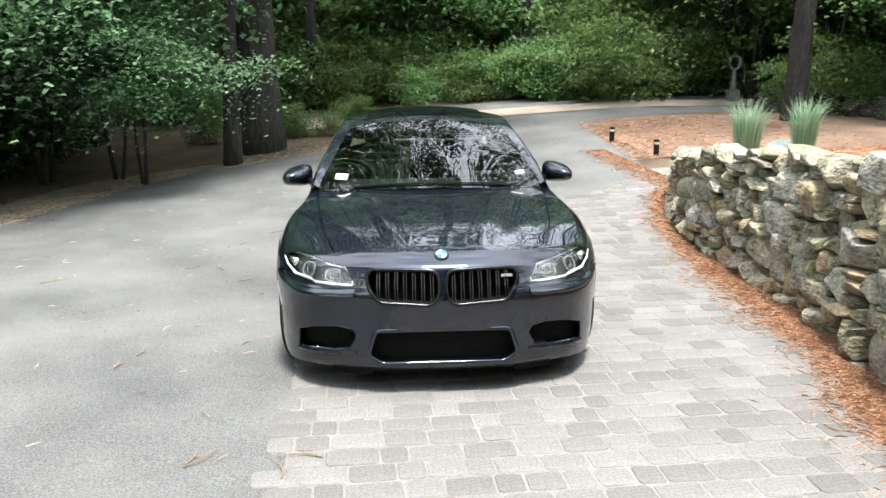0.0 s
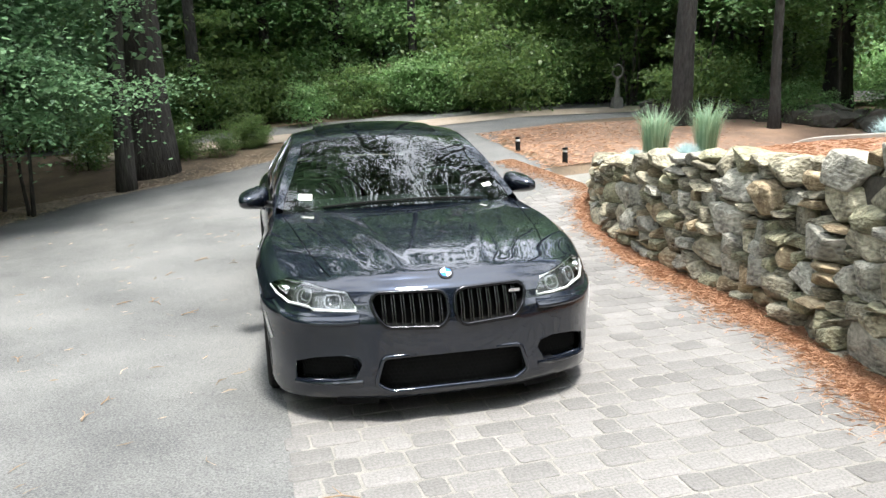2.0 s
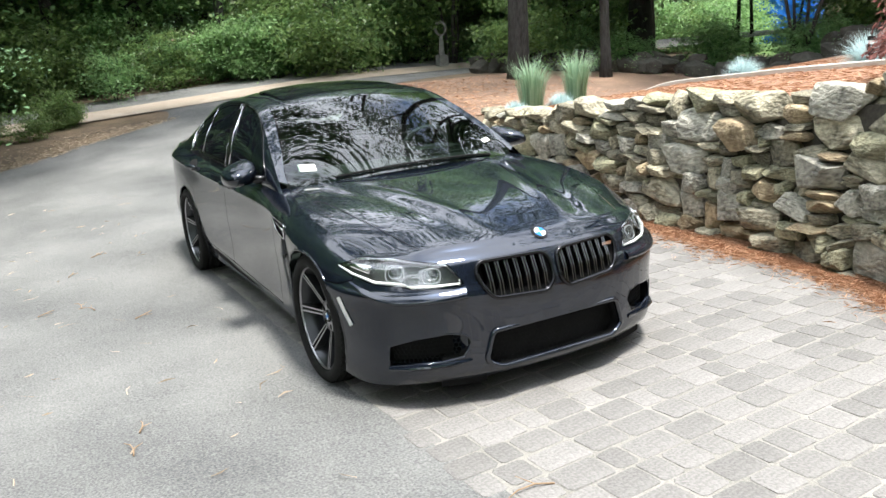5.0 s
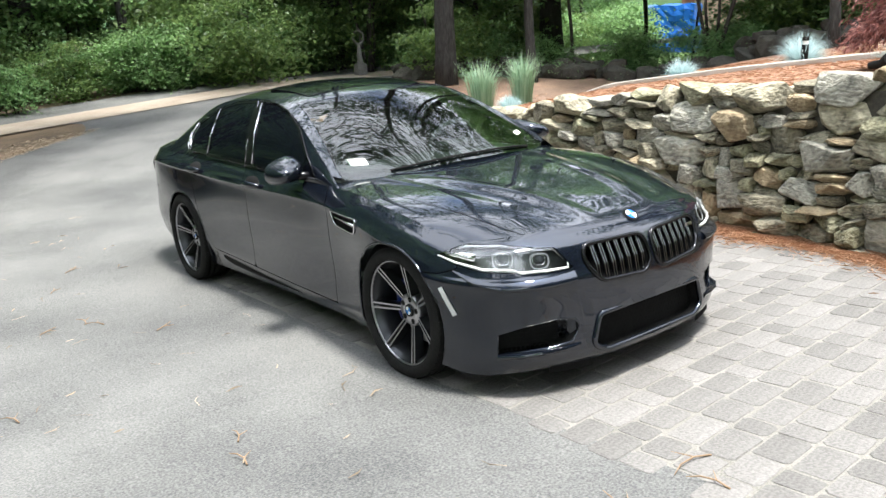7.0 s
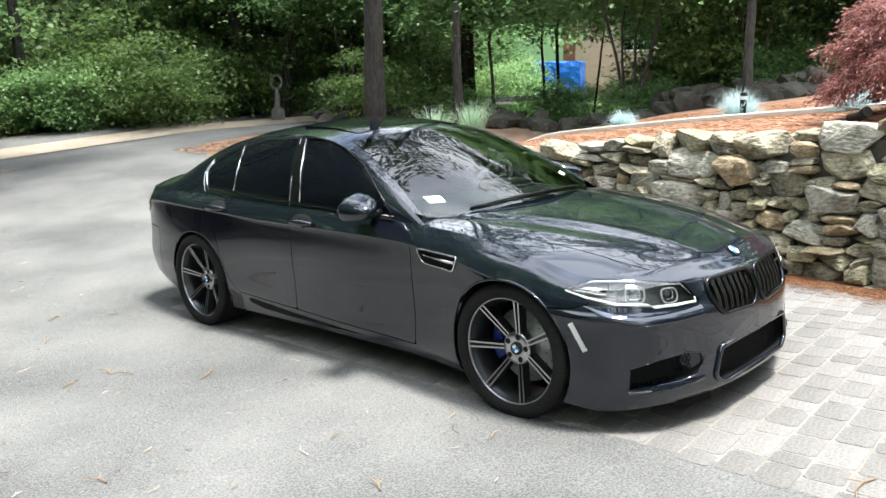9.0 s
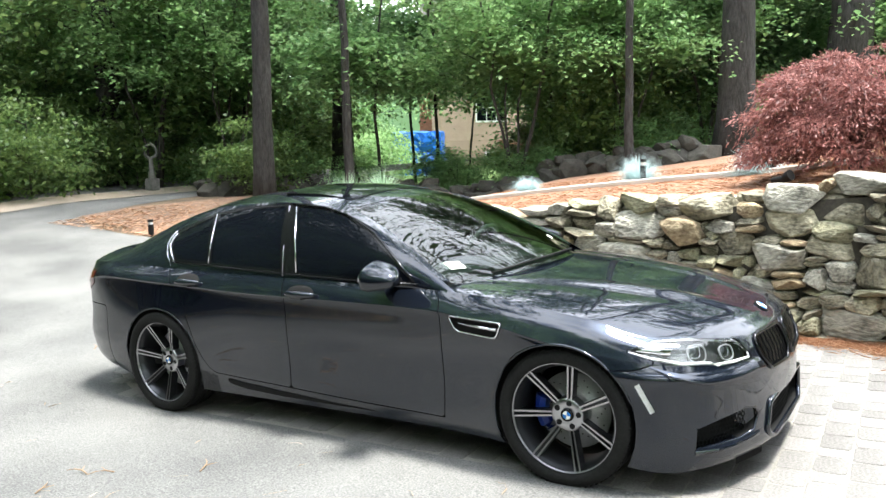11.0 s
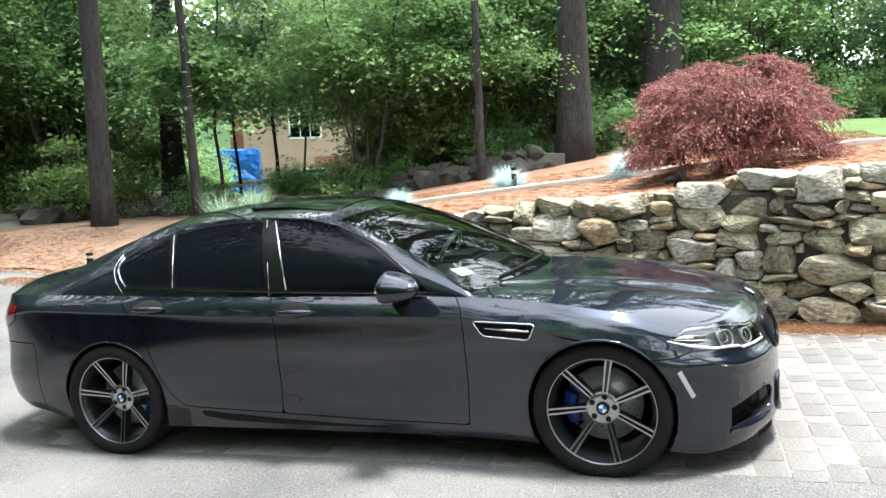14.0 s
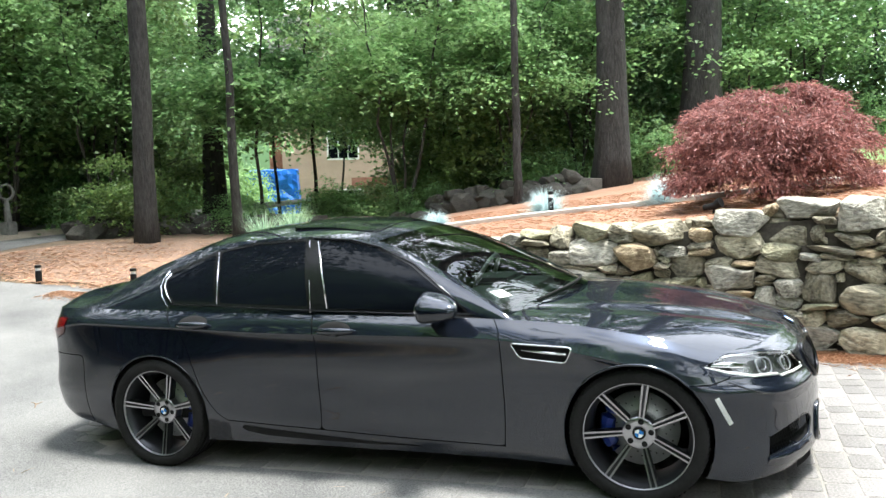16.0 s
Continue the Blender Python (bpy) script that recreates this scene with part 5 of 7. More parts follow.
            rings = []
            for r in (0.02, 0.3, 0.6, 0.85, 1.0):
                row = []
                for k in range(28):
                    a = 2 * math.pi * k / 28
                    w = on_flank(*arc((y0 + y1) / 2 + 0.01 + r * math.cos(a) * 0.105, z + 0.006 + r * math.sin(a) * 0.043), 0.0045 if r < 1 else 0.0)
                    row.append(bm.verts.new((w.x * side, w.y, w.z)))
                rings.append(row)
            for ra, rb in zip(rings, rings[1:]):
                for k in range(28):
                    bm.faces.new((ra[k - 1], ra[k], rb[k], rb[k - 1]))
            part("handle_shade", bm, MATT, flank[name, side], "black oval for the shade in the hollow behind the handle", True)
        # mirror
        bm = bmesh.new()
        bmesh.ops.create_uvsphere(bm, u_segments=24, v_segments=16, radius=1)
        for q in bm.verts:
            x, y, z = q.co / (abs(q.co.x) ** 3 + abs(q.co.y) ** 3 + abs(q.co.z) ** 3) ** (1 / 3)
            k = 1 + 0.25 * x
            q.co = Vector((0.965 + 0.105 * x, 1.06 + (0.17 * k if y < 0 else 0.055) * y - 0.01 * x, 1.0 + 0.076 * z * (1 - 0.18 * max(x, -0.5)) * (1 - 0.3 * max(-y, 0)) - 0.012 * x))
            q.co.x *= side
        if side < 0:
            bmesh.ops.reverse_faces(bm, faces=bm.faces)
        mir = part("wing_mirror", bm, PAINT, flank["front_door", side], "", True)
        bm = bmesh.new()
        tube(bm, [(side * 0.80, 0.97, 0.955), (side * 0.86, 1.0, 0.962), (side * 0.93, 1.03, 0.975)], [0.03, 0.026, 0.024], 10)
        part("mirror_arm", bm, TRIM, mir, "", True)
        bm = bmesh.new()
        tube(bm, [(side * 0.965, 1.085, 1.0), (side * 0.965, 1.099, 1.0)], 0.052, 20)
        bmesh.ops.scale(bm, verts=bm.verts, vec=(1.7, 1, 1), space=Matrix.Translation((-side * 0.965, 0, 0)))
        part("mirror_glass", bm, CHROME, mir, "", True)
        # tail lamp
        TL = [arc(3.71, 0.94), arc(3.73, 0.845), arc(3.85, 0.79), arc(3.95, 0.80), arc(3.95, 0.93)]
        g, h = clip(*flank_grid(U_OF_Y(3.5), U_OF_Y(4.03), 60, 42), lambda p: poly_dist(p[3], p[2], TL))
        raw("tail_light", *mirrored([(q[0] + 0.003, q[1] + 0.003, q[2]) for q in g], h, side), RED_LENS, car, "red tail lamp", True)
        for y in (0, 2.964):
            build_wheel(car, side, y)
    # windscreen surround, wipers, cowl
    for x0, x1, r in ((-0.62, 0.05, 0.007), (0.02, 0.66, 0.007)):
        bm = bmesh.new()
        ps = [(lambda s: canopy(s, 0.475) + Vector((0, -0.012, 0.004)))(x0 + (x1 - x0) * k / 8) for k in range(9)]
        tube(bm, ps, r, 6)
        part("wiper", bm, MATT, car, "", True)
    g, h = patch(lambda s, t: deck(s, 1.0, True).lerp(canopy(s, 0.46), t) + Vector((0, 0, -0.006)), np.linspace(-0.93, 0.93, 30), np.linspace(-0.05, 1, 4), (1,))
    raw("cowl", g, h, MATT, car, "", True)
    # cabin
    bm = bmesh.new()
    box(bm, -0.70, 0.70, 0.72, 1.22, 0.80, 0.955, None, 0.05)
    box(bm, 0.20, 0.60, 0.95, 1.25, 0.92, 1.0, None, 0.03)
    part("dashboard", bm, CABIN, car)
    for x in (0.38, -0.38):
        bm = bmesh.new()
        box(bm, x - 0.25, x + 0.25, 1.75, 1.93, 0.55, 1.10, pose(0, 0, 0, 0, 0, 0), 0.06)
        box(bm, x - 0.12, x + 0.12, 1.92, 2.02, 1.08, 1.26, None, 0.04)
        box(bm, x - 0.25, x + 0.25, 1.45, 1.85, 0.42, 0.6, None, 0.05)
        part("seat", bm, CABIN, car)
    ctr, turn = Vector((0.38, 1.18, 0.98)), Matrix.Rotation(radians(-62), 3, "X")
    part("steering_wheel", loop_tube([ctr + turn @ Vector((0.18 * math.cos(a), 0.18 * math.sin(a), 0)) for a in np.linspace(0, 2 * math.pi, 33)[:-1]], 0.014), CABIN_GREY, car, "", True)
    bm = bmesh.new()
    box(bm, -0.8, 0.8, 0.6, 3.4, 0.28, 0.34)
    part("cabin_floor", bm, CABIN, car)
    for s, y0, w, hh, m in ((-0.77, 0.60, 0.052, 0.05, CREAM), (0.80, 0.62, 0.04, 0.03, CREAM)):
        p = canopy(s, y0)
        up = (canopy(s, y0 + 0.05) - p).normalized()
        ac = (canopy(s + 0.03, y0) - p).normalized()
        n = ac.cross(up)
        vs = [p + ac * a * w + up * b * hh + (n if n.z > 0 else -n) * 0.002 for a, b in ((-1, -0.7), (1, -0.7), (1, 0.7), (-1, 0.7))]
        raw("sticker", vs, [(0, 1, 2, 3)], m, screen, "small pale paper sticker")
    car.matrix_world = Matrix.Rotation(-math.atan(0.05), 4, "X")
    return car


CABIN_GREY = mat("steering_leather", (0.06, 0.06, 0.06), 0.5)
car = build_car()


# ---- stone wall ----
def stone_mesh(seed, material, n=22):
    """An angular field stone that fills a unit box."""
    rng = random.Random(seed)
    bm = bmesh.new()
    for _ in range(n):
        v = Vector((rng.uniform(-1, 1), rng.uniform(-1, 1), rng.uniform(-1, 1)))
        k = max(abs(c) for c in v)
        v = v / k * 0.5
        p = 5.0
        s = (abs(v.x * 2) ** p + abs(v.y * 2) ** p + abs(v.z * 2) ** p) ** (1 / p)
        bm.verts.new(v / s * rng.uniform(0.92, 1.12))
    bmesh.ops.convex_hull(bm, input=bm.verts)
    bmesh.ops.delete(bm, geom=[v for v in bm.verts if not v.link_faces], context="VERTS")
    bmesh.ops.dissolve_limit(bm, angle_limit=0.22, verts=bm.verts[:], edges=bm.edges[:])
    bmesh.ops.bevel(bm, geom=bm.edges[:], offset=0.03, segments=1, affect="EDGES")
    me = bpy.data.meshes.new("stone")
    bm.to_mesh(me)
    bm.free()
    me.materials.append(material)
    return me


def wall_top(y):
    return terrace_z(float(WALL_X(y)), y) + 0.10


def build_wall():
    rng = random.Random(5)
    ys = steps(-9, (5.6, 0.2))
    verts, faces = [], []
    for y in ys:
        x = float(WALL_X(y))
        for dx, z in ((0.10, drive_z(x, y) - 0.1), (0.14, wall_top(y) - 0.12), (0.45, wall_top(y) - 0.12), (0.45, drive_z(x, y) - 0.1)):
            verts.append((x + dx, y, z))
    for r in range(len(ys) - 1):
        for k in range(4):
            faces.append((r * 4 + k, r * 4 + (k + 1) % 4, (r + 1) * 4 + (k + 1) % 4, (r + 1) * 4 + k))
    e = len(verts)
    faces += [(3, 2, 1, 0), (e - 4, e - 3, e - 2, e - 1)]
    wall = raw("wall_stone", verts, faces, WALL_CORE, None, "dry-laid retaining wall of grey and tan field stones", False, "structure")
    tan = [STONE, STONE, STONE_TAN, STONE_MOSS, STONE_PALE, STONE]
    meshes = [stone_mesh(k, tan[k % 6], 20 + k % 7) for k in range(24)]
    placed = []
    cell = 0.025
    cols = int(14.4 / cell)
    sky_line = np.zeros(cols)
    y0 = -8.8
    base = np.array([drive_z(float(WALL_X(y0 + c * cell)), y0 + c * cell) - 0.03 for c in range(cols)])
    top = np.array([wall_top(y0 + c * cell) for c in range(cols)])
    sky_line += base
    for _ in range(6000):
        free = top - sky_line
        open_cols = np.where(free > 0.05)[0]
        if len(open_cols) == 0:
            break
        c = open_cols[np.argmin(sky_line[open_cols] - base[open_cols])]
        big = rng.random()
        h = rng.uniform(0.16, 0.25) if big > 0.76 else rng.uniform(0.08, 0.15) if big > 0.36 else rng.uniform(0.045, 0.08)
        w = h * rng.uniform(1.3, 2.3) if big > 0.36 else rng.uniform(0.13, 0.34)
        h = min(h, free[c] + 0.03)
        lvl = sky_line[c]
        lo = c
        while lo > 0 and c - lo < w / cell and abs(sky_line[lo - 1] - lvl) < 0.035:
            lo -= 1
        hi = c
        while hi < cols - 1 and (hi - lo) * cell < w and sky_line[hi + 1] < lvl + 0.045:
            hi += 1
        span = (hi - lo + 1) * cell
        if span < 0.07:
            sky_line[lo:hi + 1] = max(lvl + 0.03, min(sky_line[max(lo - 1, 0)], sky_line[min(hi + 1, cols - 1)]))
            continue
        h = min(h, span * 1.1)
        z = float(sky_line[lo:hi + 1].mean())
        placed.append((y0 + (lo + hi + 1) / 2 * cell, z, span, h))
        sky_line[lo:hi + 1] = z + h
    placed.sort(key=lambda s: abs(s[0] - 0.8))
    rest_v, rest_f = [], []
    for i, (y, z, w, h) in enumerate(placed):
        x = float(WALL_X(y))
        slope = (float(WALL_X(y + 0.1)) - float(WALL_X(y - 0.1))) / 0.2
        me = meshes[rng.randrange(24)]
        depth = rng.uniform(0.24, 0.34)
        lean = 0.10 * (z + h / 2 - drive_z(x, y))
        m = Matrix.Translation((x + 0.10 + lean + rng.uniform(-0.05, 0.04), y, z + h / 2)) @ pose(0, 0, 0, rng.uniform(-9, 9), rng.uniform(-8, 8), -math.degrees(math.atan(slope)) + rng.uniform(-5, 5)) @ pose(0, 0, 0, rng.choice((0, 180)), 0, rng.choice((0, 180))) @ Matrix.Diagonal((depth, w * 1.12, h * 1.17, 1))
        if i < 300:
            ob = new("stone", me)
            ob.parent = wall
            ob.matrix_world = m
        else:
            n = len(rest_v)
            rest_v += [m @ v.co for v in me.vertices]
            rest_f += [tuple(n + j for j in p.vertices) for p in me.polygons]
    y = -8.7
    while y < 5.5:
        x = float(WALL_X(y))
        slope = (float(WALL_X(y + 0.1)) - float(WALL_X(y - 0.1))) / 0.2
        z = drive_z(x, y) + 0.02
        while z < wall_top(y) - 0.10:
            h = rng.uniform(0.07, 0.12)
            me = meshes[rng.randrange(24)]
            m = Matrix.Translation((x + 0.235 + 0.10 * (z - drive_z(x, y)), y + rng.uniform(-0.04, 0.04), z + h / 2)) @ pose(0, 0, 0, rng.uniform(-10, 10), rng.uniform(-10, 10), -math.degrees(math.atan(slope))) @ Matrix.Diagonal((0.26, rng.uniform(0.18, 0.30), h * 1.25, 1))
            n = len(rest_v)
            rest_v += [m @ v.co for v in me.vertices]
            rest_f += [tuple(n + j for j in p.vertices) for p in me.polygons]
            z += h
        y += 0.17
    if rest_f:
        raw("stones", rest_v, rest_f, STONE, wall, "more field stones of the wall", False, "stuff")
STONE_TAN = mat("tan_stone", (0.15, 0.105, 0.060), 0.9, var=(0.46, 0.37, 0.235), scale=1.6, fine=9, bump=1.0, relief=0.03, rand=0.2)
STONE_MOSS = mat("mossy_stone", (0.095, 0.090, 0.056), 0.9, var=(0.38, 0.36, 0.235), scale=1.6, fine=9, bump=1.0, relief=0.03, rand=0.25)
STONE_PALE = mat("pale_stone", (0.12, 0.115, 0.098), 0.9, var=(0.47, 0.445, 0.37), scale=1.6, fine=9, bump=1.0, relief=0.03, rand=0.2)
CONCRETE = mat("pale_concrete", (0.42, 0.40, 0.36), 0.9, var=(0.56, 0.54, 0.50), scale=4, fine=80, bump=0.3)
STONE_GREY = mat("weathered_stone", (0.09, 0.088, 0.08), 0.9, var=(0.20, 0.195, 0.18), scale=6, fine=60, bump=0.5)
GRASS = leaf_mat("grass_blade", (0.13, 0.24, 0.14), (0.30, 0.42, 0.28), 0.3)
FESCUE = leaf_mat("blue_fescue", (0.24, 0.35, 0.37), (0.55, 0.66, 0.66), 0.3)
TARP = mat("blue_tarpaulin", (0.01, 0.09, 0.45), 0.35, var=(0.02, 0.16, 0.62), scale=3, fine=18, bump=0.6)
SIDING = mat("tan_clapboard", (0.44, 0.31, 0.235), 0.7, var=(0.52, 0.38, 0.29), scale=3, fine=60)
BRICK = mat("red_brick", (0.24, 0.10, 0.07), 0.9, var=(0.36, 0.18, 0.13), scale=9, fine=50, bump=0.5)
WINDOW_WHITE = mat("white_window_paint", (0.78, 0.77, 0.74), 0.5)
ROOFING = mat("grey_shingle", (0.10, 0.095, 0.09), 0.9, var=(0.17, 0.16, 0.15), scale=3, fine=50)
NEEDLE = leaf_mat("fallen_needle", (0.27, 0.135, 0.07), (0.52, 0.32, 0.20), 0.1, 0.9)
TWIG = mat("dry_twig", (0.16, 0.10, 0.06), 0.9, var=(0.30, 0.21, 0.13), scale=20, fine=120)
LITTER = leaf_mat("dry_litter", (0.14, 0.105, 0.07), (0.44, 0.35, 0.25), 0.1, 0.9)
build_wall()


# ---- pieces of the bed and the drive ----
def blades(rng, n, height, spread, width, lean):
    """Grass blades that rise from one root and arch over."""
    v, f = [], []
    for _ in range(n):
        a = rng.uniform(0, 2 * math.pi)
        r0 = rng.uniform(0, spread * 0.35)
        h = height * rng.uniform(0.6, 1.1)
        out = rng.uniform(0.15, 1) * lean * h
        side = Vector((-math.sin(a), math.cos(a), 0)) * width * rng.uniform(0.6, 1.2)
        d = Vector((math.cos(a), math.sin(a), 0))
        base = d * r0
        mid = base + d * out * 0.35 + Vector((0, 0, h * 0.65))
        tip = base + d * out + Vector((0, 0, h * rng.uniform(0.75, 1.0)))
        if lean < 0:
            e = math.asin(rng.uniform(0.05, 1))
            way = d * math.cos(e) + Vector((0, 0, math.sin(e)))
            mid, tip = base + way * h * 0.6, base + way * h - Vector((0, 0, 0.12 * h))
        k = len(v)
        v += [base - side, base + side, mid + side * 0.8, mid - side * 0.8, tip]
        f += [(k, k + 1, k + 2, k + 3), (k + 3, k + 2, k + 4)]
    return v, f


def tuft(name, label, x, y, n, height, spread, width, lean, material, seed, group=""):
    rng = random.Random(seed)
    v, f = blades(rng, n, height, spread, width, lean)
    ob = raw(name, v, f, material)
    tagged(ob, label, "ornamental grass", group)
    ob.location = (x, y, ground_z(x, y) - 0.01)
    return ob


def bollard(x, y, h=0.30):
    b = thing("bollard_light", "short dark garden path light with a pale band", "bollard light", "garden path lights")
    bm = bmesh.new()
    tube(bm, [(0, 0, -0.05), (0, 0, h * 0.72)], 0.042, 16)
    part("post", bm, MATT, b, smooth=False)
    bm = bmesh.new()
    tube(bm, [(0, 0, h * 0.72), (0, 0, h * 0.86)], 0.034, 16)
    part("diffuser", bm, WHITE, b, "pale light band")
    bm = bmesh.new()
    tube(bm, [(0, 0, h * 0.86), (0, 0, h * 0.97), (0, 0, h)], [0.043, 0.043, 0.036], 16)
    part("cap", bm, MATT, b)
    b.matrix_world = pose(x, y, ground_z(x, y))


def build_bed():
    for k, (x, y) in enumerate(((4.42, 5.70), (5.22, 5.74))):
        tuft("ornamental_grass", "tall upright clump of pale green ornamental grass", x, y, 420, 0.85, 0.42, 0.006, 0.42, GRASS, 20 + k, "tall grass clumps")
    for k, (x, y, s) in enumerate(((4.85, 5.6, 0.8), (4.0, 5.5, 0.7), (6.92, 4.2, 1.0), (7.12, 2.5, 1.35), (5.97, 0.62, 1.35))):
        tuft("blue_fescue", "low round tuft of silvery blue grass", x, y, 1700, 0.36 * s, 0.12 * s, 0.0032, -1, FESCUE, 40 + k, "blue grass tufts")
    for x, y in ((3.39, 8.68), (3.74, 7.36), (6.95, 2.38), (5.85, 0.42)):
        bollard(x, y, 0.26 if y > 5 else 0.33)
    # concrete edging
    bm = bmesh.new()
    line = [(5.4, 6.75), (6.1, 6.35), (6.55, 5.75), (6.7, 5.0), (6.55, 4.0), (6.5, 3.0), (6.35, 2.0), (6.05, 1.0), (5.7, 0.2), (5.5, -0.8), (5.6, -2.0), (6.0, -3.5), (6.6, -5)]
    pts = []
    for i in range(len(line) - 1):
        for t in (0, 0.25, 0.5, 0.75):
            pts.append((line[i][0] + (line[i + 1][0] - line[i][0]) * t, line[i][1] + (line[i + 1][1] - line[i][1]) * t))
    rings = []
    for i, (x, y) in enumerate(pts):
        z = ground_z(x, y)
        rings.append([bm.verts.new(c) for c in ((x - 0.09, y, z - 0.05), (x - 0.09, y, z + 0.065), (x - 0.08, y, z + 0.075), (x + 0.08, y, z + 0.075), (x + 0.09, y, z + 0.065), (x + 0.09, y, z - 0.05))])
    for a, b in zip(rings, rings[1:]):
        for k in range(5):
            bm.faces.new((a[k], a[k + 1], b[k + 1], b[k]))
    part("trim_edging", bm, CONCRETE, None, "pale concrete edging along the planted bed", kind="structure")
    # spotlight
    sp = thing("garden_spotlight", "small black garden spotlight on a stake", "spotlight")
    bm = bmesh.new()
    tube(bm, [(0, 0, -0.05), (0, 0, 0.07)], 0.012, 8)
    part("stake", bm, MATT, sp)
    bm = bmesh.new()
    tube(bm, [(0.02, 0.10, 0.07), (0.0, 0.0, 0.09), (-0.01, -0.05, 0.12), (-0.02, -0.07, 0.13)], [0.03, 0.036, 0.05, 0.052], 16)
    part("lamp_head", bm, MATT, sp, smooth=False)
    sp.matrix_world = pose(3.7, -0.09, ground_z(3.7, -0.09))
    # ornament
    orn = thing("garden_ornament", "pale weathered ring on a post", "ornament")
    bm = bmesh.new()
    box(bm, -0.16, 0.16, -0.16, 0.16, -0.1, 0.45, None, 0.03)
    tube(bm, [(0, 0, 0.45), (0, 0, 1.05)], [0.10, 0.05], 10)
    part("post", bm, STONE_GREY, orn)
    part("ring", loop_tube([Vector((0.17 * math.cos(a) * 0.7, -0.17 * math.cos(a) * 0.7, 1.24 + 0.2 * math.sin(a))) for a in np.linspace(0, 2 * math.pi, 25)[:-1]], 0.04, 8), STONE_GREY, orn, "", True)
    orn.matrix_world = pose(7.7, 14.2, ground_z(7.7, 14.2) - 0.05) @ Matrix.Scale(0.78, 4)


def build_maple():
    """The red weeping maple: layered drooping sprays of fine red leaves."""
    rng = np.random.default_rng(9)
    x, y = 4.75, -0.58
    z = ground_z(x, y)
    tree = thing("red_maple", "low domed weeping maple with fine dark red leaves", "tree")
    bm = bmesh.new()
    tube(bm, [(0, 0, -0.1), (0.03, 0.02, 0.25), (0.0, 0.05, 0.5)], [0.07, 0.055, 0.045], 10)
    limbs = []
    for k in range(16):
        a = 2 * math.pi * k / 16 + rng.uniform(-0.2, 0.2)
        r = rng.uniform(0.5, 0.8)
        top = rng.uniform(0.45, 0.7)
        limb = bmesh.new()
        limbs.append(limb)
        tube(limb, [(0, 0.05, 0.45), (math.cos(a) * r * 0.4, math.sin(a) * r * 0.4, top), (math.cos(a) * r * 0.85, math.sin(a) * r * 0.85, top * 0.8), (math.cos(a) * r, math.sin(a) * r, top * 0.45)], [0.03, 0.02, 0.012, 0.005], 6)
    part("trunk", bm, BARK, tree, smooth=True)
    for limb in limbs:
        part("limb", limb, BARK, tree, "", True)
    tiers = []
    for k in range(215):
        a, q = rng.uniform(0, 2 * np.pi), rng.uniform(0.0, 1) ** 0.42
        wob = 1 + 0.14 * math.sin(3 * a + 1) + 0.07 * math.sin(7 * a)
        h = (1 - 0.96 * q ** 2.6) ** 0.5 * (1 + 0.07 * math.sin(4 * a + 2))
        drop = rng.choice((0.0, 0.0, 0.16, 0.32, 0.5)) * (0.35 + h)
        tiers.append((0.86 * q * wob * math.cos(a), 0.86 * q * wob * math.sin(a), max(0.16 + 0.98 * h - drop, 0.15), a))
    # strands of fine leaves fan out from each tier and hang over
    p, d = [], []
    for cx, cy, cz, a in tiers:
        for _ in range(30):
            b, run = a + rng.normal(0, 0.75), rng.uniform(0.16, 0.36)
            lift, fall = rng.uniform(-0.02, 0.10), rng.uniform(0.25, 0.95)
            for t in np.linspace(0.1, 1, 17):
                p.append((cx + math.cos(b) * run * t, cy + math.sin(b) * run * t, max(cz + lift * t - fall * run * t * t, 0.07)))
                d.append((math.cos(b), math.sin(b), lift / run - 2 * fall * t))
    p, d = np.array(p) + rng.normal(0, 0.008, (len(p), 3)), np.array(d) + rng.normal(0, 0.55, (len(p), 3))
    d /= np.linalg.norm(d, axis=1)[:, None]
    side = np.cross(d, rng.normal(0, 1, (len(p), 3)))
    side /= np.linalg.norm(side, axis=1)[:, None]
    L = rng.uniform(0.030, 0.060, len(p))[:, None]
    v = np.stack([p, p + d * L * 0.4 + side * L * 0.13, p + d * L, p + d * L * 0.4 - side * L * 0.13], 1).reshape(-1, 3)
    f = np.arange(4 * len(p)).reshape(-1, 4)
    c = new("crown", leaf_mesh("crown", v, f, LEAF_RED))
    c.parent = tree
    tree.matrix_world = pose(x, y, z)


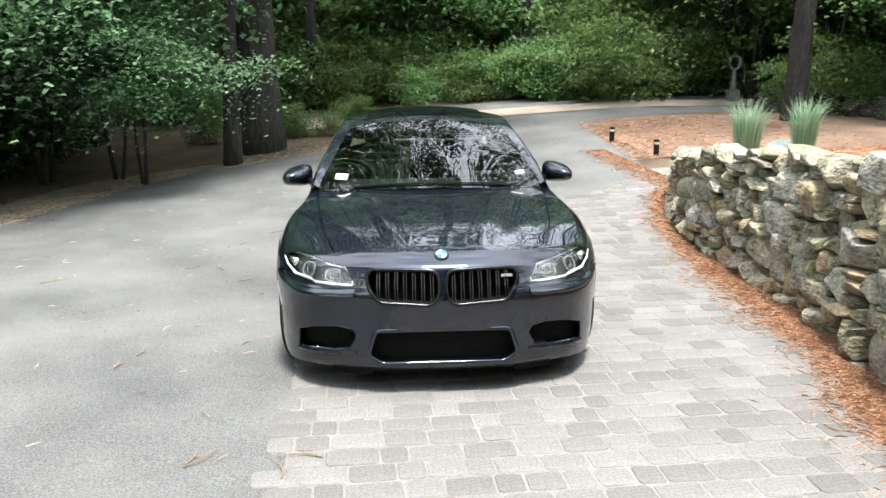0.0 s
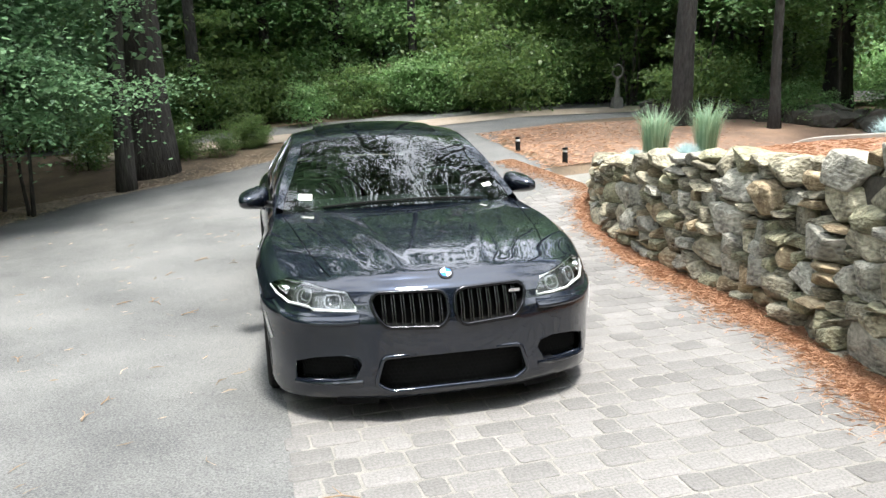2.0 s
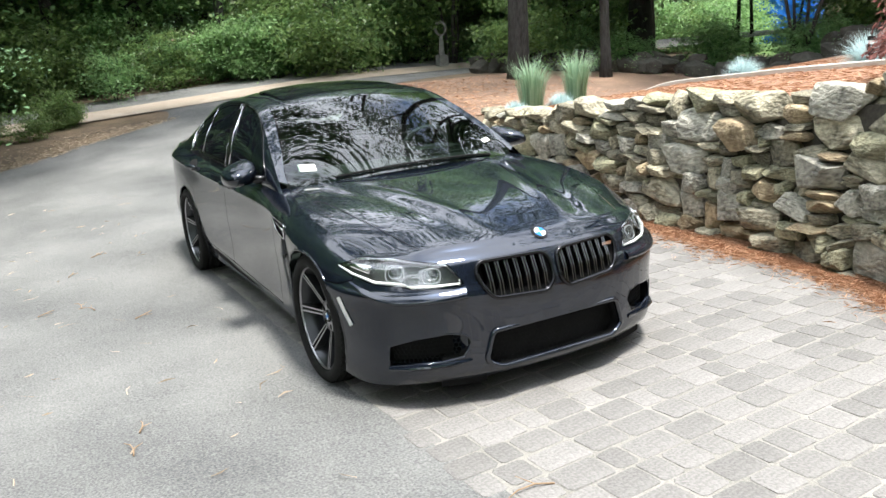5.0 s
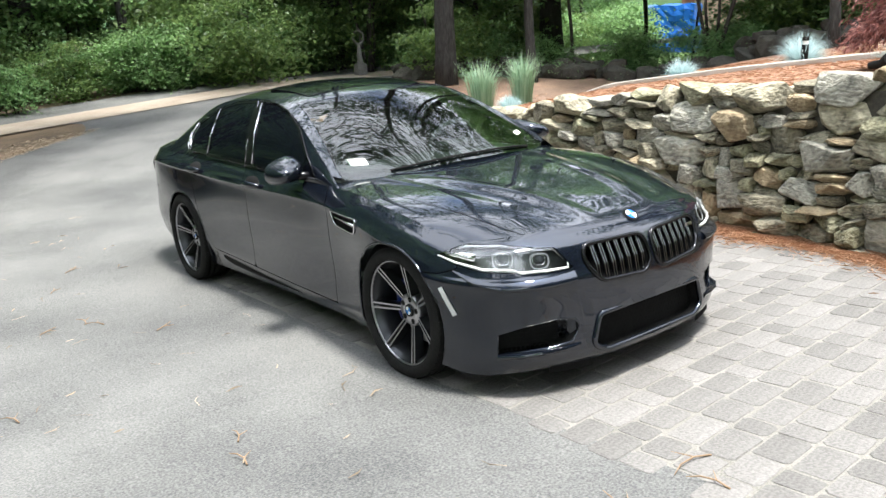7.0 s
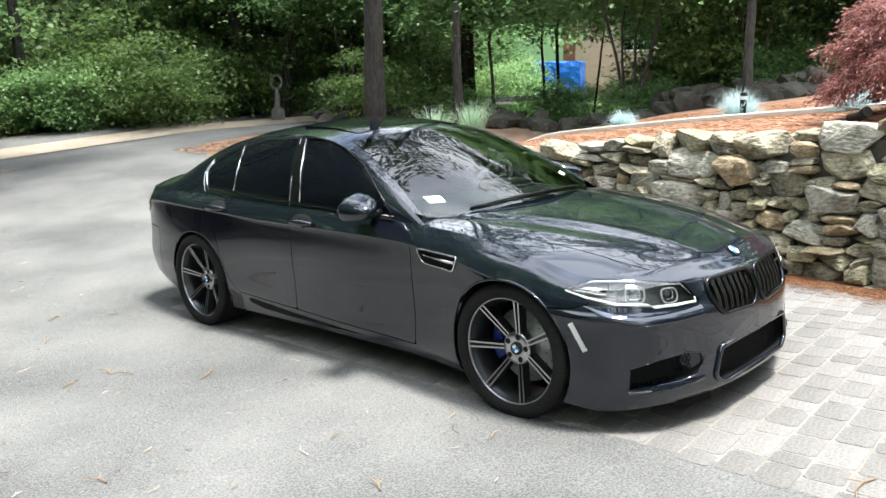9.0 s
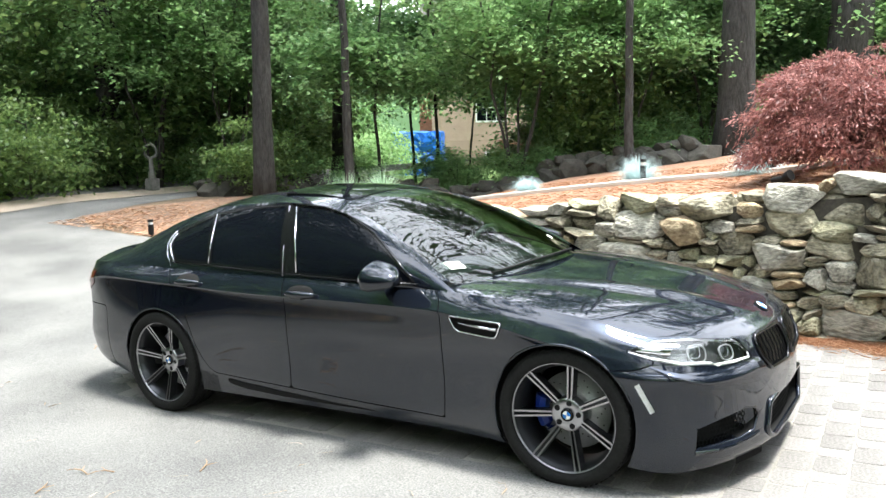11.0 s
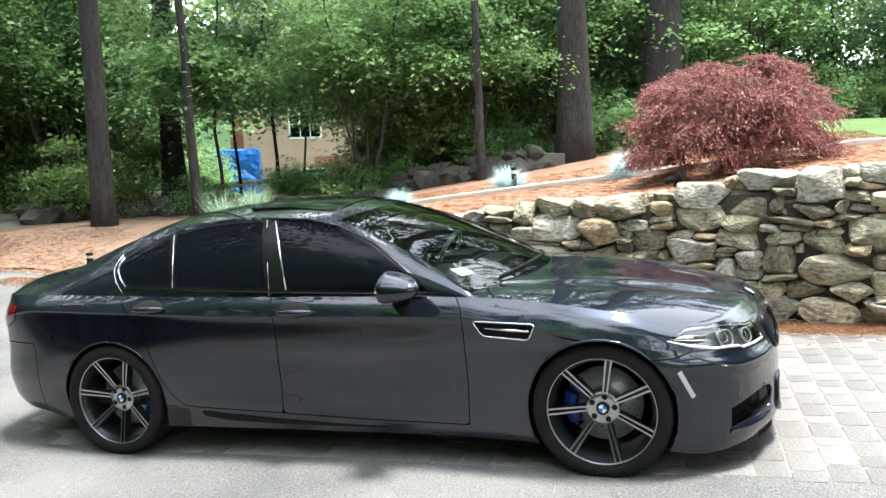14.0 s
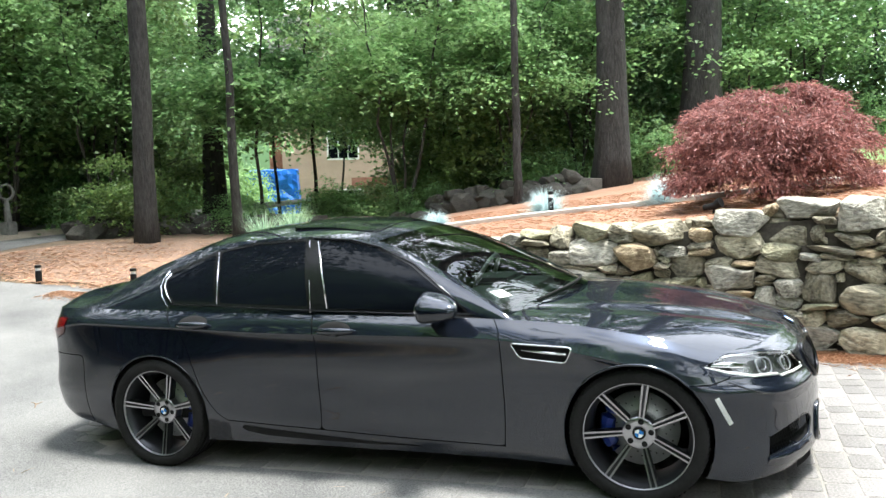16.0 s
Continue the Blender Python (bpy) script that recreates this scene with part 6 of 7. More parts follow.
def build_house():
    """The tan house far behind the trees, and its yard."""
    h = thing("house", "tan clapboard house with white windows far behind the trees", "house")
    L, H, D = 13.0, 6.2, 8.0
    bm = bmesh.new()
    box(bm, 0, L, 0, D, -1.0, H)
    part("wall", bm, SIDING, h)
    for k in range(40):
        z = 0.95 + k * 0.13
        bm = bmesh.new()
        box(bm, -0.03, L, -0.03, 0.0, z, z + 0.12, Matrix.Translation((0, 0, 0)))
        for q in bm.verts:
            if q.co.z > z + 0.06 and q.co.y < -0.01:
                q.co.y = -0.012
        part("clapboard", bm, SIDING, h)
    bm = bmesh.new()
    box(bm, 2.9, L, -0.04, 0.0, -0.6, 0.94)
    part("brick_base", bm, BRICK, h, "red brick base")
    for x, z, w, hh in ((1.95, 1.8, 1.25, 1.1), (2.35, -0.35, 1.0, 0.75), (7.0, 1.75, 1.5, 1.2)):
        bm = bmesh.new()
        box(bm, x, x + w, -0.05, 0.02, z, z + hh)
        win = part("window", bm, GLASS, h, "dark window with white bars")
        bm = bmesh.new()
        for a, b, c, d in ((x - 0.07, x, z - 0.07, z + hh + 0.07), (x + w, x + w + 0.07, z - 0.07, z + hh + 0.07), (x, x + w, z - 0.08, z), (x, x + w, z + hh, z + hh + 0.07)):
            box(bm, a, b, -0.09, 0.0, c, d)
        part("window_frame", bm, WINDOW_WHITE, win, "white painted frame")
        for k in (1, 2):
            bm = bmesh.new()
            box(bm, x + w * k / 3 - 0.018, x + w * k / 3 + 0.018, -0.07, -0.045, z, z + hh)
            part("glazing_bar", bm, WINDOW_WHITE, win)
        bm = bmesh.new()
        box(bm, x, x + w, -0.075, -0.048, z + hh / 2 - 0.02, z + hh / 2 + 0.02)
        part("glazing_bar", bm, WINDOW_WHITE, win)
    bm = bmesh.new()
    box(bm, -0.62, -0.02, 0.5, 1.4, -1.0, 5.0, None, 0.02)
    part("chimney", bm, BRICK, h, "red brick chimney")
    bm = bmesh.new()
    vs = [bm.verts.new(c) for c in ((-0.5, -0.6, H), (L + 0.5, -0.6, H), (L + 0.5, D + 0.6, H), (-0.5, D + 0.6, H), (-0.5, D / 2, H + 2.4), (L + 0.5, D / 2, H + 2.4))]
    for q in ((0, 1, 5, 4), (2, 3, 4, 5), (0, 4, 3), (1, 2, 5), (0, 3, 2, 1)):
        bm.faces.new([vs[i] for i in q])
    part("roof", bm, ROOFING, h)
    h.matrix_world = pose(37.7, 26.4, -0.30, 0, 0, -62) @ Matrix.Scale(1.4, 4)
    # tarpaulin over a pile
    rng = random.Random(3)
    bm = bmesh.new()
    bmesh.ops.create_cube(bm, size=1)
    bmesh.ops.subdivide_edges(bm, edges=bm.edges[:], cuts=9, use_grid_fill=True)
    for q in bm.verts:
        p = q.co.copy()
        k = 1 + 0.05 * noise.noise(p * 5) + 0.05 * noise.noise(p * 11)
        top = max(0, p.z + 0.5)
        q.co = Vector((p.x * 2.1 * k * (1.03 - 0.08 * top), p.y * 1.7 * k * (1.03 - 0.08 * top), (p.z + 0.5) * 1.75 + 0.10 * noise.noise(p * 4) * top))
    t = part("tarpaulin", bm, TARP, None, "", False)
    tagged(t, "blue tarpaulin draped over a covered pile", "tarpaulin")
    t.matrix_world = pose(30.4, 22.4, -0.62, 0, 0, 30) @ Matrix.Diagonal((1.6, 1.5, 1.27, 1))
    # boulders edging the wood
    mesh_pool = [stone_mesh(60 + k, STONE_SHADED, 24) for k in range(8)]
    for a, b, n in (((7.6, 12.2), (9.2, 10.6), 8), ((9.2, 10.6), (10.6, 6.5), 14), ((10.6, 6.5), (11.5, 2.6), 15)):
        for k in range(n):
            x, y = a[0] + (b[0] - a[0]) * (k + 0.5) / n + rng.uniform(-0.2, 0.2), a[1] + (b[1] - a[1]) * (k + 0.5) / n + rng.uniform(-0.15, 0.15)
            s = rng.uniform(0.35, 0.6)
            if rng.random() < 0.75:
                u = rng.uniform(0.28, 0.42)
                o = new("boulder", mesh_pool[rng.randrange(8)])
                tagged(o, "boulder of the upper course edging the wood, darkened for tree shade", "boulder", "boulders edging the wood")
                o.matrix_world = pose(x + 0.1, y + 0.25, ground_z(x, y) + s * 0.5 + u * 0.12, rng.uniform(-15, 15), rng.uniform(-15, 15), rng.uniform(0, 360)) @ Matrix.Diagonal((u * 1.3, u, u * 0.7, 1))
            o = new("boulder", mesh_pool[rng.randrange(8)])
            tagged(o, "rounded boulder edging the wood, darkened for tree shade", "boulder", "boulders edging the wood")
            o.matrix_world = pose(x, y, ground_z(x, y) + s * 0.22, rng.uniform(-15, 15), rng.uniform(-15, 15), rng.uniform(0, 360)) @ Matrix.Diagonal((s * 1.3, s, s * 0.75, 1))


# Boulder colour lowered to hold the shade of the trees above.
STONE_SHADED = mat("shaded_boulder", (0.022, 0.021, 0.018), 0.9, var=(0.075, 0.070, 0.058), scale=5, fine=40, bump=0.7, rand=0.25)
build_bed()
build_maple()
build_house()


# ---- litter ----
def scatter(name, label, rng, spots, length, width, material, lift=0.016):
    v, f = [], []
    for x, y in spots:
        a = rng.uniform(0, math.pi)
        L = length * rng.uniform(0.5, 1.3)
        d = Vector((math.cos(a), math.sin(a), 0)) * L / 2
        s = Vector((-math.sin(a), math.cos(a), 0)) * width
        p = Vector((x, y, ground_z(x, y) + lift + rng.uniform(0, 0.006)))
        bend = s.normalized() * rng.uniform(-0.2, 0.2) * L
        k = len(v)
        v += [p - d - s, p - d + s, p + bend + s + Vector((0, 0, rng.uniform(0, 0.01))), p + bend - s, p + d]
        f += [(k, k + 1, k + 2, k + 3), (k + 3, k + 2, k + 4)]
    ob = raw(name, v, f, material, None, label, kind="stuff")
    return tagged(ob, category="litter")


def build_litter():
    rng = random.Random(77)
    strip = []
    for _ in range(34000):
        y = rng.uniform(-4.0, 8.0) if rng.random() < 0.55 else rng.uniform(-2.5, 2.0)
        e = float(WALL_X(min(y, 5.5))) + (0 if y < 5.5 else -0.2 * (y - 5.5))
        w = 0.38 + 0.16 * noise.noise(Vector((0, y * 1.1, 3))) + 0.07 * noise.noise(Vector((0, y * 4, 7)))
        strip.append((e + 0.06 - abs(rng.gauss(0, 0.45)) * w, y))
    scatter("needle_litter", "drift of fallen orange pine needles along the wall foot", rng, strip, 0.085, 0.0011, NEEDLE, 0.032)
    bed = [(rng.uniform(2.9, 9), rng.uniform(-2.5, 5.5)) for _ in range(16000)]
    scatter("needle_mulch", "loose orange pine needles over the planted bed", rng, bed, 0.11, 0.0022, NEEDLE, 0.018)
    edge = []
    for _ in range(7000):
        y = rng.uniform(1, 12)
        edge.append((float(ROAD_L(y)) + 0.25 - abs(rng.gauss(0, 0.9)), y))
    scatter("leaf_litter", "dry brown leaves and twigs along the drive edge", rng, edge, 0.07, 0.007, LITTER, 0.02)
    loose = [(rng.uniform(-5.5, -1.0), rng.uniform(-3.5, 7)) for _ in range(260)]
    scatter("fallen_twigs", "scattered needles and twigs on the asphalt", rng, loose, 0.10, 0.0025, LITTER, 0.02)
    for x, y, length, turn in ((-1.20, -1.64, 0.20, 25), (-1.19, -1.60, 0.13, 55), (-1.61, 1.82, 0.16, 10), (-3.3, 1.92, 0.22, 5), (-1.94, -0.31, 0.14, 70), (-1.9, 3.46, 0.14, 40), (-0.75, -1.78, 0.16, 80),
                               (-1.66, 4.03, 0.2, 20), (-1.82, 2.27, 0.14, 110), (-0.59, -1.59, 0.22, 150), (-1.88, -0.08, 0.12, 50), (-2.58, 0.94, 0.13, 95), (-0.2, 4.84, 0.16, 30), (-1.9, 2.4, 0.14, 75), (-2.19, 2.41, 0.14, 5)):
        bm, a = bmesh.new(), radians(turn)
        pts = [(t * length * math.cos(a + 0.5 * t), t * length * math.sin(a + 0.5 * t), 0.006 + 0.010 * math.sin(3 * t)) for t in (0, 0.35, 0.7, 1.0)]
        tube(bm, pts, [0.004, 0.0035, 0.003, 0.0015], 6)
        side = Vector(pts[1])
        tube(bm, [side, side + Vector((math.cos(a - 0.6), math.sin(a - 0.6), 0.05)) * length * 0.4], [0.0028, 0.001], 5)
        twig = part("twig", bm, TWIG)
        tagged(twig, "small dry brown twig lying on the asphalt", "twig", "fallen twigs")
        twig.location = (x, y, drive_z(x, y) + 0.013)
    isl = [(3.3 + abs(rng.gauss(0, 1)) * 1.8, rng.uniform(7.1, 11.2)) for _ in range(4200)]
    scatter("island_needles", "fallen pine needles on the island", rng, isl, 0.12, 0.005, NEEDLE, 0.03)


build_litter()


def drift_edge(y):
    e = float(WALL_X(min(y, 5.5)))
    w = 0.22 + 0.12 * noise.noise(Vector((0, y * 1.1, 3))) + 0.07 * noise.noise(Vector((0, y * 4, 7))) + 0.04 * noise.noise(Vector((0, y * 13, 2)))
    return e - max(w, 0.01), e + 0.1


sheet("needle_drift", drift_edge, steps(-4.5, (5.5, 0.04)), NEEDLE_BED, 0.022, 6, "thin mat of orange needles at the wall foot", drive_z)


# ---- pavers ----
def paver_mesh(w, d, h=0.03, b=0.005, seed=0):
    rng = random.Random(seed)
    j = lambda: rng.uniform(-0.004, 0.004)
    c = rng.uniform(0.010, 0.021)
    ring = []
    for sx, sy, flip in ((-1, -1, 0), (1, -1, 1), (1, 1, 0), (-1, 1, 1)):
        two = [(sx * (w / 2 - c), sy * d / 2), (sx * w / 2, sy * (d / 2 - c))]
        ring += two if flip else two[::-1]
    bot = [(x, y, 0) for x, y in ring]
    mid = [(x + j(), y + j(), h - 1.4 * b) for x, y in ring]
    top = [(x * (1 - 2.4 * b / w) + j(), y * (1 - 2.4 * b / d) + j(), h + 0.3 * j()) for x, y in ring]
    me = bpy.data.meshes.new("paver")
    me.from_pydata(bot + mid + top, [], [tuple(range(16, 24))] + [(i, (i + 1) % 8, 8 + (i + 1) % 8, 8 + i) for i in range(8)] + [(8 + i, 8 + (i + 1) % 8, 16 + (i + 1) % 8, 16 + i) for i in range(8)])
    me.materials.append(PAVER)
    return me


def build_pavers():
    rng = random.Random(31)
    base = bpy.data.objects["paver_base"]
    row = 0.165
    pool = {(w, k): paver_mesh(w - 0.0055, row - 0.0055, seed=k + int(w * 100)) for w in (0.13, 0.17, 0.21, 0.25) for k in range(3)}
    todo = []
    y = -5.0 - 30 * row
    turn = math.atan(0.05)
    while y < 6.5:
        x = -0.84 + rng.uniform(-0.05, 0.03)
        while x < 3.2:
            w = rng.choice((0.13, 0.17, 0.21, 0.21, 0.25))
            cx, cy = x + w / 2, y + 0.05 * (x - 0.5)
            if float(ROAD_R(cy)) - 0.04 < cx < float(WALL_X(cy)) + 0.05:
                todo.append((cx, cy, w, rng.randrange(3)))
            x += w
        y += row
    todo.sort(key=lambda q: (q[0] - 0.7) ** 2 + (q[1] + 1.5) ** 2)
    rv, rf = [], []
    for i, (x, y, w, k) in enumerate(todo):
        me = pool[w, k]
        slope = (drive_z(x, y + 0.1) - drive_z(x, y - 0.1)) / 0.2
        m = pose(x, y, drive_z(x, y) - 0.0145 + rng.uniform(-0.0012, 0.0012), math.degrees(slope) + rng.uniform(-0.2, 0.2), -math.degrees((drive_z(x + 0.1, y) - drive_z(x - 0.1, y)) / 0.2) + rng.uniform(-0.2, 0.2), 2.9 + rng.uniform(-1.2, 1.2))
        if i < 300:
            o = new("paver", me)
            o.parent = base
            o.matrix_world = m
        else:
            n = len(rv)
            rv += [m @ q.co for q in me.vertices]
            rf += [tuple(n + j for j in p.vertices) for p in me.polygons]
    raw("pavers", rv, rf, PAVER, base, "more concrete pavers", False, "stuff")


build_pavers()

# ---- woodland ----
def build_woods():
    rng = random.Random(11)
    lib = [
        make_tree("broadleaf_tree", "young broadleaf tree with spreading green foliage", 1, 7.5, 0.07, (0.6, 7.5, 2.5), LEAF, 8400, 0.10, limbs=16, sprays=240, spread=0.33),
        make_tree("broadleaf_tree", "slender woodland tree with dark green foliage", 2, 9.0, 0.09, (0.6, 9.0, 2.7), LEAF_DARK, 8400, 0.115, limbs=16, sprays=240, spread=0.36),
        make_tree("broadleaf_tree", "sunlit broadleaf tree with bright green foliage", 3, 8.0, 0.065, (0.5, 8.0, 2.6), LEAF_LIGHT, 8400, 0.10, limbs=16, sprays=240, spread=0.33),
        make_tree("shrub", "low green woodland shrub", 5, 1.6, 0.025, (0.1, 2.0, 1.3), LEAF, 3600, 0.075, limbs=8, sprays=120, spread=0.25, group="woodland shrubs"),
        make_tree("shrub", "bright green woodland shrub", 6, 1.4, 0.02, (0.05, 1.7, 1.2), LEAF_LIGHT, 3600, 0.07, limbs=8, sprays=120, spread=0.25, group="woodland shrubs"),
        make_tree("sapling", "slim sapling with light green leaves high on thin stems", 7, 7.0, 0.045, (2.6, 7.5, 2.2), LEAF, 6500, 0.10, lean=(0.10, 0.06), limbs=16, sprays=200, spread=0.33),
        make_tree("broadleaf_tree", "broadleaf tree with large hanging green leaves", 8, 8.0, 0.09, (0.7, 8.0, 2.9), LEAF_MID, 21000, 0.076, limbs=18, sprays=300, spread=0.36, flat=0.3),
    ]
    lib += [
        make_maple("slender maple with several thin dark stems and layered bright leaves", 301, 4, 6.6, 2.5, 2.3, LEAF_LIGHT, 12500, 0.095, 310),
        make_maple("young maple on a single stem with layered green leaves", 302, 1, 7.4, 2.6, 2.6, LEAF_MAPLE, 13000, 0.098, 320),
        make_maple("broad maple with drooping layers of mid green leaves", 303, 2, 7.5, 2.0, 3.0, LEAF_MID, 19000, 0.080, 300, 0.45),
        make_maple("low spreading maple of the undergrowth with bright leaves", 304, 5, 2.2, 0.35, 1.5, LEAF_MAPLE, 2600, 0.10, 90, 0.34, 0.02, "maple undergrowth"),
        make_maple("sunlit maple with pale green leaves on thin stems", 305, 3, 6.8, 1.6, 2.5, LEAF_LIGHT, 12000, 0.095, 300),
    ]
    for k in (3, 4):
        lib[k]["category"] = "shrub"
    used = set()

    def put(k, x, y, s):
        for ex, ey in ((-0.2, -4.9), (-1.6, -4.3), (-3.0, -3.2)):
            near = (y - ey) / (14.2 - ey)
            if 10.5 < y < 14.1 and abs(x - ex - near * (7.7 - ex)) < (1.1 if k in (3, 4, 10) else 0.2 if k in (7, 8) else 2.3) * s + 0.3:
                return
            along = (y - ey) / (24.5 - ey)
            if 15 < y < 26 and k not in (3, 4, 10) and abs(x - ex - along * (6.6 - ex)) < 2.3 * s:
                return
        plant(lib[k], x, y, rng.uniform(0, 360), s, k in used)
        used.add(k)
    wood_edge = curve((-3, -6.6), (0, -6.3), (4, -5.8), (6, -5.4), (8, -4.8), (10, -4.2), (14, -4.0), (20, -4.0))
    # wooded edge beside the drive
    for i in range(15):
        y = -3 + i * 1.05
        put(rng.choice((6, 6, 1)) if y < 9 else rng.choice((0, 6)), wood_edge(y) - 3.6 - rng.uniform(0, 1.2), y, rng.uniform(0.8, 1.1))
    for x, y, s in ((-9.4, 3.2, 1.1), (-8.5, 4.6, 1.1), (-7.8, 6.0, 1.05), (-7.3, 7.6, 1.05), (-11.0, 1.4, 1.1), (-6.2, 9.2, 0.95), (-8.9, 5.2, 1.3), (-8.2, 7.6, 1.3), (-4.9, 8.9, 0.75), (-4.3, 8.3, 0.7)):
        put(9, x, y, s)
    for i in range(14):
        y = -2 + i * 1.3
        put(rng.choice((2, 0)), wood_edge(y) - 6.0 - rng.uniform(0, 3), y, rng.uniform(1.0, 1.4))
    for i in range(12):
        y = 2 + i * 0.9
        put(3, wood_edge(y) - 3.0 - rng.uniform(0, 1.5), y, rng.uniform(0.6, 0.9))
    for _ in range(9):
        y = rng.uniform(10.6, 13.4)
        x = rng.uniform(-4.6, float(ROAD_L(y)) - 0.55)
        if math.hypot(x + 2.9, y - 10.2) > 0.9:
            put(3, x, y, rng.uniform(0.22, 0.36))
    for i in range(16):
        put(4, 3.5 + i * 0.55, 16.2 + rng.uniform(0, 1.2), rng.uniform(0.6, 1.0))
    # across the far road
    for i in range(15):
        put(rng.choice((0, 1, 1)), -15 + i * 2.1 + rng.uniform(-0.7, 0.7), 26.5 + rng.uniform(0, 5), rng.uniform(1.7, 2.2))
    for i in range(22):
        put(rng.choice((10, 4)) if 9 < i < 14 else rng.choice((10, 3, 3)), -6 + i * 0.8 + rng.uniform(-0.4, 0.4), 16.0 + rng.uniform(0, 2.0), rng.uniform(0.5, 0.95))
    for i in range(12):
        put(rng.choice((8, 11, 11)), -5 + i * 1.5 + rng.uniform(-0.5, 0.5), 19 + rng.uniform(0, 3), rng.uniform(0.8, 1.2))
    for i in range(26):
        put(rng.choice((0, 2, 2, 6)), -9 + i * 0.95 + rng.uniform(-0.5, 0.5), 20 + rng.uniform(0, 5), rng.uniform(0.9, 1.4))
    for i in range(34):
        put(4 if 14 < i < 20 else rng.choice((3, 3, 4)), -10 + i * 0.75 + rng.uniform(-0.4, 0.4), 17.0 + rng.uniform(0, 3.2), rng.choice((0.35, 0.5, 0.8, 1.1, 1.5)))
    # behind the bed
    for i in range(30):
        a = radians(-22 + i * 3.1)
        r = rng.uniform(20, 30) if i > 8 else rng.uniform(28, 38)
        x, y = -4.5 + r * math.cos(a), -0.5 + r * math.sin(a)
        if 23 < -22 + i * 3.1 < 43:
            continue
        put(rng.choice((0, 1, 0, 2) if a < 0.45 else (0, 0, 1, 2)), x, y, rng.uniform(0.9, 1.3))
    for i in range(40):
        a = radians(-20 + i * 2.1)
        r = rng.uniform(17.5, 24) if i > 10 else rng.uniform(25, 32)
        if 25 < -20 + i * 2.1 < 40:
            continue
        put(rng.choice((3, 3, 4)), -4.5 + r * math.cos(a), -0.5 + r * math.sin(a), rng.uniform(0.7, 1.3))
    for k, x, y, s in ((7, 11.2, 6.7, 1.0), (7, 12.0, 4.5, 0.8), (11, 14.4, 7.0, 0.9), (8, 10.4, 9.7, 0.95), (8, 13.2, 10.0, 1.15), (8, 20.0, 15.4, 1.4), (8, 24.0, 13.0, 1.5), (8, 10.8, 14.4, 1.05), (7, 9.2, 13.2, 0.9), (7, 8.4, 14.9, 1.0), (11, 14.0, 3.4, 0.86), (11, 17.5, 0.2, 1.0),
                       (8, 10.6, 14.9, 1.1), (8, 14.9, 5.4, 1.1), (11, 18.0, 7.4, 1.1), (9, 16.5, 3.6, 1.1), (7, 10.0, 16.6, 1.0), (7, 6.9, 13.4, 0.8), (8, 12.4, 17.2, 1.2), (9, 19.5, 1.8, 1.2), (11, 20.0, -1.6, 1.1)):
        put(k, x, y, s)
    for k in range(16):
        t = k / 15
        put(10, 8.6 + 4.2 * t + rng.uniform(-0.3, 0.6), 12.4 - 10.6 * t + rng.uniform(-0.5, 0.5), rng.uniform(0.3, 0.5))
    put(5, 17.0, 11.4, 0.85)
    for x, y, s in ((19.5, 13.2, 0.7), (20.6, 12.2, 0.9), (22.4, 11.0, 0.8), (24.6, 20.4, 1.3), (26.2, 22.2, 1.4), (27.4, 23.6, 1.5), (29.5, 25.6, 1.6)):
        put(4, x, y, s)
    for i in range(8):
        a = radians(39 + i * 2.1)
        r = 40 + (i % 3) * 3
        put(rng.choice((0, 1, 2)), -4.5 + r * math.cos(a), -0.5 + r * math.sin(a), rng.uniform(1.2, 1.5))
    for i in range(10):
        a = radians(39 + i * 1.4)
        put(rng.choice((3, 4)), -4.5 + 35 * math.cos(a), -0.5 + 35 * math.sin(a), rng.uniform(1.0, 1.4))
    put(0, 14.5, 17.0, 1.0)
    put(1, 17.0, 21.0, 1.2)
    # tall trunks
    # Crowns default to needles with shade in their colour, whatever the tree.
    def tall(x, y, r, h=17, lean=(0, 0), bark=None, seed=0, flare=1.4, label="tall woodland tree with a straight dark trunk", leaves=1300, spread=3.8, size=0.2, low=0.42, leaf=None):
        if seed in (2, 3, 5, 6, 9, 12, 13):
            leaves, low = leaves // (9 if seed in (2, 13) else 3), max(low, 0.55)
        t = make_tree("tall_tree", label, 100 + seed, h, r, (h * low, h, spread), leaf or PINE_SHADED, leaves, size, lean, bark or PINE_BARK, 14, flare, 90, 0.5)
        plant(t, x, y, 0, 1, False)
    tall(7.25, 10.2, 0.205, 19, (0.008, -0.02), seed=1, flare=1.2, label="tall pine with a straight scaly grey trunk", leaves=3400, spread=4.0, size=0.15)
    tall(1.5, 20.0, 0.3, 19, seed=21, leaves=3200, spread=5.0)
    tall(-7.0, 13.5, 0.3, 19, (0, 0), BARK, 22, leaves=2200, spread=5.0)
    tall(12.1, 2.35, 0.34, 20, seed=2, leaves=3600, spread=3.6, low=0.5)
    tall(15.1, 0.87, 0.47, 20, (0.02, -0.03), seed=3, leaves=3600, spread=4.0, low=0.5)
    tall(12.7, 12.7, 0.28, 20, seed=4, leaves=2200, spread=4.4, low=0.42)
    tall(8.57, 9.08, 0.10, 12, (-0.02, 0.01), seed=5, leaves=2600, size=0.13)
    tall(10.1, 21.7, 0.30, 18, seed=6)
    tall(-2.86, 10.9, 0.40, 18, (0.01, 0), BARK, 7, 1.35, "massive tree with furrowed grey bark beside the drive", 11000, 5.4, 0.15)
    tall(-3.12, 9.5, 0.155, 14, (0.03, 0.02), BARK, 8, 1.2, leaves=7000, size=0.12, spread=2.3, low=0.16, leaf=LEAF_MID)
    tall(-2.4, 17.0, 0.17, 14, seed=9, leaves=3000)
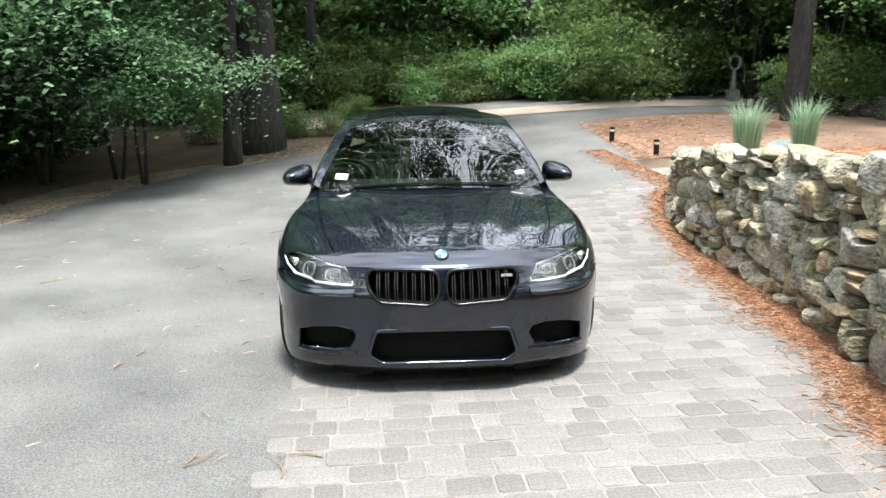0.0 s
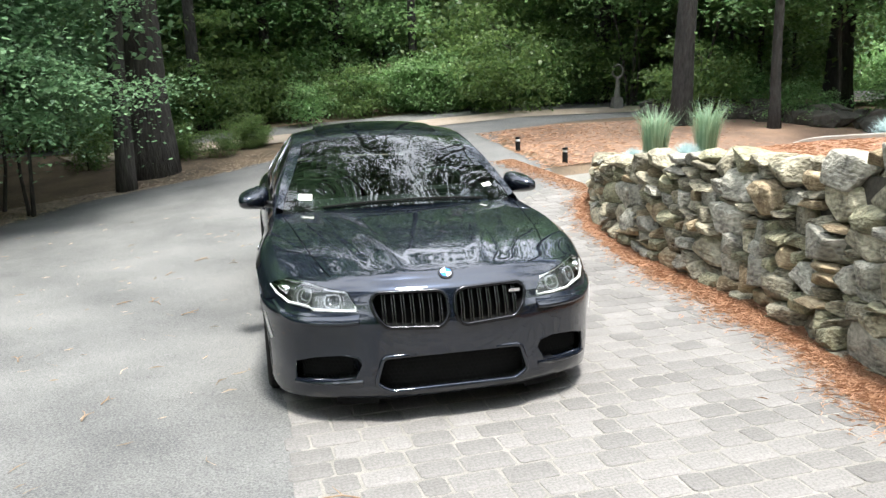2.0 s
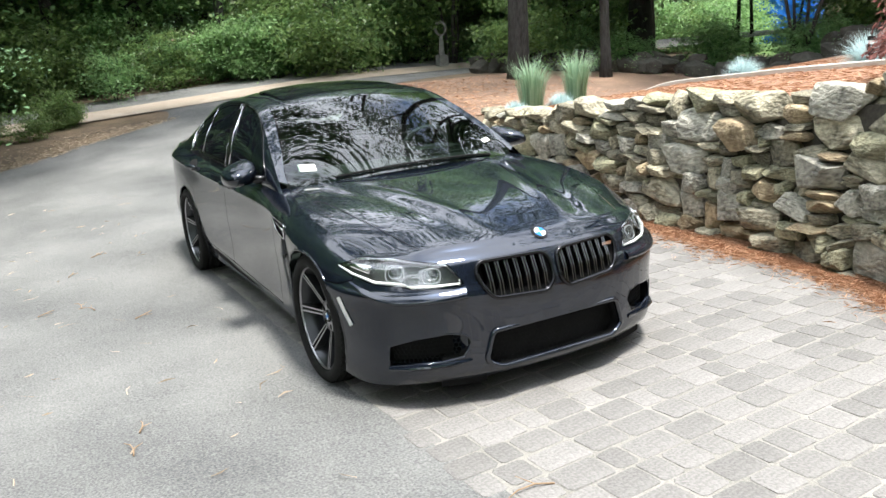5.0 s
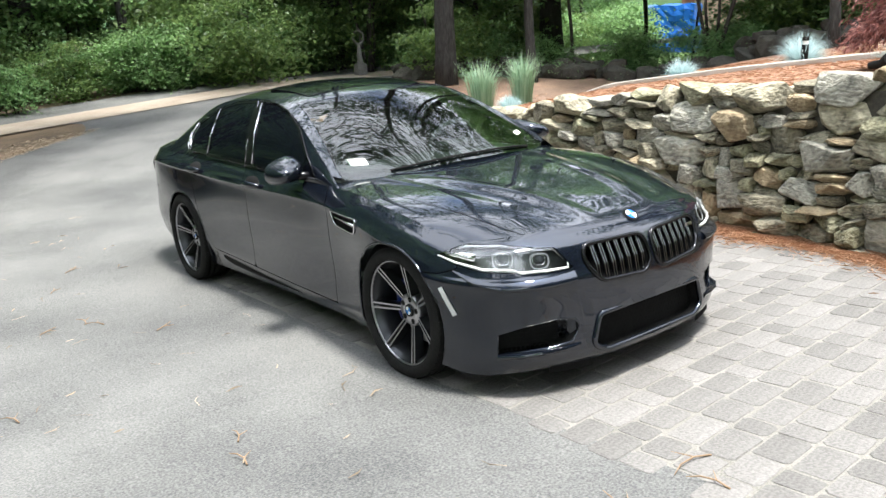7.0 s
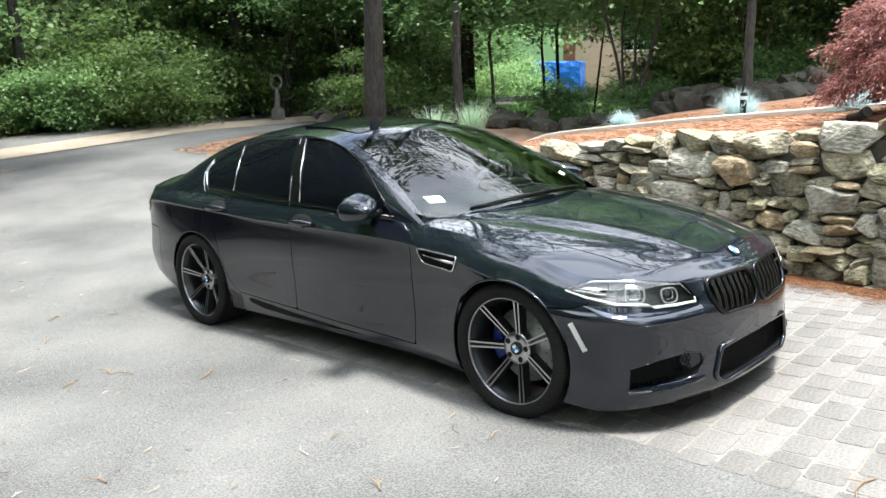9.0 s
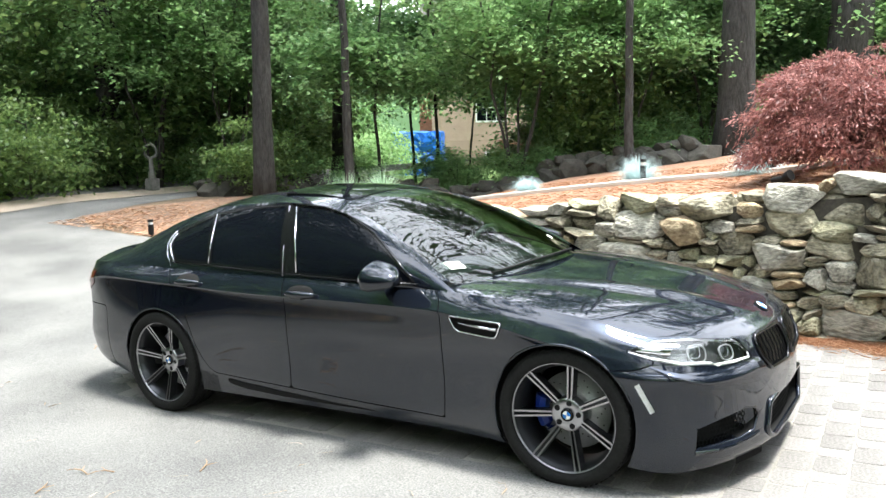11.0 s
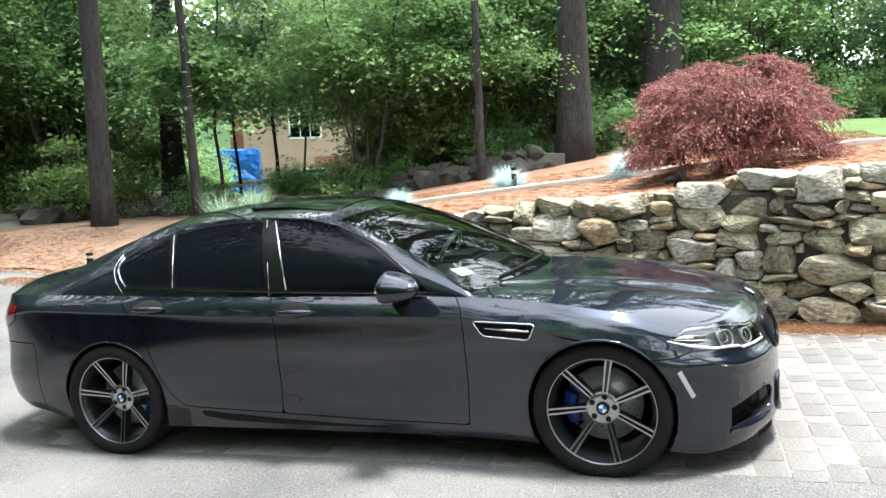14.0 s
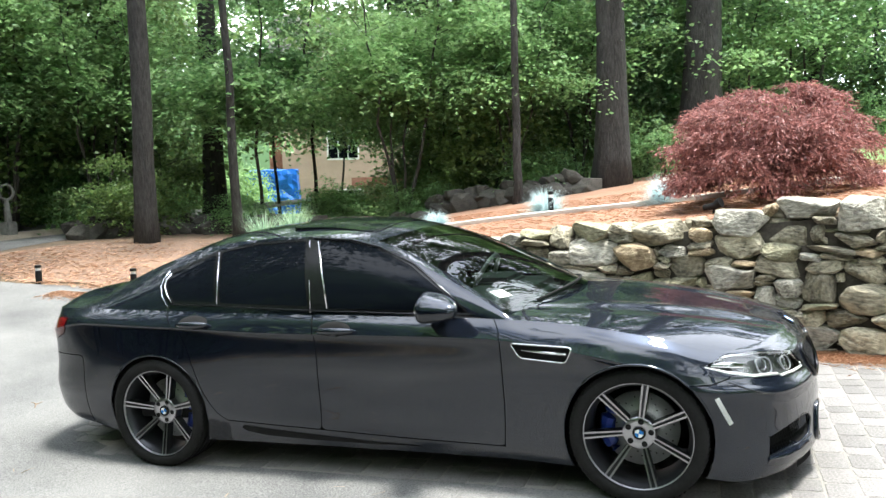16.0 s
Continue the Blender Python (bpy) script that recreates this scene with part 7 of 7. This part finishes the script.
    tall(7.6, 24.2, 0.34, 16, (-0.16, 0.0), PALE_BARK, 10, label="pale trunk leaning out of the undergrowth")
    tall(18.5, 7.2, 0.22, 18, seed=11, leaves=6500, spread=4.8, low=0.38)
    tall(8.3, 16.5, 0.25, 18, seed=12)
    tall(10.5, 3.9, 0.09, 12, (0.03, 0.02), seed=13, leaves=2600, size=0.14)
    tall(21.0, 3.0, 0.28, 18, seed=15, leaves=6500, spread=4.8, low=0.38)
    tall(22.5, -2.0, 0.24, 18, seed=16, leaves=6500, spread=4.8, low=0.38)
    tall(22.0, 10.5, 0.22, 19, seed=17, leaves=6500, spread=4.8, low=0.42)
    for k, (x, y, r) in enumerate(((-0.6, 19.0, 0.16), (3.4, 18.2, 0.13), (-4.4, 18.6, 0.2), (5.0, 27.0, 0.24))):
        tall(x, y, r, 15, seed=80 + k, leaves=2000, low=0.36, spread=4.2, size=0.16)
    # tall trees added on the left to darken what the side windows mirror
    for k, (x, y) in enumerate(((-11.5, 8.0), (-11.0, 12.0), (-13.0, 4.5), (-12.5, 15.5), (-9.5, 17.5), (-14.5, 10.0))):
        tall(x, y, 0.22, 13, seed=60 + k, leaves=6000, low=0.22)
    # unseen trees that close the place behind the camera, added for reflections and shade
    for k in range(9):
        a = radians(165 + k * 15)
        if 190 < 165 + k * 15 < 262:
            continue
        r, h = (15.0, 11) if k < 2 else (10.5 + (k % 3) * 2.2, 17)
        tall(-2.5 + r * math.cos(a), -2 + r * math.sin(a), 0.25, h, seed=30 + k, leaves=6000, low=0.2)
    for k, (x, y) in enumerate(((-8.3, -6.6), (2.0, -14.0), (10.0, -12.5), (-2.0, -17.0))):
        t = make_tree("tall_tree", "unseen tall pine with a wide high crown, added for dark reflections", 200 + k, 16, 0.24, (7.0, 16.5, 4.8), PINE_SHADED, 14000, 0.16, (0, 0), BARK, 18, 1.4, 300, 0.55)
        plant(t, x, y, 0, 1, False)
    for k in range(26):
        a, gap = radians(110 + k * 8), 192 < 110 + k * 8 < 260
        r = 24 if gap else 15
        put(rng.choice((0, 1)), -2 + r * math.cos(a), -2 + r * math.sin(a), rng.uniform(1, 1.3))
    for k in range(22):
        a = radians(150 + k * 7)
        if 150 + k * 7 < 262:
            continue
        r = 17.5 + (k % 3) * 2
        put(1, -2 + r * math.cos(a), -2 + r * math.sin(a), rng.uniform(1.8, 2.2))
    # far wood that closes the view
    r2 = np.random.default_rng(4)
    n = 2600
    a = r2.uniform(0, 2 * np.pi, n)
    rad = r2.uniform(40, 58, n)
    c = np.stack([rad * np.cos(a), rad * np.sin(a) + 3, r2.uniform(0.3, 1, n) ** 1.1 * 21], 1)
    yard = (np.degrees(np.arctan2(c[:, 1] + 0.5, c[:, 0] + 4.9)) % 360)
    c = c[(yard < 22) | (yard > 38) | (c[:, 2] > 7.5)]
    v, f = leaf_cloud(r2, c, 26, 0.5, 1.3, 0.6)
    far = new("far_wood", leaf_mesh("far_wood", v, f, LEAF))
    tagged(far, "distant green woodland", "woodland", kind="stuff")
    v, f = [], []
    for k in range(48):
        t = 2 * math.pi * k / 48
        v += [(62 * math.cos(t), 62 * math.sin(t), -1), (62 * math.cos(t), 62 * math.sin(t), 9 + 3 * math.sin(5 * t) + 1.5 * math.sin(13 * t))]
        f.append((2 * k, 2 * k + 1, (2 * k + 3) % 96, (2 * k + 2) % 96))
    raw("backdrop", v, f, LEAF_DARK, None, "dark green mass of far trees", kind="structure")


build_woods()
